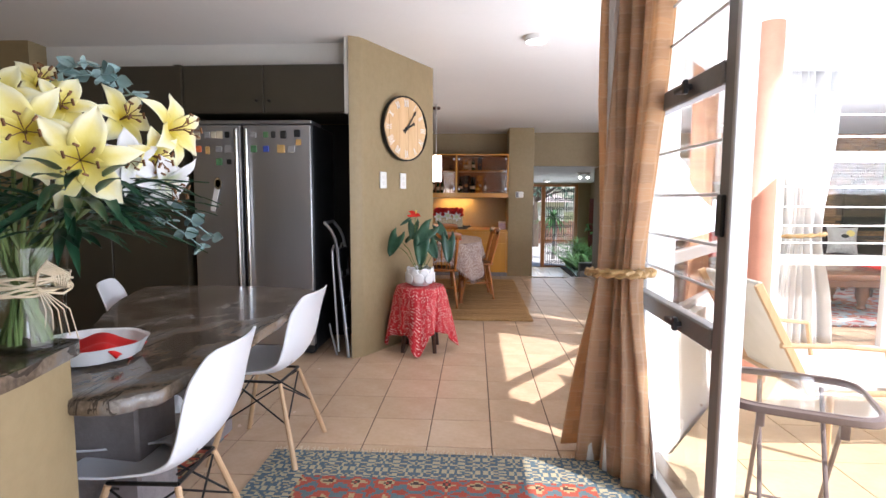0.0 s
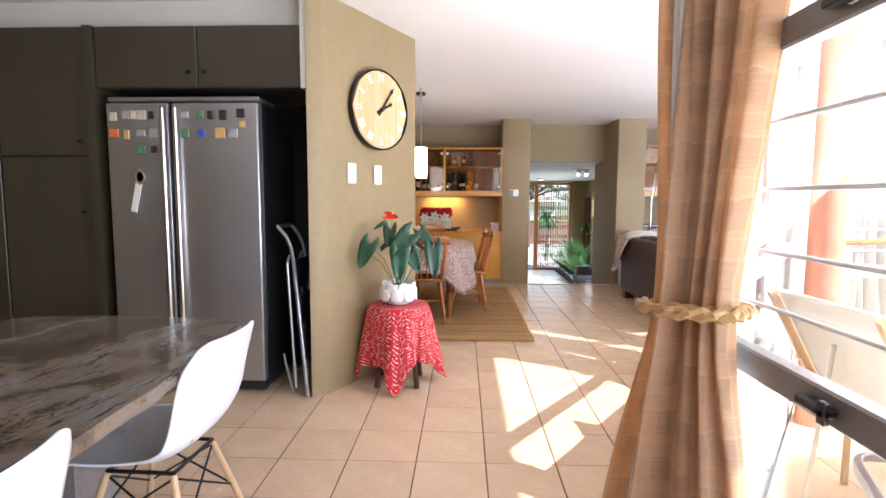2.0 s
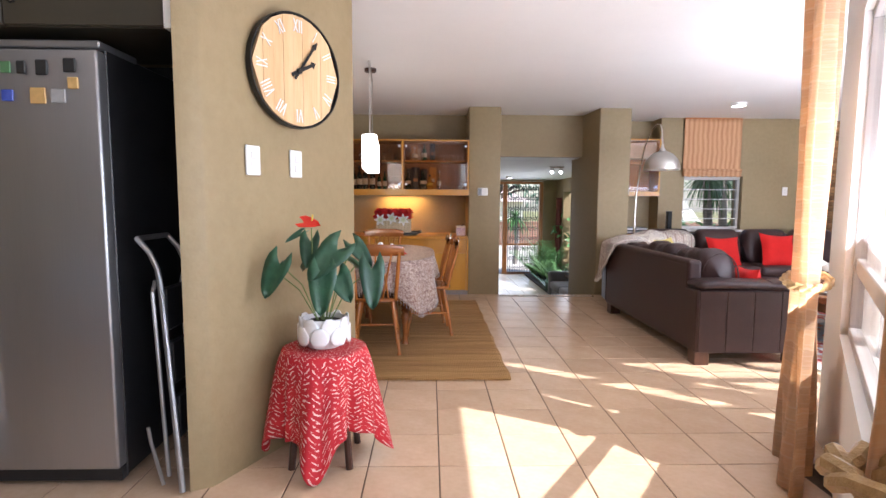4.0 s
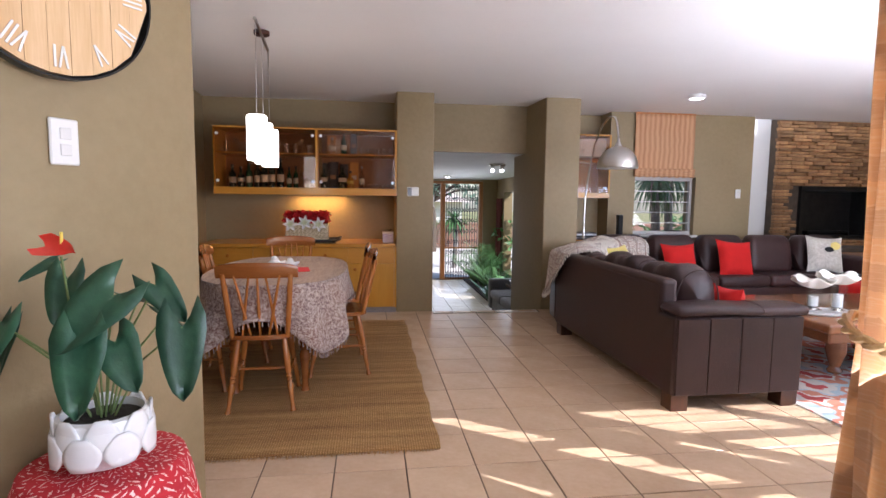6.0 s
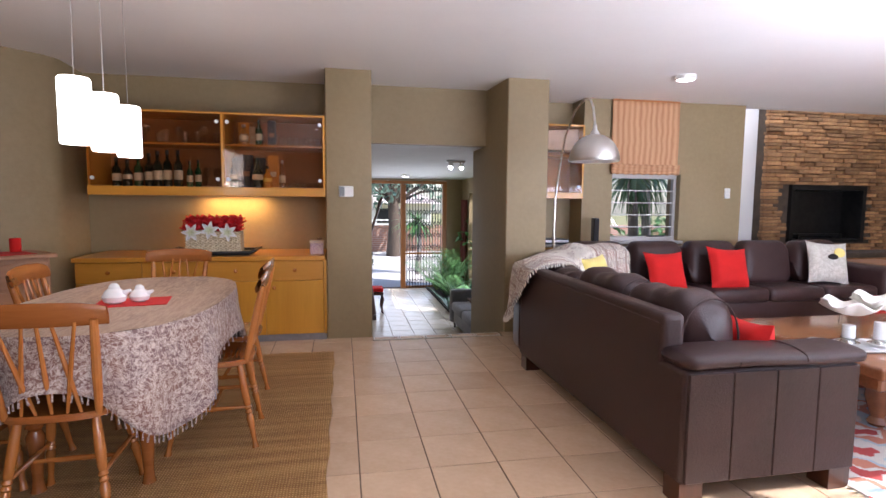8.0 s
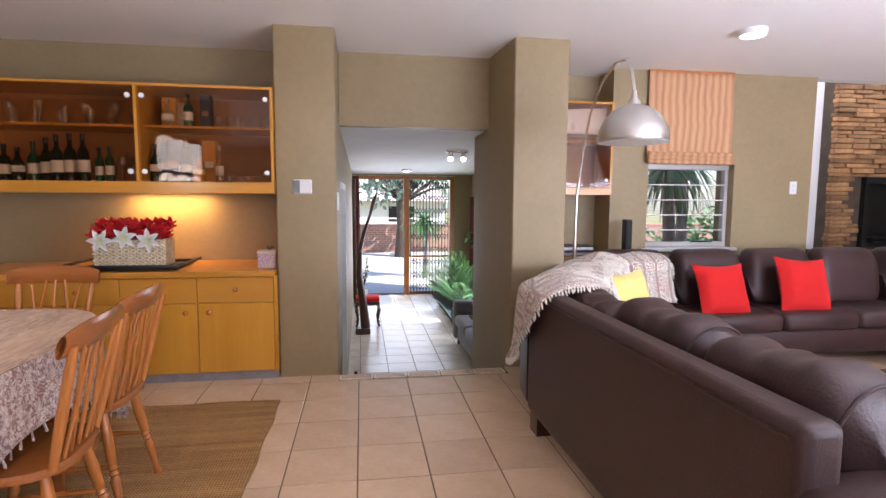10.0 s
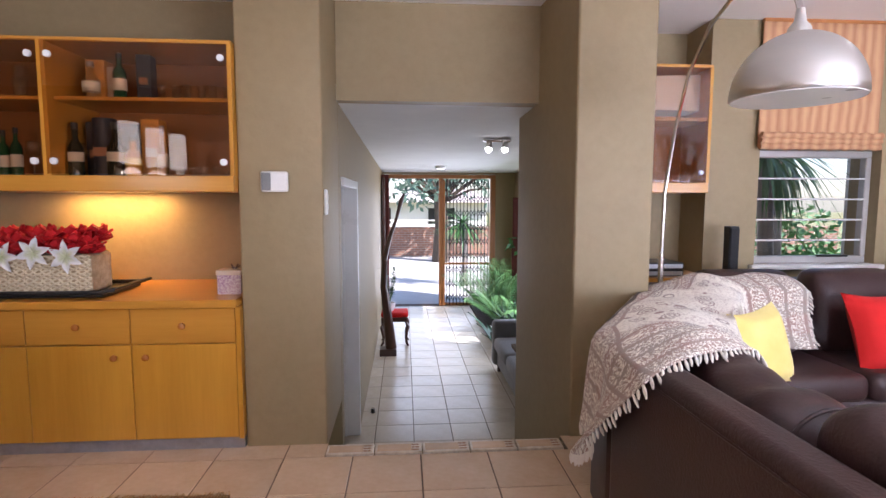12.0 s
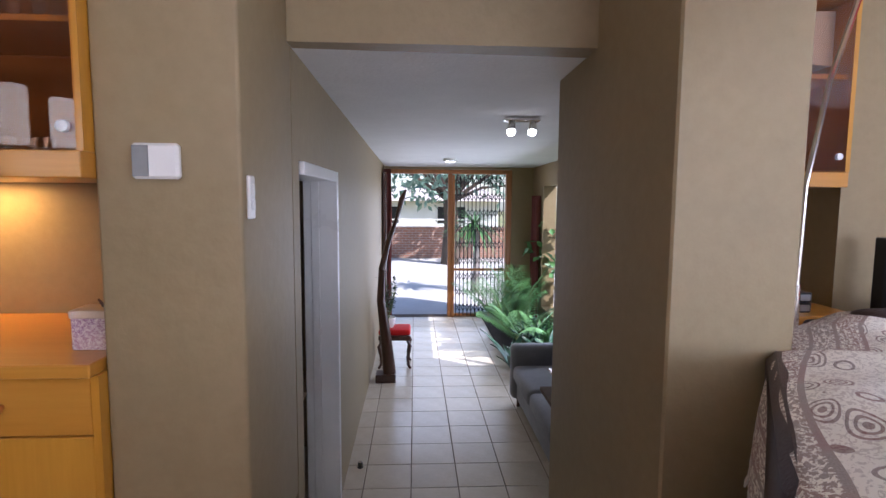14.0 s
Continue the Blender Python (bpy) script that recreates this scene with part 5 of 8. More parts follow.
def bouquet():
    v = thing("vase_of_lilies", (-1.11, 1.30, 0.90), "glass vase of cream and yellow lilies tied with raffia", "flower vase")
    part("vase", G().lathe([(0.070, 0), (0.080, 0.01), (0.085, 0.12), (0.100, 0.255), (0.096, 0.255), (0.080, 0.12), (0.074, 0.018), (0.0, 0.016)], 28), VASEGLASS, v)
    rg = random.Random(8)
    g = G().tube([((0.097 + 0.004 * math.sin(i * 0.9)) * math.cos(i * 0.35), (0.097 + 0.004 * math.sin(i * 0.9)) * math.sin(i * 0.35), 0.165 + 0.020 * math.sin(i * 0.13) + 0.006 * math.sin(i * 1.7)) for i in range(150)], 0.003, 5)
    part("raffia_band", g, RAFFIA, v, "pale raffia wound round the vase")
    g = G()
    for k in range(7):
        q = 0.004 * k
        g.tube([(0.085, -0.06, 0.165 + q), (0.115 + q, -0.085, 0.205 + q), (0.14 + q, -0.075 + q, 0.195), (0.135 + q, -0.06, 0.165), (0.09, -0.055, 0.16)], 0.0022, 5)
    for k in range(5):
        g.tube([(0.09, -0.06, 0.165), (0.115 + 0.008 * k, -0.07 + 0.008 * k, 0.11), (0.11 + 0.012 * k, -0.07 + 0.01 * k, 0.07 - 0.008 * k)], 0.0014, 4)
    tagged(part("raffia_bow", g, RAFFIA, v, "pale raffia bow"), kind="stuff")
    heads = [((0.195, -0.038, 0.460), (0.62, -0.78, -0.05), 0.125), ((0.105, -0.079, 0.515), (0.60, -0.80, 0.05), 0.12), ((0.104, 0.025, 0.585), (0.65, -0.70, 0.30), 0.085), ((0.039, 0.033, 0.64), (0.75, -0.35, 0.55), 0.080),
             ((0.18, 0.129, 0.575), (0.85, -0.35, 0.25), 0.09), ((0.265, 0.195, 0.555), (0.95, -0.05, 0.15), 0.115), ((0.013, -0.03, 0.595), (0.30, -0.90, 0.30), 0.095), ((0.255, 0.13, 0.487), (0.90, -0.30, -0.25), 0.085),
             ((0.03, -0.167, 0.513), (0.25, -1.0, 0.1), 0.11), ((-0.02, -0.103, 0.60), (-0.1, -0.8, 0.6), 0.10), ((-0.10, 0.02, 0.57), (-0.7, -0.2, 0.6), 0.10)]
    whites = [((0.228, 0.075, 0.466), (0.75, -0.60, 0.0), 0.085), ((0.261, 0.17, 0.423), (0.85, -0.20, -0.5), 0.10), ((0.235, 0.15, 0.45), (0.9, -0.4, 0.1), 0.08)]
    for k, (p, d, r) in enumerate(heads):
        lily(v, p, d, r, PETAL, k)
    for k, (p, d, r) in enumerate(whites):
        lily(v, p, d, r, PETALW, 30 + k)
    for k, (p, d, r) in enumerate(heads + whites):
        a = k * 2.4
        part("stem", G().tube([(0.05 * math.cos(a), 0.05 * math.sin(a), 0.02), (-0.02 * math.cos(a), -0.02 * math.sin(a), 0.22), (p[0] * 0.5, p[1] * 0.5, 0.36), Vector(p) - Vector(d) * 0.03, p], 0.0052, 6), STEM, v)
    for k in range(12):
        a = rg.uniform(0, 6.28)
        part("stem", G().tube([(0.06 * math.cos(a + 2), 0.06 * math.sin(a + 2), 0.02), (0.03 * math.cos(a), 0.03 * math.sin(a), 0.2), (0.06 + 0.14 * math.cos(a), 0.10 * math.sin(a), 0.40)], 0.004, 6), STEM, v)
    g = G()
    for k in range(170):
        a, rr, z = rg.uniform(0, 6.28), rg.uniform(0.02, 0.22), rg.uniform(0.28, 0.43)
        x = 0.05 + (z - 0.22) * 0.45
        d = (math.cos(a), math.sin(a), rg.uniform(-0.4, 0.5))
        leaf_into(g, (x + rr * 0.75 * math.cos(a), rr * 0.7 * math.sin(a) + 0.03, z), d, (0, 0, 1), rg.uniform(0.11, 0.20), rg.uniform(0.020, 0.036), 0, 0.28, 5)
    tagged(part("foliage", g, LEAF, v, "dark green lily leaves", 60), kind="stuff")
    for s in range(6):
        g = G()
        a = (0.62, 0.86, 0.95, 0.40, -1.6, 2.6)[s]
        L, z0 = (0.42, 0.42, 0.25, 0.24, 0.24, 0.25)[s], (0.34, 0.30, 0.55, 0.56, 0.52, 0.5)[s]
        pts = [Vector((0.02 + math.cos(a) * L * k / 8, math.sin(a) * L * k / 8, z0 + (0.08 if s < 2 else 0.14) * math.sin(k / 8 * 2.6) - (0.12 * (k / 8) ** 2 if s < 2 else 0))) for k in range(9)]
        g.tube(pts, 0.002, 4)
        for p in pts[3:]:
            for q in range(3):
                b = rg.uniform(0, 6.28)
                leaf_into(g, p, (math.cos(b), math.sin(b), rg.uniform(-0.3, 0.5)), (rg.uniform(-1, 1), -1, rg.uniform(0, 1)), 0.042, 0.034, 0, 0.1, 4)
        part("eucalyptus_sprig", g, EUCA, v, "blue grey eucalyptus sprig", 60)


bouquet()


def scallop_tray():
    s = thing("serving_tray", (-1.245, 1.69, 0.752), "white scalloped tray holding a folded red cloth", "tray", "", 12)

    def rim(a, i):
        return 1 + (0.05 * abs(math.sin(a * 4)) if i >= 1 else 0)
    m = Matrix.Diagonal((0.88, 0.85, 1, 1))
    part("dish", G().lathe([(0.10, 0.0), (0.155, 0.012), (0.175, 0.05), (0.185, 0.062), (0.172, 0.058), (0.15, 0.02), (0.0, 0.014)], 64, m=m, wob=rim), CERAMIC, s)
    part("cloth", G().sheet(lambda u, v: ((u - 0.5) * 0.25, (v - 0.5) * 0.23, 0.047 + 0.012 * math.sin(u * 9 + v * 4) + 0.01 * math.sin(v * 11) - 0.06 * (abs(u - 0.5) * 2) ** 6 * 0.4), 22, 18), RED, s, "crumpled red cloth", 60, solid=0.006)


scallop_tray()

rug1 = thing("kilim_rug", (-0.12, 1.23, 0), "red and blue patterned kilim rug with a fringed end", "rug")
part("field", B((-0.66, -1.3, 0.002), (0.66, 1.12, 0.012)), KILIM, rug1, "red patterned field")
part("border", G().box((-0.88, 1.12, 0.002), (0.88, 1.36, 0.011)).box((-0.88, -1.5, 0.002), (-0.66, 1.12, 0.011)).box((0.66, -1.5, 0.002), (0.88, 1.12, 0.011)), KILIMB, rug1, "blue and cream border")


def fringe(g, a, b, out, n, rng, length=0.05, r=0.0022):
    a, b, out = Vector(a), Vector(b), Vector(out)
    for k in range(n):
        p = a.lerp(b, (k + rng.random() * 0.6) / n)
        e = p + out * length * rng.uniform(0.6, 1.2) + (b - a).normalized() * rng.uniform(-0.012, 0.012)
        g.rod(p, e, r, r * 0.6, 4)
    return g


_rng = random.Random(2)
tagged(part("fringe", fringe(G(), (-0.88, 1.36, 0.006), (0.88, 1.36, 0.004), (0, 1, 0), 220, _rng, 0.045), RAFFIA, rug1, "knotted fringe"), kind="stuff")
rug0 = thing("runner_rug", (-1.5, 2.2, 0), "dark red patterned rug beneath the granite table", "rug")
part("weave", B((-0.7, -0.85, 0.001), (0.18, 0.55, 0.009)), KILIM, rug0)


def curtain(name, path, label, waist, z0=0.02, z1=2.40, seed=0, tie=True, n_fold=9, mat=None, spread=0.5, skew=0.0):
    """A gathered curtain hanging along a short path, drawn in at the waist."""
    (ax, ay), (bx, by) = path
    d = Vector((bx - ax, by - ay, 0))
    L = d.length
    d.normalize()
    nrm = Vector((d.y, -d.x, 0))
    c = thing(name, (ax, ay, 0), label, "curtain")
    rg = random.Random(seed)
    ph = [rg.uniform(0, 6.28) for _ in range(4)]

    def f(u, v):
        z = z0 + (z1 - z0) * v
        q = (z - waist) / (0.42 if z < waist else 0.8)
        pinch = 1 - 0.34 * math.exp(-q * q * 1.6) if tie else 1
        flare = 1 + spread * max(0, (waist - z) / waist) ** 1.3 if tie else 1
        s = (u - 0.5) * L * pinch * flare + L / 2 - skew * (z1 - z) / (z1 - z0)
        amp = 0.05 * (0.7 + 0.55 * math.sin(ph[3] + 5 * u + 0.6 * v)) * (0.55 + 0.45 * pinch) * (flare ** 0.5)
        o = amp * math.sin(2 * math.pi * n_fold * (u + 0.06 * math.sin(7 * u + ph[2])) + ph[0] + 0.7 * math.sin(2.2 * v + 3 * u + ph[1])) + 0.014 * math.sin(2 * math.pi * 1.7 * n_fold * u + ph[2] + 2.2 * v) + 0.006 * math.sin(31 * u + 9 * v + ph[3])
        return tuple(d * s + nrm * o + Vector((0, 0, z)))
    part("cloth", G().sheet(f, 130, 26), mat or CURTAIN, c, angle=80, solid=0.003)
    if tie:
        w = L * 0.66 / 2 + 0.03
        pts = [d * (L / 2 - skew * (z1 - waist) / (z1 - z0) + w * math.cos(a)) + nrm * 0.085 * math.sin(a) + Vector((0, 0, waist + 0.012 * math.cos(a))) for a in [2 * math.pi * k / 30 for k in range(31)]]
        g = G()
        for off in (0, math.pi):
            g.tube([p + Vector((0, 0, 0.011 * math.cos(i * 1.5 + off))) + (p - d * (L / 2 - skew * (z1 - waist) / (z1 - z0)) - Vector((0, 0, p.z))).normalized() * 0.011 * math.sin(i * 1.5 + off) for i, p in enumerate(pts)], 0.0115, 7)
        part("tie_back", g, ROPE, c, "twisted gold cord")
    return c


curtain("curtain", ((0.575, 2.56), (0.74, 2.21)), "tan checked curtain tied back with gold cord at the sliding door", 0.95, seed=4, n_fold=3.6, spread=0.45, skew=0.12)
curtain("curtain", ((1.60, 4.09), (1.93, 4.54)), "tan checked curtain tied back with gold cord at the bay window", 0.9, seed=9, n_fold=4.6, spread=0.5)
curtain("sheer_curtain", ((0.63, 2.60), (0.75, 2.30)), "white sheer curtain lining hanging behind the checked curtain", 0.95, seed=5, tie=True, mat=SHEER, n_fold=5, spread=0.75, skew=0.04)
rod_ = thing("curtain_rod", (0.70, 2.2, 2.40), "thin metal curtain rod under the ceiling", "curtain rod")
part("pole", G().rod((-0.12, -0.15, 0), (-0.12, 0.55, 0), 0.009).rod((-0.12, 0.2, 0), (0.04, 0.2, 0), 0.006), BRUSHED, rod_)

# ---- stool with plant ----


def cloth_stool():
    s = thing("side_stool", (-0.455, 4.48, 0), "small round wooden stool beneath the red tablecloth", "stool")
    part("seat", G().lathe([(0.178, 0.508), (0.188, 0.518), (0.188, 0.533), (0.178, 0.54), (0, 0.54)], 32), DARKWOOD, s)
    for k in range(4):
        a = radians(45 + 90 * k)
        part("leg", G().rod((0.13 * math.cos(a), 0.13 * math.sin(a), 0.513), (0.19 * math.cos(a), 0.19 * math.sin(a), 0), 0.02, 0.017), DARKWOOD, s)
    c = thing("red_tablecloth", (-0.455, 4.48, 0.54), "red tie-dyed cotton cloth draped over the round stool", "tablecloth")

    def f(u, v):
        a = 2 * math.pi * u
        corner = 0.5 + 0.5 * math.cos(4 * (a - 0.04))
        drop = 0.37 + 0.035 * math.sin(2 * a + 1) * (1 - corner) + (0.135 + 0.02 * math.cos(a + 1.5)) * corner ** 4
        r0 = 0.198
        if v < 0.3:
            t = v / 0.3
            return (r0 * t * math.cos(a), r0 * t * math.sin(a), 0.004)
        t = (v - 0.3) / 0.7
        fold = 0.020 * math.sin(11 * a + 1.0) * t + 0.010 * math.sin(19 * a + 2 * t) * t + 0.05 * math.cos(4 * (a - 0.04)) * t
        r = r0 + 0.012 * min(1, t * 8) + 0.045 * t + fold
        return (r * math.cos(a), r * math.sin(a), 0.004 - drop * t - 0.01 * min(1, t * 6))
    part("cloth", G().sheet(f, 120, 30, closed=True), DASH, c, angle=80, solid=0.003)


cloth_stool()


def anthurium():
    p = thing("potted_anthurium", (-0.455, 4.48, 0.548), "glossy anthurium with one red flower in a white petal bowl", "potted plant")
    part("pot", G().lathe([(0.05, 0), (0.075, 0.005), (0.112, 0.06), (0.118, 0.10), (0.108, 0.14), (0.098, 0.145), (0.1, 0.10), (0.09, 0.06), (0.0, 0.04)], 56, wob=lambda a, i: 1 + (0.05 * abs(math.sin(a * 4)) if 2 <= i <= 4 else 0.0)), CERAMIC, p, "white ceramic bowl moulded with petals")
    for k in range(16):
        a, low = 2 * math.pi * (k % 8 + 0.5 * (k // 8)) / 8, k < 8
        part("moulded_petal", G().sheet(lambda u, v, a=a, low=low: tuple((0.121 if low else 0.113) * (1 + 0.02 * math.sin(math.pi * u)) * c for c in (math.cos(a + (u - 0.5) * 0.78 * math.sin(math.pi * (0.18 + 0.72 * v))), math.sin(a + (u - 0.5) * 0.78 * math.sin(math.pi * (0.18 + 0.72 * v))))) + ((0.028 if low else 0.055) + (0.085 if low else 0.10) * v,), 8, 6), CERAMIC, p, angle=60, solid=0.006)
    part("soil", G().lathe([(0.096, 0.122), (0.04, 0.13), (0, 0.132)], 24), SOIL, p, "dark potting soil")
    L = [((-0.177, -0.10, 0.412), (-0.063, -0.03, -0.14), 0.17, 0.15), ((0.027, -0.14, 0.368), (-0.007, -0.05, -0.18), 0.185, 0.15), ((0.085, -0.10, 0.477), (-0.125, -0.07, -0.13), 0.19, 0.17), ((0.238, -0.08, 0.388), (0.01, -0.05, -0.19), 0.19, 0.14),
         ((-0.05, -0.04, 0.512), (-0.01, -0.05, -0.12), 0.13, 0.11), ((-0.095, -0.02, 0.55), (-0.06, -0.03, -0.035), 0.085, 0.04), ((0.088, -0.11, 0.36), (0.065, -0.05, -0.115), 0.14, 0.13), ((0.153, -0.02, 0.49), (0.08, -0.03, -0.09), 0.13, 0.10),
         ((-0.235, 0.03, 0.36), (-0.06, 0.0, -0.14), 0.16, 0.07), ((0.05, 0.12, 0.42), (0.10, 0.12, -0.05), 0.15, 0.13), ((0.14, 0.06, 0.38), (0.10, 0.06, -0.08), 0.13, 0.11), ((-0.06, 0.12, 0.40), (-0.10, 0.10, -0.05), 0.14, 0.12)]
    for (b, a, ln, w) in L:
        g = G()
        nrm = Vector((b[0] * 0.6, -0.85, 0.5)) if b[1] < 0.05 else Vector((b[0], b[1], 0.8))
        leaf_into(g, b, a, nrm, ln, w * 0.98, 0.42, 0.16, 8)
        lf = part("leaf", g, ANTHLEAF, p, angle=60, solid=0.0012)
        mid = Vector((b[0] * 0.5, b[1] * 0.45, 0.13 + (b[2] - 0.13) * 0.62))
        part("stalk", G().tube([(b[0] * 0.12, b[1] * 0.12, 0.12), mid, b], 0.003, 6), STEM, lf, "thin green stalk")
    g = G()
    leaf_into(g, (-0.065, -0.1, 0.60), (0.9, -0.35, -0.12), (0, -0.75, 0.6), 0.088, 0.075, 0.35, 0.08, 6)
    fl = part("flower", g, SPATHE, p, "glossy red spathe", 60)
    part("stalk", G().tube([(0, 0, 0.12), (-0.04, -0.05, 0.4), (-0.03, -0.1, 0.575)], 0.003, 6), STEM, fl)
    part("spadix", G().tube([(-0.03, -0.1, 0.58), (-0.025, -0.105, 0.61), (-0.022, -0.11, 0.635)], 0.004, 6), LABELYELLOW, fl, "yellow spadix")


anthurium()

# ---- dining corner ----
jute = thing("jute_rug", (-0.55, 6.97, 0), "golden brown woven jute rug with ragged ends", "rug")
part("weave", G().sheet(lambda u, v: ((u - 0.5) * 2.34 + 0.006 * math.sin(v * 37), (v - 0.5) * 2.84 + 0.006 * math.sin(u * 31), 0.008 + 0.0025 * math.sin(u * 19 + v * 7) * math.sin(v * 23)), 60, 70), JUTE, jute, angle=80, solid=0.01)
_rng = random.Random(6)
_g = fringe(G(), (-1.17, -1.42, 0.008), (1.17, -1.42, 0.008), (0, -1, 0), 230, _rng, 0.035, 0.003)
tagged(part("fringe", fringe(_g, (-1.17, 1.42, 0.008), (1.17, 1.42, 0.008), (0, 1, 0), 200, _rng, 0.03, 0.003), JUTE, jute, "frayed jute ends"), kind="stuff")


def superell(a, rx, ry, e=2.6):
    c, s = math.cos(a), math.sin(a)
    return rx * math.copysign(abs(c) ** (2 / e), c), ry * math.copysign(abs(s) ** (2 / e), s)


TURNED = [(1.0, 0), (0.75, 0.04), (0.62, 0.1), (0.8, 0.24), (1.05, 0.36), (0.7, 0.40), (1.05, 0.42), (0.7, 0.45), (1.05, 0.47), (0.7, 0.50), (0.95, 0.53), (1.1, 0.7), (0.95, 0.9), (0.8, 1.0)]
dt = thing("dining_table", (-0.38, 6.94, 0), "brown wooden dining table hidden beneath its cloth", "table")
part("table_top", G().prism([superell(2 * math.pi * k / 60, 0.463, 0.78) for k in range(60)], 0.715, 0.75), OAKDARK, dt)
for _sx in (1, -1):
    for _sy in (1, -1):
        part("leg", G().rod((_sx * 0.22, _sy * 0.50, 0), (_sx * 0.22, _sy * 0.50, 0.715), 0.034, profile=TURNED, n=12), OAKDARK, dt, "turned leg")
tc = thing("table_cloth", (-0.38, 6.94, 0.75), "brown and cream paisley tablecloth with tassels over the dining table", "tablecloth")
part("cloth_top", G().sheet(lambda u, v: (*[c * min(1, v * 1.0) for c in superell(2 * math.pi * u, 0.47, 0.787)], 0.006 + 0.002 * math.sin(u * 40) * v), 80, 6, closed=True), CLOTHTOP, tc, "striped tan top", 60)


def _skirt(u, v):
    a = 2 * math.pi * u
    x, y = superell(a, 0.47, 0.787)
    corner = abs(math.sin(2 * a)) ** 1.6
    drop = 0.20 + 0.25 * corner
    k = 1 + v * (0.05 + 0.06 * math.sin(11 * a + 0.6) * min(1, v * 1.5) + 0.07 * corner)
    return (x * k, y * (1 + (k - 1) * 0.75), 0.006 - drop * v)


part("cloth_skirt", G().sheet(_skirt, 150, 14, closed=True), CLOTHSIDE, tc, "printed hanging border", 80, solid=0.003)
_g = G()
for _k in range(170):
    _p = Vector(_skirt(_k / 170, 1.0))
    _g.rod(_p, _p + Vector((_rng.uniform(-0.006, 0.006), _rng.uniform(-0.006, 0.006), -0.03)), 0.003, 0.0045, 4)
tagged(part("tassel_fringe", _g, CLOTHSIDE, tc), kind="stuff")
_o = thing("red_mat", (-0.33, 6.82, 0.757), "small red cloth mat on the dining table", "placemat", "", 10)
part("mat", B((-0.16, -0.11, 0), (0.16, 0.11, 0.003)), RED, _o)
for _x, _y, _s, _lab in ((-0.40, 6.78, 1.0, "white ceramic bird shaped shaker on the red mat"), (-0.30, 6.82, 0.85, "small white ceramic bird shaped shaker on the red mat")):
    _o = thing("ceramic_bird", (_x, _y, 0.76), _lab, "ornament", "shakers on the table")
    part("body", G().lathe([(0.02, 0), (0.04, 0.012), (0.047, 0.035), (0.036, 0.062), (0.022, 0.075), (0.02, 0.088), (0.012, 0.10), (0, 0.103)], 20, m=Matrix.Diagonal((1.2 * _s, _s, _s, 1))), CERAMIC, _o)
    part("tail", G().rod((0.03 * _s, 0, 0.045 * _s), (0.075 * _s, 0, 0.065 * _s), 0.02 * _s, 0.008 * _s, 10), CERAMIC, _o)


def spindle_chair(at, rz):
    """Faces +y; the back stands at -y."""
    c = thing("spindle_chair", at, "varnished orange wooden spindle back dining chair", "chair", "chairs round the dining table", rz)
    n = 28
    pts = [(0.205 * (1 + 0.04 * math.sin(a)) * math.copysign(abs(math.cos(a)) ** 0.55, math.cos(a)), 0.20 * math.copysign(abs(math.sin(a)) ** 0.6, math.sin(a))) for a in [2 * math.pi * k / n for k in range(n)]]
    g = G()
    for z, k in ((0.425, 0.93), (0.432, 1.0), (0.448, 1.0), (0.456, 0.96)):
        g.v += [(x * k, y * k, z) for x, y in pts]
    g.v.append((0, 0, 0.447))
    for l in range(3):
        g.f += [(l * n + i, l * n + (i + 1) % n, (l + 1) * n + (i + 1) % n, (l + 1) * n + i) for i in range(n)]
    g.f += [tuple(range(n))[::-1]] + [(3 * n + i, 3 * n + (i + 1) % n, 4 * n) for i in range(n)]
    part("seat", g, OAKDARK, c, "saddled seat")
    feet = {}
    for sx in (1, -1):
        for sy in (1, -1):
            a, b = Vector((sx * 0.13, sy * 0.13, 0.43)), Vector((sx * 0.185, sy * 0.205, 0.0))
            feet[sx, sy] = a.lerp(b, 0.52)
            part("leg", G().rod(b, a, 0.0185, profile=TURNED, n=12), OAK, c, "turned leg")
    for sx in (1, -1):
        part("stretcher", G().rod(feet[sx, 1], feet[sx, -1], 0.011, n=8, profile=[(0.7, 0), (1.1, 0.5), (0.7, 1)]), OAK, c)
    part("stretcher", G().rod((-0.165, 0.0, 0.20), (0.165, 0.0, 0.20), 0.011, n=8, profile=[(0.7, 0), (1.1, 0.5), (0.7, 1)]), OAK, c)
    for sx in (1, -1):
        part("back_post", G().rod((sx * 0.155, -0.165, 0.445), (sx * 0.185, -0.255, 0.83), 0.0165, profile=[(0.75, 0), (0.9, 0.15), (1.05, 0.45), (0.95, 0.8), (0.8, 1)], n=10), OAK, c)
    for x0, x1 in ((-0.05, -0.125), (0.05, 0.125), (-0.10, -0.045), (0.10, 0.045), (0.0, 0.0)):
        part("spindle", G().rod((x0, -0.17, 0.445), (x1, -0.258 + 0.008 * (abs(x1) < 0.06), 0.82), 0.0085, profile=[(0.7, 0), (1.1, 0.4), (0.75, 1)], n=7), OAK, c)

    def rail(u, v):
        a = 2 * u - 1
        top = 0.082 + 0.012 * math.cos(a * 1.3) - 0.016 * abs(a) ** 5
        t = 2 * math.pi * v
        return (a * 0.225, -0.268 + 0.03 * a * a + 0.012 * math.cos(t) - 0.01 * math.sin(t), 0.802 + top * (0.5 + 0.5 * math.sin(t)))
    part("top_rail", G().sheet(rail, 18, 14), OAKDARK, c, "curved brown top rail", 50)
    return c


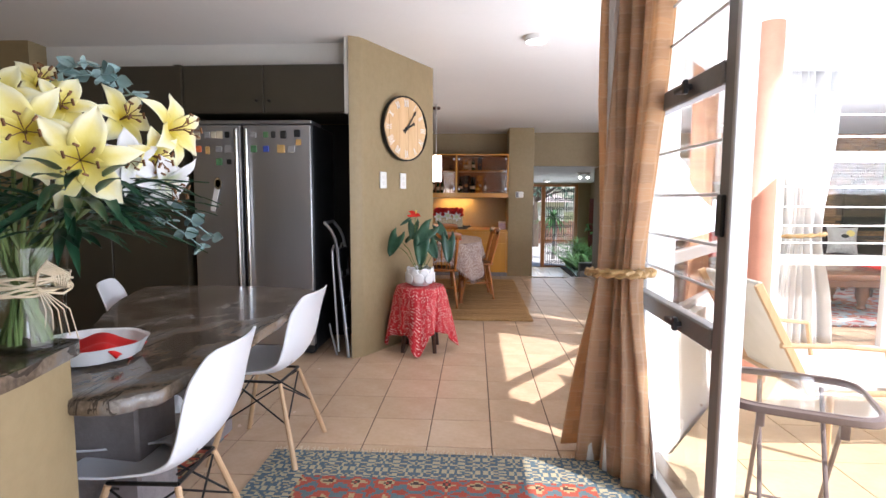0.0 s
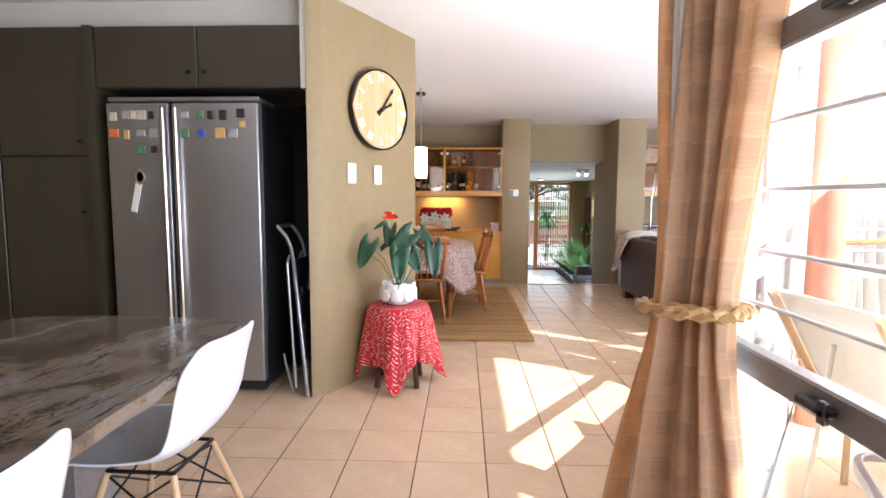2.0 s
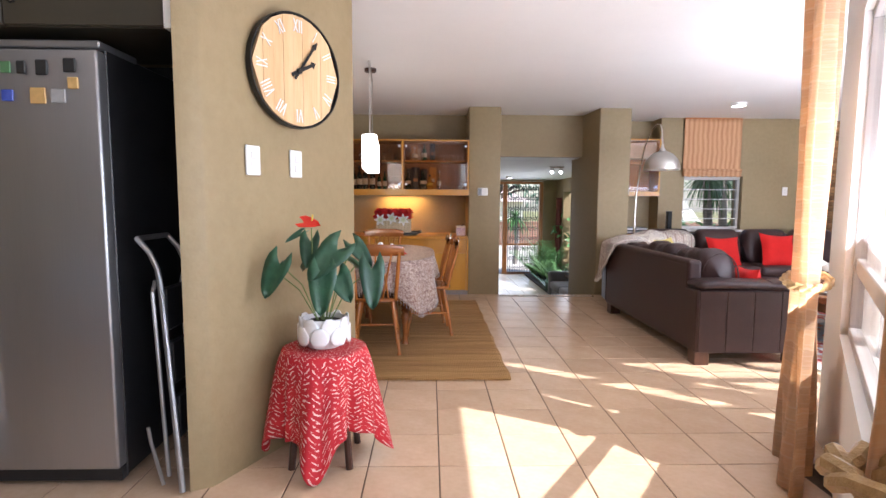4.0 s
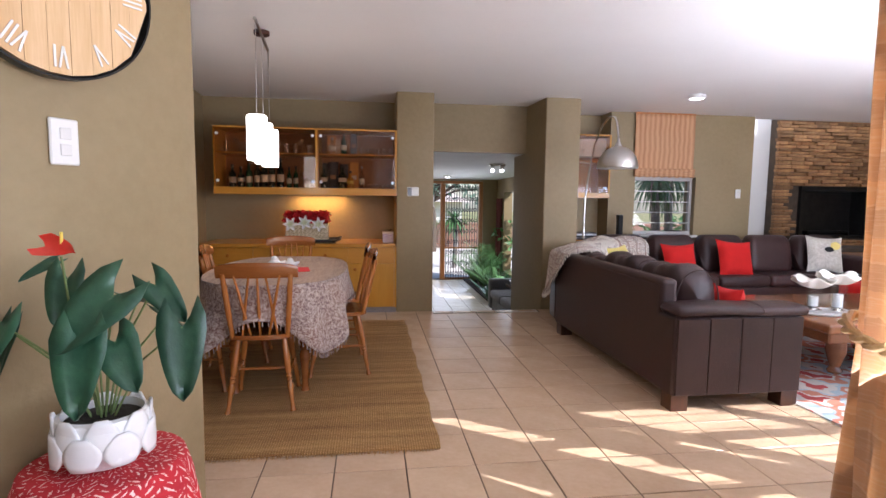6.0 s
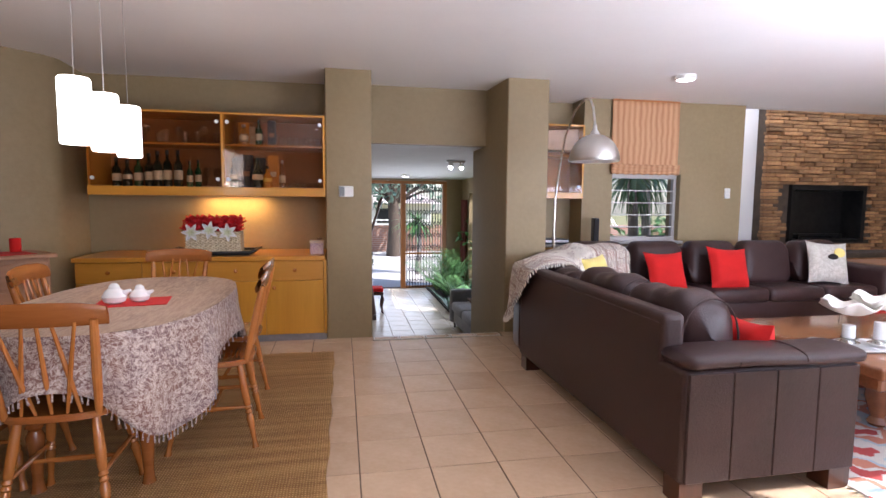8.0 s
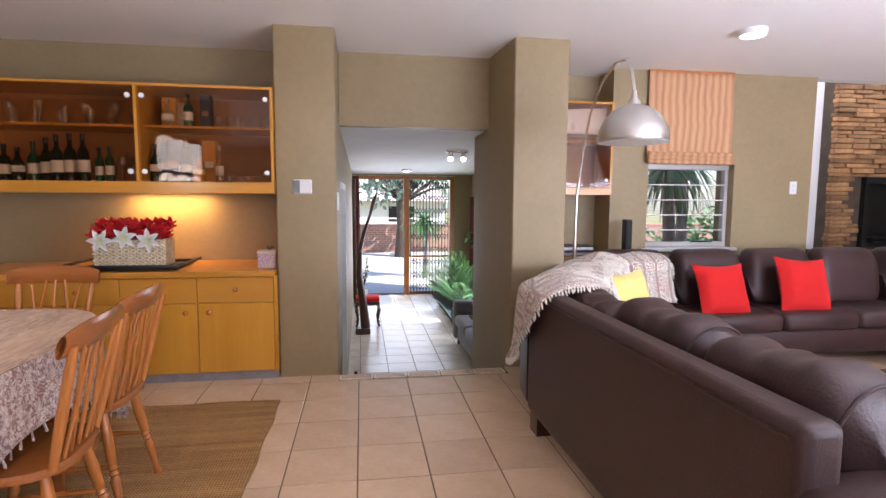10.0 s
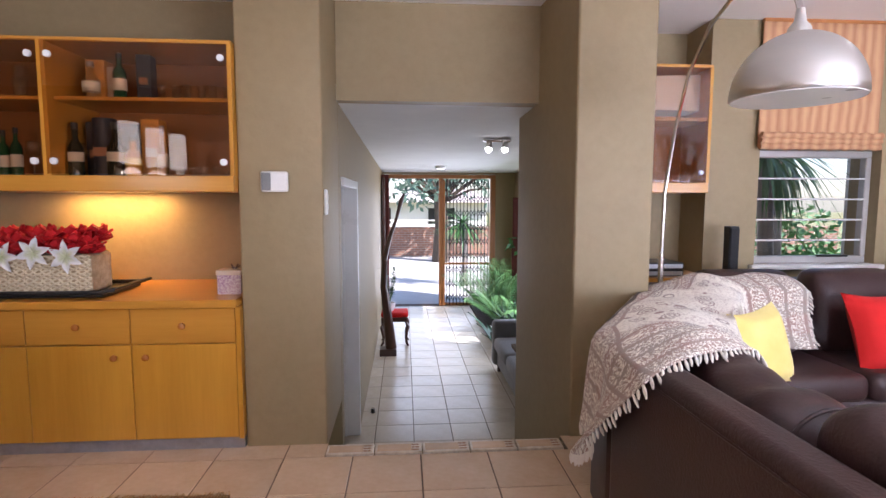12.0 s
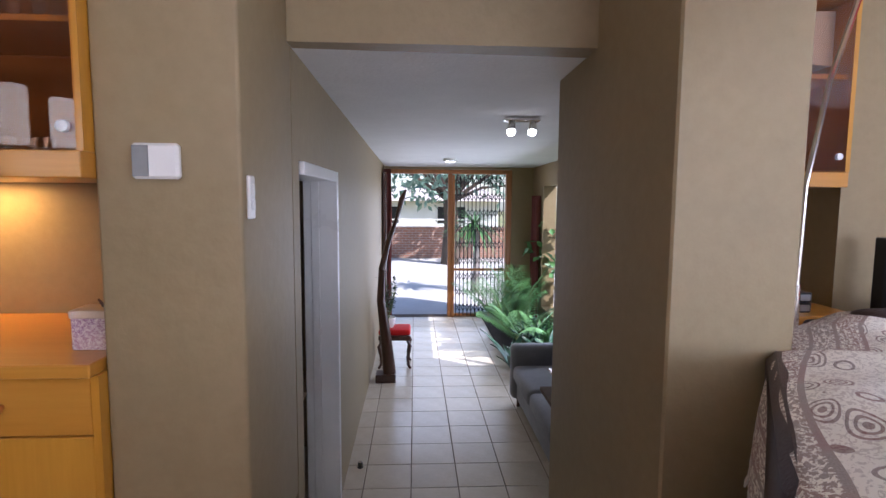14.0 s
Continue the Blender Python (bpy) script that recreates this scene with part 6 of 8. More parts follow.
_c = spindle_chair((-0.385, 6.30, 0.012), 3)
for _x, _y, _r in ((0.035, 6.88, 94), (-0.01, 7.38, 90), (-0.49, 7.88, 178), (-0.74, 7.22, -84), (-0.86, 6.66, -94)):
    copy_thing(_c, pose(_x, _y, 0.012, 0, 0, _r))


def knob_into(parent, x, z, y=0.0):
    part("knob", G().lathe([(0.008, 0), (0.007, 0.01), (0.017, 0.018), (0.016, 0.026), (0, 0.031)], 14, m=Matrix.Translation((x, y, z)) @ Matrix.Rotation(radians(90), 4, "X")), OAK, parent, "round wooden knob")


def sideboard():
    edges = [-1.50, -0.985, -0.47, 0.02, 0.525]
    for k in range(4):
        a, b = edges[k], edges[k + 1]
        u = thing("sideboard_unit", (a, 8.83, 0), "honey maple sideboard unit with a drawer above a door", "cabinet", "maple sideboard units")
        w = b - a
        part("carcass", B((0, 0.02, 0.06), (w, 0.66, 0.735)), MAPLE, u)
        d = part("drawer_front", B((0.002, 0, 0.555), (w - 0.002, 0.02, 0.73), 0.003), MAPLEX, u, "honey maple drawer front")
        knob_into(d, w / 2, 0.645)
        d = part("door", B((0.002, 0, 0.065), (w - 0.002, 0.02, 0.549), 0.003), MAPLE, u, "honey maple door")
        knob_into(d, w - 0.075 if k % 2 == 0 else 0.075, 0.49)
    s = thing("sideboard_worktop", (-1.51, 8.80, 0.735), "continuous honey maple sideboard top", "worktop")
    part("slab", B((0, 0, 0), (2.05, 0.695, 0.04), 0.004), MAPLEX, s)
    structure("baseboard", B((-1.5, 8.85, 0), (0.545, 9.4, 0.06)), STONE, "grey plinth beneath the sideboard", "plinth")
    structure("trim_sideboard", B((0.527, 8.825, 0.06), (0.549, 9.45, 0.735)), MAPLE, "maple end panel", "trim")


sideboard()
HX0, HX1, HY = -1.36, 0.548, 8.80


def hutch():
    h = thing("drinks_cabinet", (HX0, HY, 1.30), "maple wall cabinet with glass doors full of bottles and glasses", "cabinet")
    W = HX1 - HX0
    part("bottom_board", B((0, 0, 0), (W, 0.6, 0.075), 0.003), MAPLEX, h, "thick honey maple bottom board")
    part("top_board", B((0, 0.02, 0.69), (W, 0.6, 0.71), 0.003), MAPLEX, h)
    part("back_panel", B((0.02, 0.44, 0.075), (W - 0.02, 0.455, 0.69)), CABWOOD, h, "brown back panel")
    for x in (0.0, W - 0.02):
        part("side_panel", B((x, 0.02, 0.075), (x + 0.02, 0.6, 0.69)), MAPLE, h)
    part("divider", B((1.04, 0.012, 0.075), (1.075, 0.44, 0.69)), MAPLE, h)
    for a, b in ((0.02, 1.04), (1.075, W - 0.02)):
        part("shelf", B((a, 0.06, 0.43), (b, 0.44, 0.448), 0.002), MAPLEX, h)
        d = part("glass_door", B((a - 0.01, -0.002, 0.082), (b + 0.005, 0.004, 0.69)), SMOKED, h, "frameless glass door")
        d.visible_shadow = False
        if a > 1:
            d.matrix_basis = Matrix.Translation((a, 0, 0)) @ Matrix.Rotation(radians(1.2), 4, "Z") @ Matrix.Translation((-a, 0, 0))
        for x in (a + 0.025, b - 0.025):
            for z in (0.14, 0.625):
                part("hinge_cap", G().lathe([(0.017, 0), (0.016, 0.012), (0, 0.014)], 14, m=Matrix.Translation((x, -0.002, z)) @ Matrix.Rotation(radians(90), 4, "X")), CERAMIC, d, "white hinge cap")


hutch()
_rng = random.Random(21)


def bottle(x, y, z, kind, h=0.29, r=0.036):
    mat, lab, words = {"wine": (BOTTLE, LABELCREAM, "dark wine bottle with a cream label"), "green": (BOTTLEGREEN, LABELCREAM, "green wine bottle with a pale label"), "whisky": (AMBER, LABELYELLOW, "amber liquor bottle with a yellow label"), "clear": (GLASSWARE, LABELCREAM, "clear spirits bottle with a small label"), "black": (BOTTLE, LABELCREAM, "black liqueur bottle with a white label")}[kind]
    b = thing("bottle", (x, y, z), words + " on the cabinet shelf", "bottle", "bottles in the drinks cabinet")
    if kind in ("wine", "green"):
        prof = [(r, 0), (r, h * 0.6), (r * 0.8, h * 0.68), (r * 0.38, h * 0.75), (r * 0.36, h), (0, h)]
    else:
        prof = [(r, 0), (r * 1.05, h * 0.1), (r, h * 0.55), (r * 0.6, h * 0.66), (r * 0.4, h * 0.72), (r * 0.4, h), (0, h)]
    part("glass_body", G().lathe(prof, 16), mat, b)
    part("label", G().lathe([(r * 1.03, h * 0.2), (r * 1.03, h * 0.46)], 16), lab, b, "paper label")
    part("cap", G().lathe([(r * 0.45, h * 0.9), (r * 0.45, h * 1.03), (0, h * 1.03)], 12), BLACKPLASTIC if kind != "clear" else STEEL, b)


def drinking_glass(x, y, z, h=0.09, r=0.03, stem=False):
    b = thing("drinking_glass", (x, y, z), "stemmed clear glass on the cabinet shelf" if stem else "small clear tumbler on the cabinet shelf", "glass", "glasses in the drinks cabinet")
    if stem:
        prof = [(r, 0), (r * 0.9, 0.004), (0.004, 0.01), (0.004, h * 0.45), (r * 0.8, h * 0.6), (r * 1.05, h * 0.78), (r * 0.85, h)]
    else:
        prof = [(0, 0.002), (r * 0.8, 0), (r, h)]
    part("bowl", G().lathe(prof, 16), GLASSWARE, b)


def gift_box(x, y, z, w, h, mat, words, tube=False):
    b = thing("gift_tube" if tube else "gift_carton", (x, y, z), words, "bottle carton", "gift packs in the drinks cabinet")
    part("carton", G().lathe([(w / 2, 0), (w / 2, h), (0, h)], 18) if tube else B((-w / 2, -w / 2, 0), (w / 2, w / 2, h), 0.003), mat, b)
    part("print_bar", B((-w * 0.28, -w / 2 - 0.003, h * 0.35), (w * 0.28, -w / 2 + 0.004, h * 0.5)), TAN if mat is CARDDARK else LABELCREAM, b, "printed bar")


SZ, BZ = 1.30 + 0.449, 1.30 + 0.076
for _k, _kd in enumerate(["wine", "black", "green", "wine", "wine", "wine", "wine", "green", "green"]):
    bottle(-1.22 + 0.085 * _k + _rng.uniform(-0.01, 0.01), 9.0 + _rng.uniform(-0.03, 0.08), BZ, _kd, (0.24, 0.22, 0.26, 0.28, 0.30, 0.31, 0.31, 0.22, 0.23)[_k], 0.036 if _k < 7 else 0.026)
for _k in range(4):
    drinking_glass(-0.47 + 0.065 * _k, 8.98 + 0.06 * (_k % 2), BZ, 0.17, 0.032, True)
for _k in range(12):
    drinking_glass(-1.26 + 0.078 * _k, 8.95 + 0.1 * (_k % 2), SZ, (0.115, 0.15, 0.10)[_k % 3], 0.033, _k % 3 == 1)
bottle(-0.24, 8.93, BZ, "black", 0.25, 0.034)
gift_box(-0.145, 9.02, BZ, 0.11, 0.29, CARDDARK, "dark gift tube standing on the shelf", True)
gift_box(-0.225, 9.09, BZ, 0.07, 0.28, CARDDARK, "dark slim boxed bottle standing on the shelf")
bottle(-0.04, 8.92, BZ, "black", 0.25, 0.044)
gift_box(-0.03, 9.06, BZ, 0.085, 0.27, CARDDARK, "dark boxed bottle standing on the shelf")
bottle(0.045, 8.90, BZ, "whisky", 0.185, 0.036)
gift_box(0.085, 9.04, BZ, 0.09, 0.29, CARDORANGE, "tall orange whisky carton on the shelf")
bottle(0.170, 8.93, BZ, "clear", 0.24, 0.026)
for _k in range(5):
    drinking_glass(0.23 + 0.058 * _k, 8.98 + 0.03 * (_k % 2), BZ, 0.05, 0.024)
gift_box(-0.16, 9.03, SZ, 0.09, 0.20, CARDORANGE, "orange and white liquor carton on the upper shelf")
bottle(-0.15, 8.93, SZ, "clear", 0.17, 0.038)
gift_box(-0.09, 9.03, SZ, 0.05, 0.17, CARDCREAM, "pale patterned carton on the upper shelf")
bottle(-0.025, 8.95, SZ, "green", 0.215, 0.030)
gift_box(0.080, 9.0, SZ, 0.070, 0.225, CARDDARK, "dark clear-fronted gift box on the upper shelf")
for _k in range(6):
    drinking_glass(0.17 + 0.062 * _k, 8.95 + 0.02 * (_k % 2), SZ, 0.075, 0.02)

_o = thing("serving_tray", (-0.44, 9.06, 0.775), "black lacquered rectangular tray with handles on the sideboard", "tray")
part("tray_base", B((-0.32, -0.19, 0.005), (0.32, 0.19, 0.02), 0.004), BLACKPLASTIC, _o)
part("tray_rim", G().tube([(-0.32, -0.19, 0.03), (0.32, -0.19, 0.03), (0.37, -0.19, 0.045), (0.37, 0.19, 0.045), (0.32, 0.19, 0.03), (-0.32, 0.19, 0.03), (-0.37, 0.19, 0.045), (-0.37, -0.19, 0.045), (-0.32, -0.19, 0.03)], 0.011, 8), BLACKPLASTIC, _o)


def flower_basket():
    b = thing("flower_basket", (-0.43, 9.03, 0.796), "woven rush basket filled with red roses and white silk lilies", "flower arrangement")
    part("basket", B((-0.225, -0.10, 0), (0.225, 0.10, 0.19), 0.01), BASKET, b)
    _r = random.Random(4)
    for row in range(8):
        g = G()
        for s in (0, 1):
            g.tube([(x, -0.106 + 0.007 * math.sin(x * 75 + s * math.pi), 0.014 + row * 0.023 + 0.011 * math.sin(x * 75 + math.pi * (row % 2) + s * math.pi)) for x in [-0.23 + 0.46 * k / 60 for k in range(61)]], 0.0058, 5)
        part("plait", g, RAFFIA, b, "pale plaited rush strand")
    for k in range(15):
        x, y = -0.18 + 0.36 * (k % 5) / 4 + _r.uniform(-0.02, 0.02), -0.07 + 0.07 * (k // 5)
        g = G()
        for q in range(14):
            a, t = q * 2.4, 0.2 + 0.8 * q / 14
            leaf_into(g, (x, y, 0.19 + 0.03 * ((k * 7) % 3)), (math.cos(a) * t, math.sin(a) * t, 1.25 - t * 0.75), (math.cos(a), math.sin(a), 0.4), 0.095, 0.10, 0, -0.15, 4)
        part("rose", g, REDPETAL, b, "red silk rose", 60)
    for k, x in enumerate((-0.17, -0.02, 0.13)):
        g = G()
        for q in range(6):
            a = math.pi / 3 * q + 0.3 * k
            leaf_into(g, (x, -0.13, 0.205 - 0.02 * (k != 1)), (math.cos(a), -0.25, math.sin(a)), (0, -1, 0), 0.085, 0.042, 0, 0.25, 5)
        part("lily", g, PETALW, b, "white silk lily", 60)
    g = G()
    for k in range(16):
        x = -0.2 + 0.42 * _r.random()
        leaf_into(g, (x, _r.uniform(-0.05, 0.08), 0.19), (_r.uniform(-0.6, 0.6), _r.uniform(-0.3, 0.3), 1), (0, -1, 0.2), 0.06, 0.02, 0, 0.1, 4)
    part("pale_buds", g, PETALW, b, "small pale buds", 60)


flower_basket()
_o = thing("keepsake_box", (0.46, 9.0, 0.775), "small floral printed box with a pale lid on the sideboard", "box")
part("box_body", B((-0.06, -0.05, 0), (0.06, 0.05, 0.10), 0.003), FLORAL, _o)
part("lid", B((-0.064, -0.054, 0.10), (0.064, 0.054, 0.125), 0.003), CARDCREAM, _o, "pale lid")
part("bow", G().tube([(0.02, 0, 0.125), (0.03, 0.01, 0.15), (0.045, 0, 0.145), (0.02, 0, 0.127), (0.0, 0, 0.15), (0.01, 0.005, 0.125)], 0.004, 5), DARKWOOD, _o)

dr = thing("pine_dresser", (-1.98, 8.12, 0), "rustic pine dresser with drawers in the dining corner", "cabinet", "", 45)
part("carcass", B((-0.55, -0.2, 0.06), (0.55, 0.22, 0.83), 0.004), PINE, dr)
part("top_board", B((-0.59, -0.24, 0.83), (0.59, 0.23, 0.86), 0.006), PINE, dr)
for _k in range(3):
    _d = part("drawer_front", B((-0.53 + 0.36 * _k, -0.215, 0.62), (-0.19 + 0.36 * _k, -0.2, 0.80), 0.004), PINE, dr)
    knob_into(_d, -0.36 + 0.36 * _k, 0.71, -0.215)
    part("door", B((-0.53 + 0.36 * _k, -0.215, 0.10), (-0.19 + 0.36 * _k, -0.2, 0.60), 0.004), PINE, dr)
_o = thing("red_runner", (-1.98, 8.08, 0.861), "red cloth runner on the pine dresser", "runner", "", 45)
part("cloth", B((-0.45, -0.17, 0), (0.5, 0.14, 0.004)), RED, _o)
for _x, _y, _h, _m, _lab in ((-1.89, 8.28, 0.13, CERAMIC, "thick white pillar candle on the red runner"), (-1.81, 8.28, 0.05, CERAMIC, "short white candle on the red runner"), (-1.71, 8.44, 0.10, RED, "red pillar candle on the red runner")):
    _o = thing("candle", (_x, _y, 0.866), _lab, "candle", "candles on the dresser")
    part("wax", G().lathe([(0.034, 0), (0.036, 0.004), (0.036, _h), (0.03, _h + 0.003), (0, _h - 0.006)], 20), _m, _o)
    part("wick", G().rod((0, 0, _h - 0.006), (0.002, 0, _h + 0.012), 0.0015), BLACKMETAL, _o)
_o = thing("goblet", (-1.87, 8.46, 0.866), "dark metal goblet ornament on the dresser", "goblet")
part("cup", G().lathe([(0.035, 0), (0.03, 0.008), (0.007, 0.02), (0.007, 0.12), (0.03, 0.14), (0.052, 0.18), (0.05, 0.225), (0.045, 0.225), (0.045, 0.18), (0, 0.15)], 20), BLACKMETAL, _o)


def pendant():
    p = thing("pendant_lamp", (-0.51, 7.05, cz(7.05)), "three opal glass cylinders hanging from a ceiling bar, lit", "pendant lamp")
    part("ceiling_bar", G().rod((0.03, -0.38, -0.03), (-0.03, 0.38, -0.03), 0.011, n=10), BRUSHED, p)
    part("canopy", G().lathe([(0.055, 0), (0.055, -0.025), (0.05, -0.03), (0, -0.03)], 24), DARKWOOD, p, "dark round canopy")
    for x, y, z in ((0.03, -0.38, 1.515), (0.0, 0.0, 1.515), (-0.025, 0.38, 1.515)):
        CZ = cz(7.05)
        s = part("shade", G().lathe([(0.062, z - CZ), (0.066, z - CZ + 0.008), (0.066, z - CZ + 0.285), (0.06, z - CZ + 0.295), (0.0, z - CZ + 0.295)], 28), FROST, p, "lit opal glass shade")
        s.location = (x, y, 0)
        part("cable", G().rod((0, 0, z - CZ + 0.295), (0, -y * 0.04, -0.03), 0.0025, n=5), BRUSHED, s)


pendant()


def ceiling_light(x, y, z, label):
    c = thing("ceiling_light", (x, y, z), label, "ceiling light", "round ceiling lights")
    part("rim", G().lathe([(0.09, 0), (0.09, -0.035), (0.08, -0.042), (0.078, -0.035), (0.078, 0.0)], 28), WHITEPAINT, c)
    part("diffuser", G().lathe([(0.078, -0.03), (0.05, -0.045), (0, -0.05)], 28), BULB, c, "lit opal diffuser")


ceiling_light(3.80, 8.45, cz(8.45), "round white ceiling light, switched on")
ceiling_light(0.455, 4.25, cz(4.25), "small round white ceiling light in the kitchen")
ceiling_light(4.0, 6.3, cz(6.3), "round white ceiling light above the coffee table")
ceiling_light(1.94, 14.6, 1.79, "round white ceiling light in the hall")

# ---- living room ----


def soft_box(a, b, r=0.05):
    return G().box(a, b, r)


def side_sofa():
    s = thing("leather_sofa", (2.075, 5.87, 0), "dark brown leather sofa with its back to the walkway", "sofa", "dark leather corner suite", 0.7)
    back = part("back_panel", G().prism([(0.0, 0.16), (0.115, 0.16), (0.115, 2.0), (0.0, 2.0)], 0.085, 0.79), LEATHER, s, "tall leather covered back")
    rnd = back.modifiers.new("round", "BEVEL")
    rnd.width, rnd.segments = 0.03, 4
    part("back_seam", G().tube([(-0.001, 0.19, 0.745), (-0.001, 1.0, 0.748), (-0.001, 1.97, 0.745)], 0.004, 6), LEATHER, back)
    part("base", soft_box((0.115, 0.2, 0.10), (0.86, 2.0, 0.30), 0.03), LEATHER, s)
    for k in range(3):
        part("seat_cushion", soft_box((0.30, 0.24 + 0.585 * k, 0.30), (0.88, 0.82 + 0.585 * k, 0.44), 0.05), LEATHER, s)
    for k in range(3):
        c = G()
        y0 = 0.20 + 0.595 * k
        c.sheet(lambda u, v, y0=y0, k=k: (0.305 + 0.145 * math.copysign(abs(math.cos(2 * math.pi * u)) ** 0.62, math.cos(2 * math.pi * u)) * (1 - abs(2 * v - 1) ** 9 * 0.96) - 0.035 * math.sin(2 * math.pi * u) + 0.008 * math.sin(9 * v + 4 * u),
                                  y0 + 0.59 * v, 0.635 - 0.055 * (k == 2) + 0.215 * math.copysign(abs(math.sin(2 * math.pi * u)) ** 0.62, math.sin(2 * math.pi * u)) * (1 - abs(2 * v - 1) ** 9 * 0.93) + 0.014 * math.sin(v * 7 + k) + 0.006 * math.sin(23 * v + 9 * u)), 30, 30, closed=True)
        cu = part("back_cushion", c, LEATHER, s, "plump leather back cushion", 60)
        part("piping", G().tube([(0.305 + 0.15 * math.cos(a), y0 + 0.045, 0.635 - 0.055 * (k == 2) + 0.20 * math.sin(a)) for a in [math.pi * q / 16 for q in range(17)]], 0.005, 6), LEATHER, cu)
    arm = part("arm", G().prism([(0.0, 0.085), (0.80, 0.085), (0.86, 0.11), (0.86, 0.585), (0.0, 0.585)], 0.0, 0.22, m=Matrix(((1, 0, 0, 0), (0, 0, 1, 0), (0, 1, 0, 0), (0, 0, 0, 1)))), LEATHER, s, "broad leather arm")
    rnd = arm.modifiers.new("round", "BEVEL")
    rnd.width, rnd.segments = 0.022, 3
    for k in range(4):
        part("arm_panel", B((0.016 + 0.212 * k, -0.012, 0.10), (0.016 + 0.212 * k + 0.2105, 0.03, 0.572), 0.004), LEATHER, s, "stitched leather arm panel")
    def pad(u, v):
        e = max(0.0, 1 - max(0, 1 - v / 0.05) ** 2) ** 0.5 * max(0.0, 1 - max(0, (v - 0.95) / 0.05) ** 2) ** 0.5
        t = 2 * math.pi * u
        return (-0.005 + 0.92 * v, 0.105 + 0.13 * math.copysign(abs(math.cos(t)) ** 0.7, math.cos(t)) * (0.25 + 0.75 * e), 0.612 + 0.036 * math.copysign(abs(math.sin(t)) ** 0.7, math.sin(t)) * e + 0.006 * math.sin(v * 6))
    ap = part("arm_pad", G().sheet(pad, 26, 44, closed=True), LEATHER, s, "padded leather arm rest", 60)
    for k in range(2):
        part("seam", G().tube([(0.24 + 0.33 * k, 0.105 + 0.133 * math.cos(a), 0.614 + 0.038 * math.sin(a)) for a in [2 * math.pi * q / 20 for q in range(21)]], 0.003, 5), LEATHER, ap)
    for x, y in ((0.03, 0.03), (0.78, 0.03), (0.03, 1.85), (0.76, 1.85)):
        part("foot", G().prism([(x - 0.03, y - 0.03), (x + 0.08, y - 0.03), (x + 0.08, y + 0.08), (x - 0.03, y + 0.08)], 0.0, 0.10), DARKWOOD, s, "dark wooden block foot")


side_sofa()
cs = thing("corner_seat", (2.04, 7.88, 0), "dark brown leather corner seat under a paisley throw", "sofa", "dark leather corner suite")
part("corner_back", G().prism([(0.02, 0.01), (0.17, 0.01), (0.22, 0.12), (0.80, 1.10), (0.90, 1.20), (0.90, 1.34), (0.74, 1.32), (0.05, 0.25)], 0.09, 0.78), LEATHER, cs).modifiers.new("round", "BEVEL").width = 0.025
part("corner_base", G().prism([(0.17, 0.01), (0.95, 0.01), (0.90, 1.20), (0.80, 1.10), (0.22, 0.12)], 0.10, 0.42), LEATHER, cs)
part("foot", B((0.1, 0.05, 0), (0.2, 0.15, 0.10)), DARKWOOD, cs)


def back_sofa():
    s = thing("leather_sofa", (2.95, 8.50, 0), "long dark brown leather sofa below the window", "sofa", "dark leather corner suite")
    W = 3.3
    part("back_panel", soft_box((0, 0.58, 0.09), (W, 0.74, 0.80), 0.03), LEATHER, s)
    part("base", soft_box((0, 0.02, 0.10), (W, 0.6, 0.30), 0.03), LEATHER, s)
    for k in range(5):
        part("seat_cushion", soft_box((0.65 * k + 0.004, -0.02, 0.29), (0.65 * k + 0.646, 0.56, 0.43), 0.05), LEATHER, s)
        x0 = 0.65 * k
        c = G().sheet(lambda u, v, x0=x0: (x0 + 0.02 + 0.61 * v, 0.50 + 0.11 * math.copysign(abs(math.cos(2 * math.pi * u)) ** 0.6, math.cos(2 * math.pi * u)) * (1 - abs(2 * v - 1) ** 12 * 0.97) + 0.05 * math.sin(2 * math.pi * u),
                                          0.64 + 0.23 * math.copysign(abs(math.sin(2 * math.pi * u)) ** 0.6, math.sin(2 * math.pi * u)) * (1 - abs(2 * v - 1) ** 12 * 0.97)), 26, 24, closed=True)
        part("back_cushion", c, LEATHER, s, "plump leather back cushion", 60)
    part("arm", soft_box((W, -0.03, 0.09), (W + 0.22, 0.72, 0.62), 0.06), LEATHER, s)
    for x in (0.1, W - 0.05):
        for y in (0.05, 0.6):
            part("foot", B((x, y, 0), (x + 0.1, y + 0.1, 0.10)), DARKWOOD, s)


back_sofa()


def scatter_cushion(x, y, z, w, rz, tilt, mat, label, lean=0):
    c = thing("cushion", (x, y, z), label, "cushion", "scatter cushions")
    c.matrix_basis = pose(x, y, z, -tilt, lean, rz)
    part("cover", cushion_mesh(w, w, 0.15), mat, c, angle=60)
    return c


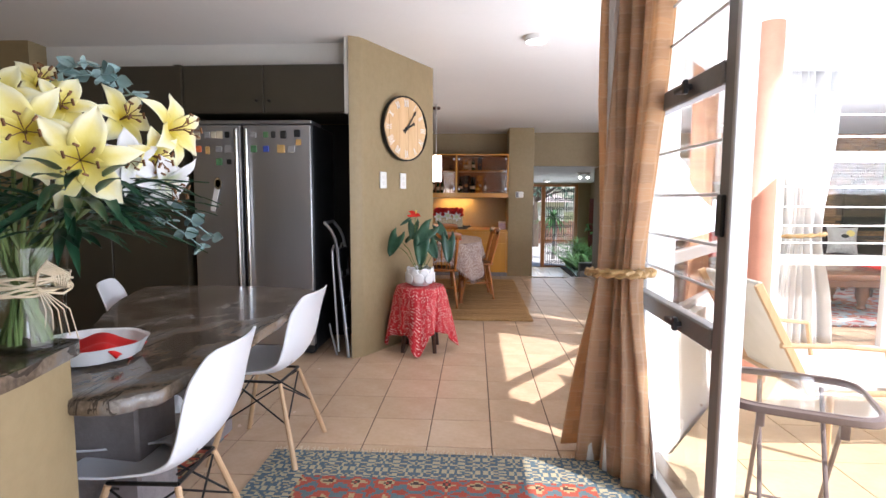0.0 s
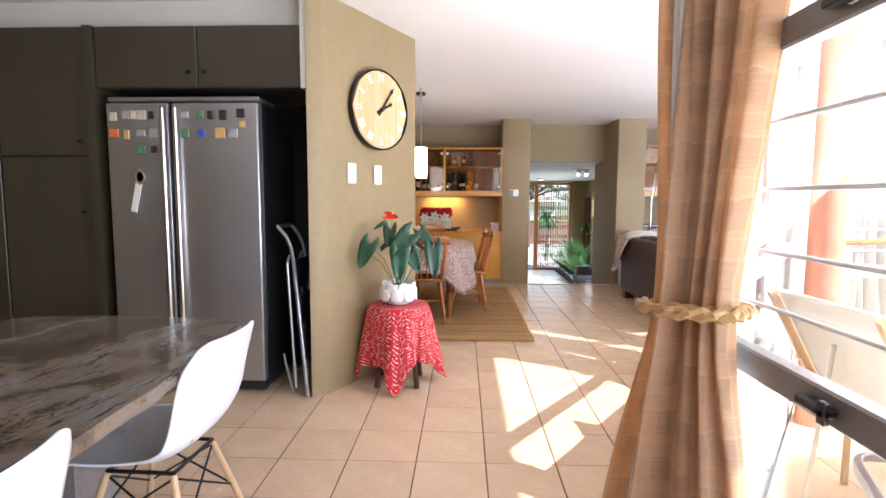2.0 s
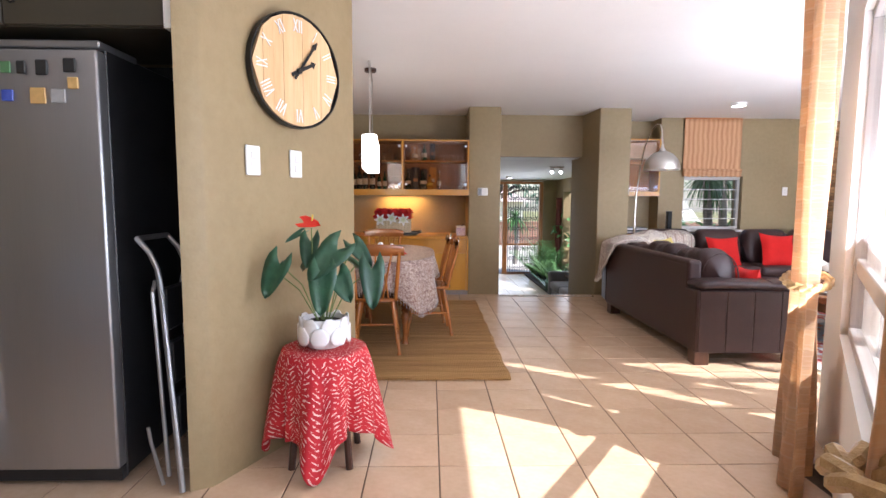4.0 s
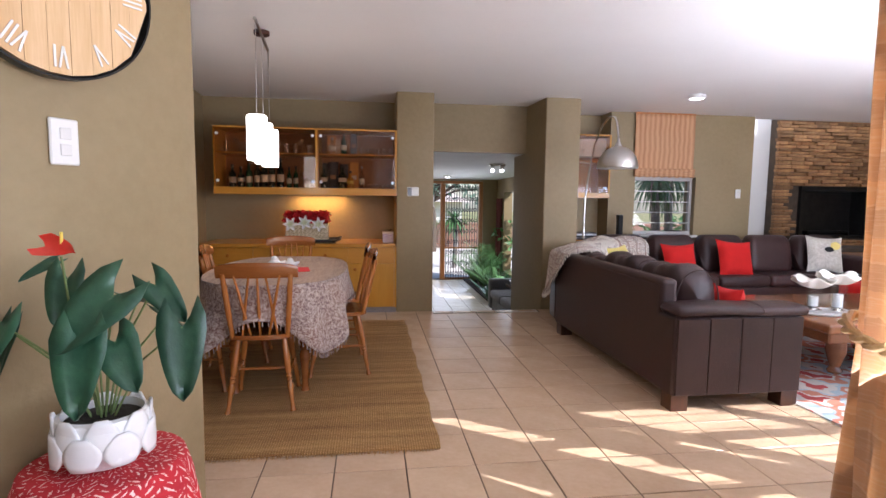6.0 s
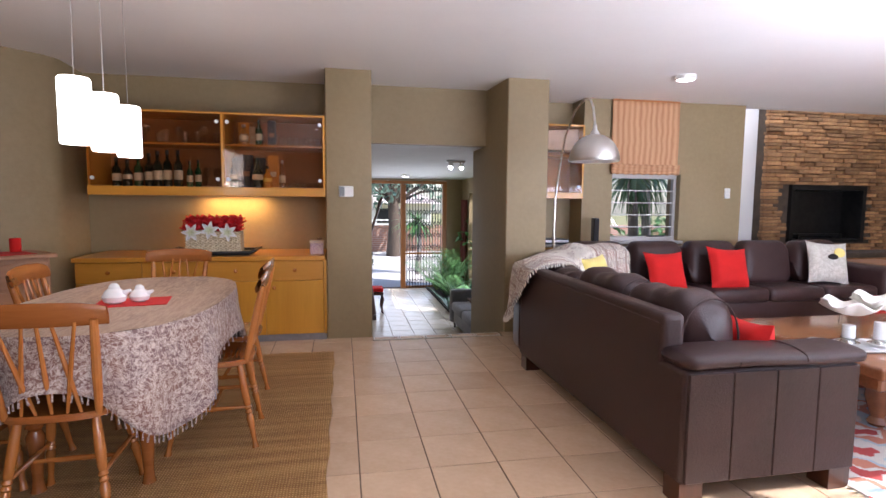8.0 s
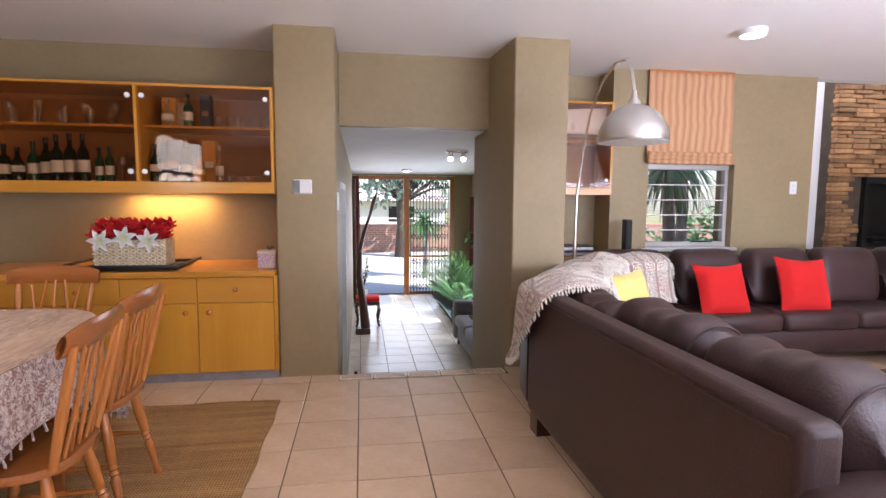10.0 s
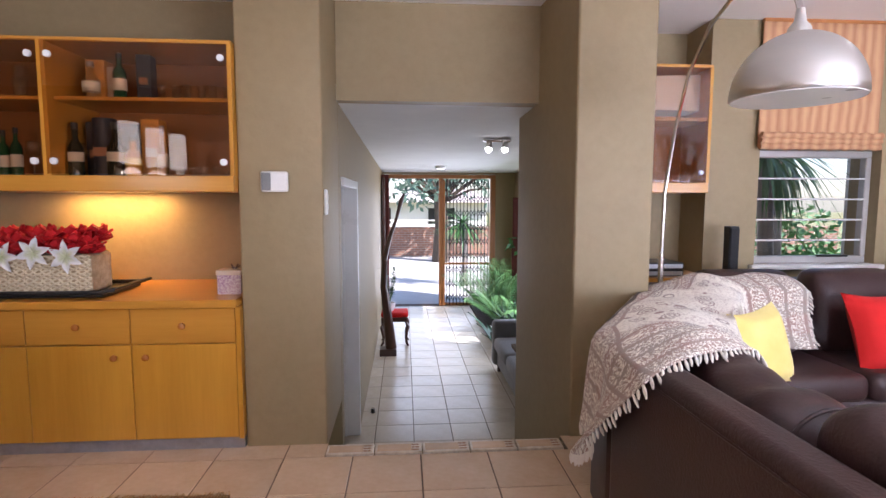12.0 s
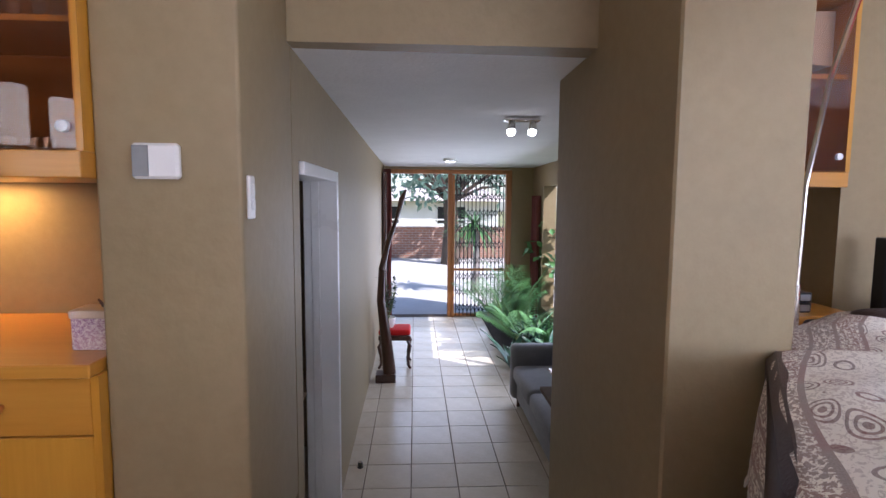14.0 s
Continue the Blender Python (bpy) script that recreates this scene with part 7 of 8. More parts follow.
scatter_cushion(3.85, 8.60, 0.385, 0.43, 0, 22, RED, "bright red velvet cushion on the leather sofa")
scatter_cushion(4.55, 8.62, 0.39, 0.46, 0, 20, RED, "bright red velvet cushion propped on the leather sofa", 4)
scatter_cushion(2.96, 8.33, 0.43, 0.37, 28, 15, YELLOW, "pale yellow cotton cushion leaning on the throw", -3)
scatter_cushion(2.60, 6.20, 0.40, 0.32, -90, 8, RED, "red velvet cushion tucked beside the sofa arm")
_b = scatter_cushion(5.75, 8.66, 0.43, 0.46, -8, 16, BIRDCLOTH, "cream cushion printed with a dark bird", 4)
part("bird_print", G().prism([superell(2 * math.pi * k / 20, 0.055, 0.03, 2) for k in range(20)], 0, 0.004, m=Matrix.Translation((0.0, -0.085, 0.28)) @ Matrix.Rotation(radians(90), 4, "X")), BLACKPLASTIC, _b, "dark printed bird shape")
part("sun_print", G().prism([superell(2 * math.pi * k / 20, 0.06, 0.05, 2) for k in range(20)], 0, 0.003, m=Matrix.Translation((0.08, -0.08, 0.33)) @ Matrix.Rotation(radians(90), 4, "X")), YELLOW, _b, "yellow printed patch")


def throw():
    t = thing("sofa_throw", (2.04, 7.88, 0), "cream and brown paisley throw with white fringe over the sofa", "throw blanket")
    path = [Vector(p) for p in ((0.0, -0.34, 0), (0.0, -0.10, 0), (0.03, 0.14, 0), (0.27, 0.52, 0), (0.50, 0.88, 0), (0.74, 1.20, 0), (1.0, 1.36, 0), (1.45, 1.37, 0))]

    def at(u):
        s = u * (len(path) - 1)
        i = min(int(s), len(path) - 2)
        k = s - i
        p = path[i].lerp(path[i + 1], k)
        d0 = (path[min(i + 1, len(path) - 1)] - path[max(i - 1, 0)]).normalized()
        d1 = (path[min(i + 2, len(path) - 1)] - path[i]).normalized()
        d = d0.lerp(d1, k).normalized()
        return p, Vector((d.y, -d.x, 0))

    def f(u, v):
        p, inn = at(u)
        near = max(0.0, 1 - u * 4.5)
        hang = (0.40 if u < 0.62 else 0.16) - 0.14 * u + 0.03 * math.sin(u * 17)
        top = 0.50
        wob = 0.010 * math.sin(u * 23 + v * 9) + 0.007 * math.sin(u * 41 - v * 13)
        s = v * (hang + top + 0.30)
        slant = Vector((0, 1, 0)) * near
        if s < hang:
            q = 1 - s / hang
            return tuple(p - inn * (0.022 + 0.045 * q * (0.7 + 0.3 * math.sin(u * 26)) + 0.6 * wob) + Vector((0, 0, 0.768 - hang * q)) + slant * (1.15 * hang * q))
        s -= hang
        if s < top:
            k = s / top
            return tuple(p + inn * (-0.022 + (top * 0.9) * k) + Vector((0, 0, 0.768 + (0.062 + 0.03 * math.sin(u * 9)) * math.sin(math.pi * min(1, 0.04 + 0.86 * k)) + 0.8 * wob * min(1, 4 * k))) + slant * 0.2 * k)
        s -= top
        return tuple(p + inn * (top * 0.9 - 0.015 + s * 0.25 + wob) + Vector((0, 0, 0.79 - s)) + slant * (0.2 + 0.2 * s))
    part("cloth", G().sheet(f, 110, 60), THROW, t, angle=80, solid=0.005)
    rg = random.Random(9)
    g = G()

    def tassel(q, away):
        e = q + away * rg.uniform(0.02, 0.034) + Vector((rg.uniform(-0.008, 0.008), rg.uniform(-0.008, 0.008), -0.012))
        g.tube([q, q.lerp(e, 0.4), q.lerp(e, 0.6), e], lambda k: 0.0035 + 0.003 * (0.3 < k < 0.7) - 0.001 * k, 5)
    for k in range(100):
        tassel(Vector(f(k / 100, 0.0)), Vector((0, 0, -1)))
    for k in range(52):
        tassel(Vector(f(0.0, k / 52)), Vector((0, -0.8, -0.5)))
    for k in range(40):
        tassel(Vector(f(1.0, k / 40)), Vector((0.8, 0, -0.5)))
    tagged(part("fringe", g, FRINGE, t, "white knotted fringe"), kind="stuff")


throw()


def arc_lamp():
    l = thing("arc_floor_lamp", (2.84, 9.02, 0), "brushed steel arc floor lamp with a dome shade", "floor lamp")
    part("foot", G().lathe([(0.14, 0), (0.14, 0.03), (0.12, 0.04), (0.03, 0.045), (0, 0.045)], 28, at=(0, 0.1, 0)), BRUSHED, l)
    end = Vector((-0.22, -1.18, 1.865))
    pts = [(0, 0.1, 0.04), (0, 0.10, 0.9), (0.0, 0.09, 1.3), (0.02, 0.04, 1.65), (0.03, -0.06, 1.93), (0.01, -0.28, 2.11), (-0.04, -0.58, 2.17), (-0.12, -0.88, 2.12), (-0.19, -1.08, 2.02), tuple(end)]
    part("stem", G().tube(pts, 0.0095, 8), CHROME, l)
    part("sleeve", G().rod((0, 0.1, 0.04), (0, 0.1, 0.95), 0.016, n=12), CHROME, l)
    prof = [(0.192 * math.sin(a), 0.205 * math.cos(a) * 1.0 - 0.237) for a in [radians(4 + 86 * k / 14) for k in range(15)]]
    inner = [(r * 0.985, z - 0.003) for r, z in prof[::-1]]
    sh = part("shade", G().lathe(prof + inner, 48), BRUSHED, l, "brushed steel dome shade", 50)
    sh.location = tuple(end + Vector((0, 0, -0.035)))
    part("shade_lining", G().lathe([(r * 0.975, z - 0.006) for r, z in prof], 40), WHITEPAINT, sh, "white lining", 50)
    part("shade_cap", G().lathe([(0.035, -0.04), (0.033, -0.02), (0.018, 0.0), (0.012, 0.04), (0, 0.04)], 20), BRUSHED, sh)


arc_lamp()


def niche_cabinet():
    c = thing("display_cabinet", (2.66, 9.50, 1.31), "wooden wall cabinet with a glass door in the niche", "cabinet")
    part("bottom_board", B((0, 0, 0), (0.67, 0.36, 0.065), 0.003), MAPLEX, c)
    part("top_board", B((0, 0, 0.79), (0.67, 0.36, 0.81), 0.003), MAPLEX, c)
    part("side_panel", B((0.65, 0, 0.065), (0.67, 0.36, 0.79)), MAPLE, c)
    part("back_panel", B((0, 0.33, 0.065), (0.65, 0.35, 0.79)), CABWOOD, c)
    part("shelf", B((0, 0.02, 0.46), (0.65, 0.33, 0.48)), MAPLEX, c)
    d = part("glass_door", B((0.0, -0.005, 0.07), (0.645, 0.0, 0.79)), SMOKED, c)
    d.visible_shadow = False
    part("hinge_cap", G().lathe([(0.016, 0), (0.014, 0.012), (0, 0.013)], 12, m=Matrix.Translation((0.61, -0.005, 0.13)) @ Matrix.Rotation(radians(90), 4, "X")), CERAMIC, d, "white hinge cap")
    u = thing("niche_counter", (2.65, 9.36, 0), "maple counter in the niche behind the lamp", "counter")
    part("counter_top", B((0, 0, 0.735), (0.68, 0.49, 0.775), 0.004), MAPLEX, u)
    part("counter_body", B((0.02, 0.03, 0), (0.66, 0.49, 0.735)), MAPLE, u)
    for k in range(2):
        b = thing("stacked_case", (2.95, 9.55, 0.775 + 0.045 * k), "flat dark electronics case on the niche counter", "electronics", "stacked cases")
        part("case", B((-0.2, -0.12, 0), (0.2, 0.14, 0.042), 0.004), BLACKPLASTIC, b)
        part("faceplate", B((-0.19, -0.124, 0.008), (0.19, -0.12, 0.034)), STEEL, b)
    for k in range(3):
        drinking_glass(2.75 + 0.12 * k, 9.62, 1.31 + 0.481, 0.15, 0.034, True)


niche_cabinet()
_o = thing("loudspeaker", (3.43, 9.40, 0), "slim black loudspeaker on a stand beside the window", "loudspeaker")
part("cabinet", B((-0.033, -0.045, 0.70), (0.033, 0.02, 1.10), 0.006), BLACKPLASTIC, _o)
part("grille", B((-0.029, -0.053, 0.71), (0.029, -0.045, 1.09), 0.004), SPEAKER, _o)
part("stand", G().rod((0, 0.0, 0.02), (0, 0.0, 0.70), 0.018), BLACKMETAL, _o)
part("stand_base", G().lathe([(0.11, 0), (0.11, 0.015), (0.02, 0.025), (0, 0.025)], 24, at=(0, 0.02, 0)), BLACKMETAL, _o)

rug2 = thing("living_rug", (4.38, 6.85, 0), "red, pale blue and cream patterned rug under the coffee table", "rug")
part("weave", B((-1.45, -1.3, 0.002), (1.45, 1.3, 0.014)), LIVRUG, rug2)
tagged(part("fringe", fringe(G(), (-1.45, -1.3, 0.008), (-1.45, 1.3, 0.008), (-1, 0, 0), 160, _rng, 0.05), RAFFIA, rug2), kind="stuff")


def coffee_table():
    c = thing("coffee_table", (3.35, 6.10, 0.014), "polished teak coffee table with heavy rounded legs", "coffee table")
    part("table_top", B((0, 0, 0.37), (1.5, 1.15, 0.44), 0.02), TEAK, c)
    part("apron", B((0.06, 0.06, 0.29), (1.44, 1.09, 0.37), 0.01), TEAK, c)
    for x in (0.36, 1.14):
        for y in (0.30, 0.85):
            part("leg", G().rod((x, y, 0), (x, y, 0.33), 0.07, profile=[(0.6, 0), (0.75, 0.05), (0.5, 0.15), (1.0, 0.5), (0.9, 0.8), (1, 1)], n=16), TEAK, c)


coffee_table()


def hurricane(x, y, s):
    h = thing("hurricane_candle", (x, y, 0.47), "glass hurricane lamp with white candle and shell on top", "candle holder", "hurricanes on the coffee table")
    part("base", G().lathe([(0.055, 0), (0.06, 0.01), (0.03, 0.022), (0.05, 0.035), (0, 0.035)], 24), CHROME, h)
    part("chimney", G().lathe([(0.05, 0.035), (0.055, 0.05), (0.055, 0.19 * s), (0.052, 0.19 * s), (0.052, 0.05), (0.048, 0.036)], 24), DRINKGLASS, h)
    part("candle", G().lathe([(0.033, 0.036), (0.033, 0.12 * s), (0, 0.12 * s)], 18), CERAMIC, h, "white candle")
    part("shell", G().sheet(lambda u, v: ((0.03 + 0.12 * v) * math.cos(2 * math.pi * u) * (1 + 0.06 * math.sin(2 * math.pi * u * 12) * v), (0.03 + 0.12 * v) * math.sin(2 * math.pi * u), 0.19 * s + 0.07 * v ** 1.5 + 0.02 * v * math.sin(2 * math.pi * u * 5)), 72, 8, closed=True), CANVAS, h, "ribbed cream shell", 70, solid=0.004)


_o = thing("oval_tray", (3.65, 6.46, 0.455), "pale oval serving dish on the coffee table", "tray")
part("dish", G().lathe([(0.14, 0), (0.17, 0.004), (0.18, 0.014), (0.165, 0.01), (0, 0.007)], 36, m=Matrix.Diagonal((1.3, 0.8, 1, 1))), CERAMIC, _o)
hurricane(3.73, 6.44, 1.1)
hurricane(3.58, 6.50, 0.9)
_o = thing("coaster_pot", (3.45, 6.58, 0.455), "small round white lidded pot on the coffee table", "pot")
part("pot", G().lathe([(0.04, 0), (0.045, 0.006), (0.045, 0.022), (0.035, 0.028), (0, 0.028)], 24), CERAMIC, _o)
ot = thing("red_ottoman", (5.1, 7.15, 0.014), "red velvet ottoman bench by the coffee table", "ottoman")
part("seat_pad", soft_box((0, 0, 0.22), (1.5, 0.7, 0.46), 0.06), RED, ot)
for _x in (0.08, 1.4):
    for _y in (0.08, 0.6):
        part("foot", G().rod((_x, _y, 0), (_x, _y, 0.23), 0.025, 0.035), DARKWOOD, ot)
_o = thing("side_table", (6.75, 9.0, 0), "small brown wooden side table near the fireplace", "side table")
part("table_top", B((-0.3, -0.25, 0.56), (0.3, 0.25, 0.62), 0.006), TAN, _o)
part("table_body", B((-0.28, -0.23, 0.0), (0.28, 0.23, 0.56), 0.006), TAN, _o)

# ---- hall ----


def hall_sofa():
    s = thing("grey_sofa", (2.40, 10.62, HF), "small grey upholstered sofa in the hall", "sofa")
    part("base", soft_box((0.05, 0, 0.08), (0.85, 1.75, 0.30), 0.03), GREYCLOTH, s)
    for k in range(2):
        part("seat_cushion", soft_box((0.0, 0.16 + 0.72 * k, 0.29), (0.62, 0.87 + 0.72 * k, 0.44), 0.05), GREYCLOTH, s)
        part("back_cushion", soft_box((0.58, 0.16 + 0.72 * k, 0.40), (0.80, 0.87 + 0.72 * k, 0.82), 0.07), GREYCLOTH, s)
    for y in (0.0, 1.60):
        part("arm", soft_box((0.0, y, 0.08), (0.85, y + 0.16, 0.62), 0.05), GREYCLOTH, s)
    for x in (0.08, 0.75):
        for y in (0.06, 1.65):
            part("foot", G().rod((x, y, 0), (x, y, 0.09), 0.02), DARKWOOD, s)


hall_sofa()
_o = thing("carved_sculpture", (1.12, 13.05, HF), "tall dark carved wooden antelope horn sculpture on a plinth", "sculpture")
part("plinth", B((-0.09, -0.09, 0), (0.13, 0.09, 0.09), 0.006), DARKWOOD, _o)
part("carving", G().tube([(0.06, 0, 0.09), (0.02, 0, 0.5), (-0.03, 0, 0.9), (-0.02, 0, 1.25), (0.05, 0, 1.55), (0.14, 0, 1.8), (0.2, 0, 2.02), (0.24, 0, 2.12)], lambda k: 0.062 * (1 - k) ** 1.7 + 0.013 + (0.018 if 0.83 < k < 0.9 else 0), 12), DARKWOOD, _o)
sb = thing("footstool", (1.22, 13.62, HF), "dark carved footstool with a red padded seat", "stool")
part("seat_pad", soft_box((-0.19, -0.17, 0.40), (0.19, 0.17, 0.47), 0.03), RED, sb)
part("apron", B((-0.19, -0.17, 0.34), (0.19, 0.17, 0.40), 0.01), DARKWOOD, sb)
for _sx in (1, -1):
    for _sy in (1, -1):
        part("leg", G().tube([(_sx * 0.15, _sy * 0.13, 0.36), (_sx * 0.185, _sy * 0.16, 0.27), (_sx * 0.155, _sy * 0.135, 0.12), (_sx * 0.165, _sy * 0.145, 0.04), (_sx * 0.19, _sy * 0.16, 0.0)], lambda k: 0.026 * (1 - 0.45 * k), 8), DARKWOOD, sb, "curved cabriole leg")
pp = thing("potted_shrub", (1.14, 13.62, HF + 0.47), "small leafy shrub in a pale bowl on the footstool", "potted plant")
part("pot", G().lathe([(0.06, 0), (0.085, 0.05), (0.09, 0.12), (0.082, 0.12), (0.075, 0.1), (0, 0.095)], 24), CERAMIC, pp)
_rng = random.Random(14)
_g, _gs = G(), G()
for _k in range(9):
    _a, _h = _rng.uniform(0, 6.28), _rng.uniform(0.3, 0.52)
    _tip = Vector((0.1 * math.cos(_a), 0.1 * math.sin(_a), 0.1 + _h))
    _gs.tube([(0, 0, 0.09), tuple(_tip * 0.5), tuple(_tip)], 0.003, 5)
    for _q in range(16):
        _p = Vector((0, 0, 0.1)).lerp(_tip, _rng.uniform(0.25, 1))
        leaf_into(_g, _p, (_rng.uniform(-1, 1), _rng.uniform(-1, 1), _rng.uniform(0, 0.8)), (0, 0, 1), 0.06, 0.03, 0, 0.2, 3)
tagged(part("foliage", _g, LEAF, pp, angle=60), kind="stuff")
tagged(part("stem_tangle", _gs, STEM, pp), kind="stuff")


def frond(g, gs, base, a, length, rise, droop, rng, leaflet=0.22, n=20):
    pts = [Vector(base) + Vector((math.cos(a) * length * k / 10, math.sin(a) * length * k / 10, rise * (k / 10) - droop * (k / 10) ** 2.2)) for k in range(11)]
    gs.tube(pts, lambda k: 0.007 * (1 - 0.7 * k), 5)
    for k in range(n):
        t = 0.2 + 0.8 * k / n
        i = min(int(t * 10), 9)
        p = pts[i].lerp(pts[i + 1], t * 10 - i)
        d = (pts[i + 1] - pts[i]).normalized()
        for s in (1, -1):
            side = d.cross(Vector((0, 0, 1))).normalized() * s
            leaf_into(g, p, side * 0.9 + d * 0.7 - Vector((0, 0, 0.25)), (0, 0, 1), leaflet * (1.1 - 0.6 * abs(t - 0.5) * 2) * rng.uniform(0.85, 1.1), 0.026, 0, 0.25, 3)


def planter():
    b = thing("indoor_planting_bed", (2.60, 13.0, HF), "indoor bed of palms and broad leaved plants along the hall window", "planting bed")
    part("soil_bed", B((0, 0, 0.0), (0.83, 3.1, 0.04), 0.006), SOIL, b)
    rg = random.Random(31)
    for k in range(26):
        g = G()
        x, y = rg.uniform(0.0, 0.7), rg.uniform(0.1, 3.0)
        for q in range(9):
            a = rg.uniform(0, 6.28)
            leaf_into(g, (x, y, 0.03), (math.cos(a) * 0.55, math.sin(a) * 0.55, 1), (-math.cos(a), -math.sin(a), 0.5), rg.uniform(0.28, 0.55), rg.uniform(0.06, 0.11), 0, 0.3, 6)
        part("broad_leaf_clump", g, LEAF2 if k % 2 else LEAF, b, angle=60)
    for (x, y, h) in ((0.30, 1.1, 0.95), (0.28, 1.9, 1.15), (0.5, 2.6, 1.3), (0.15, 2.5, 1.0)):
        g, gs = G(), G()
        for q in range(11):
            a = rg.uniform(0, 6.28)
            frond(g, gs, (x, y, 0.05), a, rg.uniform(0.45, 0.7), h * rg.uniform(0.8, 1.15), 0.35, rg)
        part("palm_fronds", g, LEAF2, b, "arching feathery palm fronds", 60)
        part("palm_stalk", gs, STEM, b)


planter()
_o = thing("spot_bar", (2.22, 11.1, 1.828), "chrome ceiling bar with two lit spotlights", "ceiling light")
part("bar", B((-0.13, -0.03, -0.03), (0.13, 0.03, 0.0), 0.008), CHROME, _o)
for _x in (-0.07, 0.08):
    _h = part("spot_head", G().rod((_x, 0, -0.03), (_x - 0.01, -0.03, -0.10), 0.024, 0.034, 16), CHROME, _o)
    part("bulb", G().lathe([(0.03, 0), (0.028, -0.02), (0.015, -0.032), (0, -0.036)], 16, at=(_x - 0.012, -0.034, -0.10)), BULB, _h, "lit bulb")
curtain("curtain", ((1.02, 15.6), (1.03, 15.95)), "dark red curtain drawn beside the entrance", 0.3, HF + 0.02, 1.7, 12, False, 5, stuff_mat("dark_red_curtain", (0.10, 0.02, 0.015), (0.16, 0.035, 0.025), 9, 0.8, bump=0.2))
curtain("curtain", ((3.40, 15.55), (3.42, 16.0)), "dark red curtain gathered at the hall window", 0.5, HF + 0.02, 1.3, 13, False, 5, bpy.data.materials["dark_red_curtain"])

_o = thing("door_stop", (1.05, 11.14, HF), "small dark rubber door stop on the hall floor", "door stop")
part("stop_body", G().lathe([(0.022, 0), (0.024, 0.004), (0.017, 0.012), (0.02, 0.035), (0.012, 0.042), (0, 0.042)], 14), BLACKPLASTIC, _o)
part("stop_cap", G().lathe([(0.012, 0.042), (0.012, 0.047), (0, 0.048)], 12), CHROME, _o, "bright metal cap")

# ---- outside ----


def crown(g, c, r, n, rng, size=0.16):
    for k in range(n):
        a, b = rng.uniform(0, 6.28), math.acos(rng.uniform(-1, 1))
        q = r * rng.uniform(0.55, 1.0)
        p = (c[0] + q * math.cos(a) * math.sin(b), c[1] + q * math.sin(a) * math.sin(b), c[2] + 0.7 * q * math.cos(b))
        leaf_into(g, p, (rng.uniform(-1, 1), rng.uniform(-1, 1), rng.uniform(-0.8, 0.4)), (rng.uniform(-1, 1), rng.uniform(-1, 1), 1), size * rng.uniform(0.7, 1.4), size * 0.6, 0, 0.2, 2)


def tree(at, h, r, seed, label, clumps=26, n=110, size=0.2):
    t = thing("tree", at, label, "tree")
    rg = random.Random(seed)
    part("trunk", G().tube([(0, 0, 0), (0.05, 0, h * 0.25), (-0.05, 0.05, h * 0.5), (0.1, 0, h * 0.8)], lambda k: 0.32 * (1 - 0.6 * k) * h / 5, 12), BARK, t)
    gl = G()
    for k in range(clumps):
        a, e = rg.uniform(0, 6.28), rg.uniform(0.15, 1.0)
        c = (r * e * math.cos(a), r * e * math.sin(a), h * rg.uniform(0.5, 1.05))
        part("limb", G().tube([(0, 0, h * 0.42), (c[0] * 0.5, c[1] * 0.5, (h * 0.5 + c[2]) / 2), c], lambda q: 0.07 * (1 - 0.7 * q), 6), BARK, t)
        crown(gl, c, r * 0.3, n, rg, size)
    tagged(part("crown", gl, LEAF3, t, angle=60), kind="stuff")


tree((2.55, 23.6, -0.8), 4.6, 3.4, 3, "large dark leaved tree standing by the garden wall", 22, 90, 0.24)
tree((-2.2, 27.5, -0.8), 5.0, 3.2, 7, "leafy tree behind the garden wall", 20, 90, 0.26)
tree((7.5, 27.0, -0.8), 6.0, 3.6, 17, "leafy tree beyond the drive", 20, 90, 0.28)
hs = thing("house", (-6, 36, -0.8), "pale house with a faded tiled roof behind the garden wall", "house")
part("wall", B((0, 0, 0), (12, 5, 1.9)), WHITE, hs)
part("roof", G().put([(-0.5, -0.6, 1.9), (12.5, -0.6, 1.9), (12.5, 5.6, 1.9), (-0.5, 5.6, 1.9), (0.8, 2.5, 2.7), (11.2, 2.5, 2.7)], [(0, 1, 5, 4), (2, 3, 4, 5), (1, 2, 5), (3, 0, 4), (0, 3, 2, 1)]), PALEROOF, hs, "pale tiled roof", 0)
for _k in range(3):
    _w = part("window", B((1.5 + 3.6 * _k, -0.03, 0.7), (3.0 + 3.6 * _k, 0.05, 1.6)), DARK, hs)
    part("window_frame", G().box((1.45 + 3.6 * _k, -0.06, 0.85), (3.05 + 3.6 * _k, -0.03, 0.92)).box((1.45 + 3.6 * _k, -0.06, 1.58), (3.05 + 3.6 * _k, -0.03, 1.65)), WHITEPAINT, _w)


def yucca(at, h, seed, label, droop=0.35):
    y = thing("yucca", at, label, "yucca plant")
    rg = random.Random(seed)
    part("trunk", G().tube([(0, 0, 0), (0.05, 0, h * 0.5), (0, 0.03, h)], 0.075, 10), PALEBARK, y)
    g = G()
    for k in range(95):
        a, e = rg.uniform(0, 6.28), rg.uniform(-0.6, 1.1)
        leaf_into(g, (0, 0.03, h), (math.cos(a) * math.cos(e), math.sin(a) * math.cos(e), math.sin(e)), (math.cos(a) * -0.3, math.sin(a) * -0.3, 1), rg.uniform(0.5, 0.75), 0.045, 0, droop, 6)
    part("leaf_rosette", g, LEAF2, y, "spiky green leaf rosette", 60)


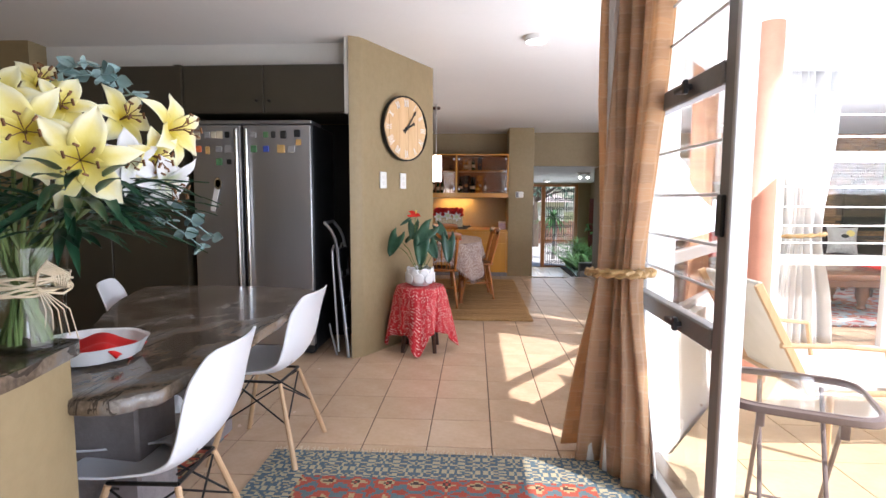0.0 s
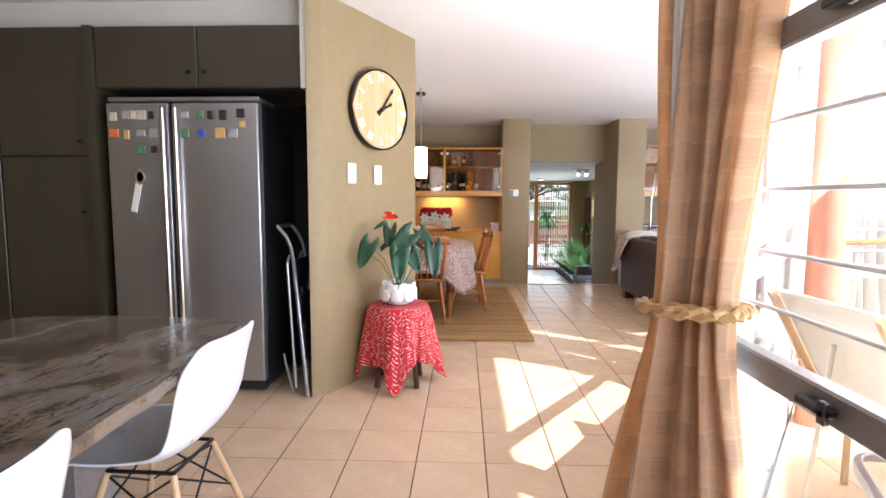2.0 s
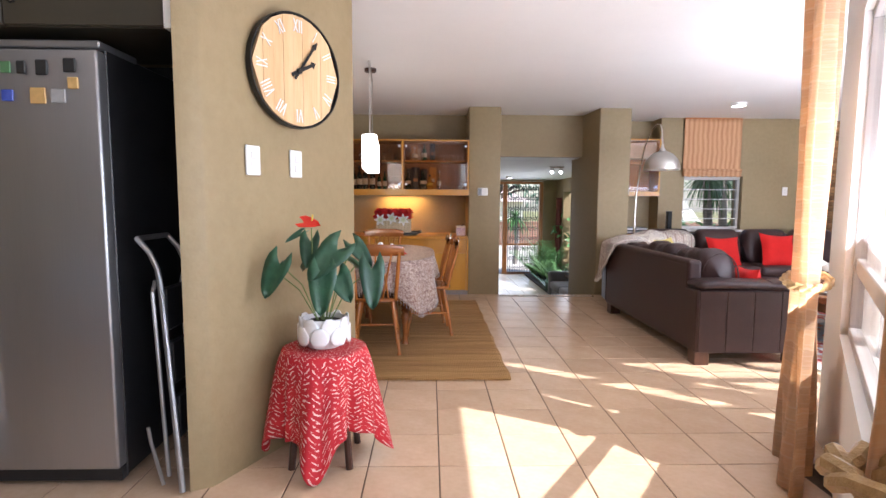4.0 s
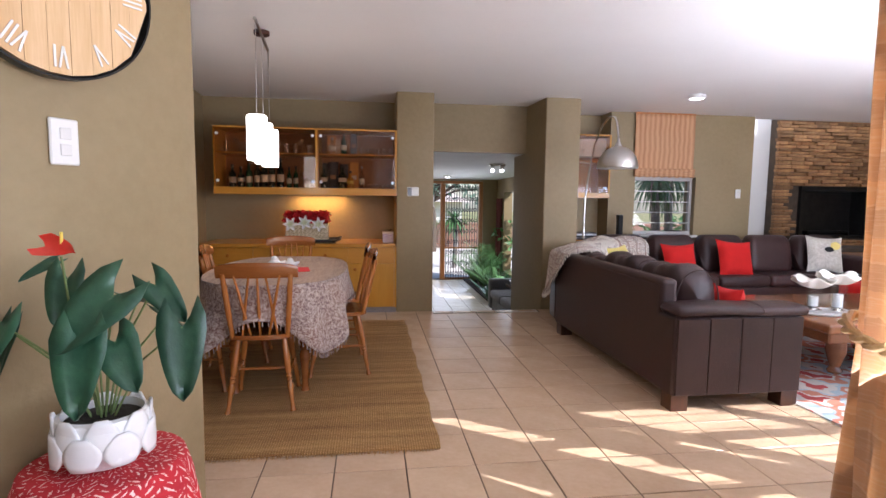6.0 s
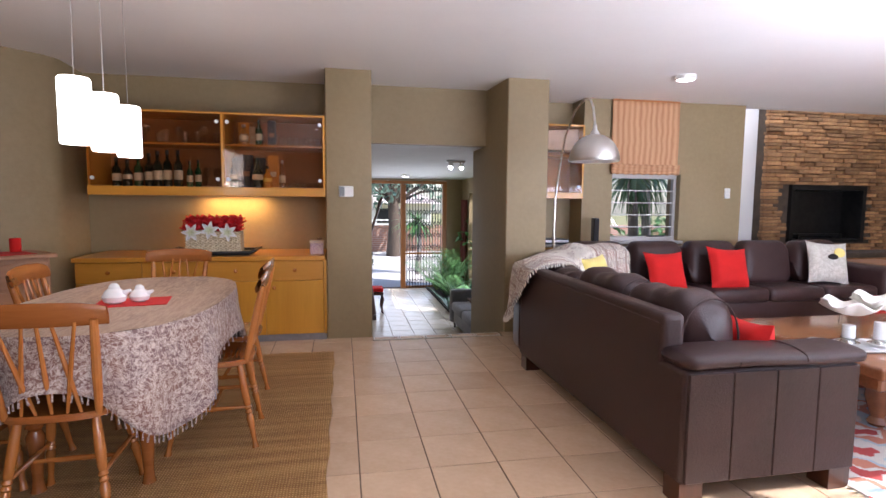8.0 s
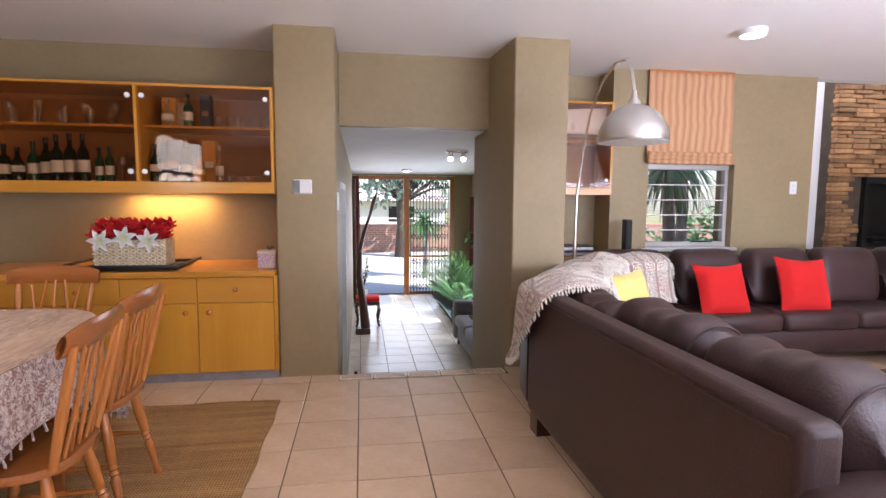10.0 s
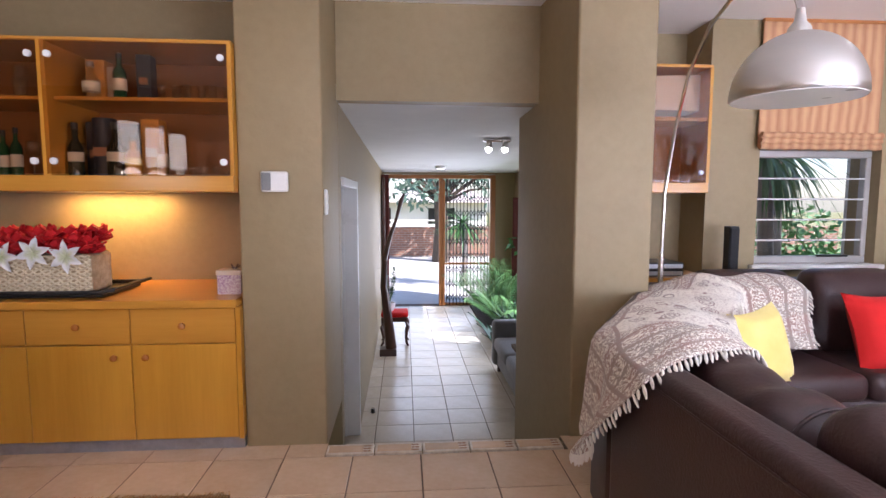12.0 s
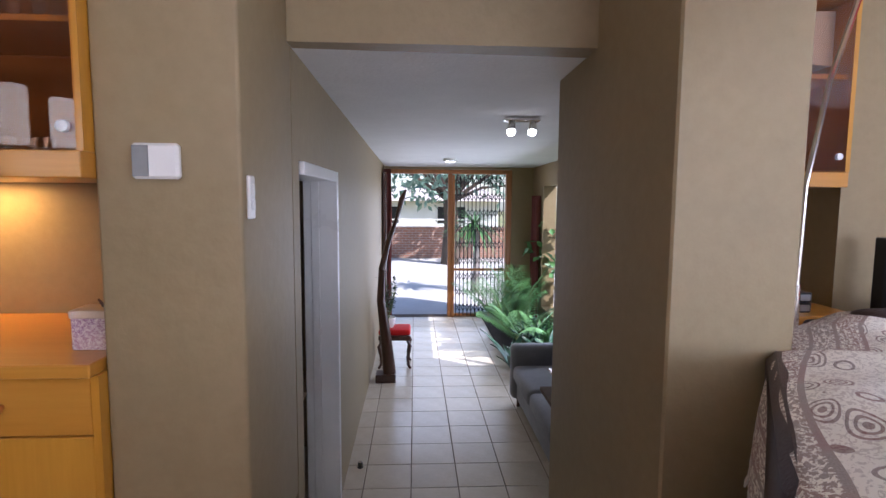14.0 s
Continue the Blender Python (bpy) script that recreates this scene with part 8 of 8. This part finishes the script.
yucca((4.93, 11.2, -0.8), 2.50, 1, "drooping spiky yucca palm outside the window", 0.85)
yucca((5.0, 13.0, -0.8), 2.7, 2, "tall spiky yucca palm in the garden")
yucca((5.75, 12.2, -0.8), 2.65, 9, "spiky yucca palm beside the window", 0.9)
yucca((2.75, 18.6, -0.8), 1.5, 15, "spiky yucca beside the entrance drive", 0.6)
yucca((3.95, 13.5, -0.8), 2.0, 5, "spiky yucca palm further off in the garden")
_g = G()
_rng = random.Random(77)
for _k in range(26):
    crown(_g, (_rng.uniform(3.9, 9.5), _rng.uniform(14.2, 16.0), _rng.uniform(-0.5, 0.7)), 0.85, 110, _rng, 0.17)
_o = tagged(part("hedge", _g, LEAF2, None, angle=60), "dense green garden shrubs behind the house", "shrubs", "", "stuff")

# patio
pcol = thing("verandah_column", (2.06, 4.03, -0.05), "round salmon painted verandah column", "column")
part("shaft", G().lathe([(0.095, 0), (0.09, 1.2), (0.088, 2.63), (0, 2.63)], 28), SALMON, pcol)


def side_table():
    t = thing("patio_table", (1.27, 2.18, -0.046), "folding glass topped patio table with a brown metal rim", "patio table", "", -23)
    n = 44
    ring = [superell(2 * math.pi * k / n, 0.25, 0.245, 5) for k in range(n + 1)]
    part("rim", G().sheet(lambda u, v: superell(2 * math.pi * u, 0.25 - 0.012 * (v > 0.7), 0.245 - 0.012 * (v > 0.7), 5) + (0.545 + 0.034 * v,), 44, 6, closed=True), BROWNENAMEL, t, "brown metal rim", solid=0.008)
    part("glass_top", G().prism([(x * 0.96, y * 0.97) for x, y in ring[:-1]], 0.568, 0.574), DRINKGLASS, t, "glass top")
    for sx in (1, -1):
        part("leg", G().tube([(sx * 0.13, -0.16, 0.55), (sx * 0.13, 0.0, 0.3), (sx * 0.13, 0.19, 0.0)], 0.009, 8), BROWNENAMEL, t)
        part("leg", G().tube([(sx * 0.11, 0.16, 0.55), (sx * 0.11, 0.0, 0.3), (sx * 0.11, -0.19, 0.0)], 0.009, 8), BROWNENAMEL, t)
        part("bracket", B((sx * 0.13 - 0.014, -0.185, 0.47), (sx * 0.13 + 0.014, -0.15, 0.548), 0.004), BROWNENAMEL, t)
    part("cross_bar", G().rod((-0.13, 0.17, 0.03), (0.13, 0.17, 0.03), 0.007), BROWNENAMEL, t)


side_table()


def lounger(at, rz):
    l = thing("sun_lounger", at, "cream canvas sun lounger with a raised back on the patio", "sun lounger", "", rz)
    part("frame", G().tube([(-0.3, 0, 0.36), (-0.3, 1.3, 0.36), (0.3, 1.3, 0.36), (0.3, 0, 0.36), (-0.3, 0, 0.36)], 0.016, 8), BEECH, l, "wooden seat frame")
    part("seat_canvas", B((-0.28, 0.0, 0.365), (0.28, 1.28, 0.385), 0.004), CANVAS, l)
    part("back_canvas", G().box((-0.28, 0, 0), (0.28, 0.025, 0.60), 0.008, m=Matrix.Translation((0, 0.0, 0.38)) @ Matrix.Rotation(radians(28), 4, "X")), CANVAS, l)
    for x in (-0.3, 0.3):
        part("back_rail", G().box((-0.012, -0.02, 0), (0.012, 0.02, 0.62), 0.004, m=Matrix.Translation((x, 0.0, 0.36)) @ Matrix.Rotation(radians(28), 4, "X")), BEECH, l, "wooden back rail")
        part("arm_rest", G().tube([(x, -0.16, 0.60), (x, 0.15, 0.60), (x, 0.36, 0.58), (x, 0.40, 0.36)], 0.014, 8), BEECH, l)
        for y in (0.1, 1.2):
            part("leg", G().rod((x, y, 0.36), (x, y, 0), 0.016), BEECH, l)
    part("prop", G().rod((0, -0.22, 0.74), (0, -0.30, 0.0), 0.010), BRUSHED, l)


lounger((1.67, 3.04, -0.046), -88)
pf = tagged(new("window_3"), "white framed glazed doors with horizontal bars facing the patio", "window", "", "structure")
pf.location = (2.42, 4.53, 0)
for _k in range(4):
    _a, _b = 0.957 * _k, 0.957 * (_k + 1)
    _g = G().box((_a, -0.03, 0), (_a + 0.06, 0.03, 2.38)).box((_b - 0.06, -0.03, 0), (_b - 0.002, 0.03, 2.38))
    for _z in (0.0, 0.75, 1.58, 2.30):
        _g.box((_a + 0.06, -0.028, _z), (_b - 0.06, 0.028, _z + 0.08))
    _f = part("door_leaf", _g, WHITEPAINT, pf)
    part("glass_pane", B((_a + 0.06, 0.0, 0.08), (_b - 0.06, 0.005, 2.3)), GLASS, _f).visible_shadow = False
    for _z in (0.93, 1.07, 1.22, 1.38, 1.78, 1.95, 2.12):
        part("burglar_bar", G().rod((_a + 0.05, -0.016, _z), (_b - 0.05, -0.016, _z), 0.007, n=6), WHITEPAINT, _f)
curtain("sheer_curtain", ((2.46, 4.70), (3.0, 4.70)), "long white sheer curtain tied back at the patio doors", 0.98, 0.05, 2.36, 21, True, 8, SHEER, 0.2)
# Added out of view on the sun's side to break up the light indoors.
tree((6.9, 2.3, -0.79), 4.2, 1.7, 41, "unseen leafy tree added to dapple the sun by the sofa", 9, 45, 0.2)
_g = G()
_rng = random.Random(55)
for _k in range(14):
    crown(_g, (_rng.uniform(9.3, 12), _rng.uniform(-3, 4), _rng.uniform(0.0, 1.6)), 0.7, 90, _rng, 0.16)
_o = tagged(part("garden_shrubs", _g, LEAF2, None, angle=60), "green garden shrubs beyond the patio", "shrubs", "", "stuff")

# ---- floor pieces ----


def tile_mesh(name, material, s=P - 0.006):
    return G().box((0, 0, -0.012), (s, s, 0), 0.002).mesh(name, material, 0)


FLOORTILE, HALLT, PATIOT = tile_mesh("tile", TILE), tile_mesh("tile", HALLTILE), tile_mesh("tile", PATIO)


def lay(me, parent, x, y, z):
    ob = new("tile", me)
    ob.location, ob.parent = (x + 0.003, y + 0.003, z), parent
    ob.rotation_euler = (random.uniform(-0.0012, 0.0012), random.uniform(-0.0012, 0.0012), 0)


def inside(x, y):
    if y < 2.8:
        return -4.2 < x < 0.75
    if y < 4.5:
        return -4.2 < x < 0.75 + (y - 2.8) * 0.75
    return -3.4 < x < 8.6


rest = G()
for i in range(-12, 30):
    for j in range(-6, 36):
        x, y = X0 + P * i, Y0 - P * j
        if y > 8.6 and (0.7 < x < 2.3):
            continue
        if not inside(x + P / 2, y + P / 2):
            continue
        if -0.95 < x < 2.5 and 2.2 < y < 8.6:
            lay(FLOORTILE, floor, x, y, 0)
        elif not (x < -1.2 and y < 1.0):
            rest.box((x + 0.003, y + 0.003, -0.012), (x + P - 0.003, y + P - 0.003, 0))
rest.box((0.771, 8.725, -0.012), (0.962, 8.87, 0)).box((2.191, 8.725, -0.012), (2.44, 8.87, 0))
tagged(part("tile_field", rest, TILE, floor, angle=0), kind="stuff")
for i in range(8):
    for j in range(20):
        lay(HALLT, hall_floor, 0.765 + P * (i + 1) - 0.335 + 0.0, 16.2 - P * (j + 1), HF)
rest = G()
for i in range(14):
    for j in range(24):
        x, y = 0.9 + 0.45 * i, -4 + 0.45 * j
        if y + 0.45 < 2.72 or (y + 0.45 < 4.44 and x > 1.05 + (y + 0.45 - 2.8) * 0.74):
            rest.box((x + 0.003, y + 0.003, -0.06), (x + 0.447, y + 0.447, -0.046))
tagged(part("tile_field", rest, PATIO, patio, angle=0), kind="stuff")
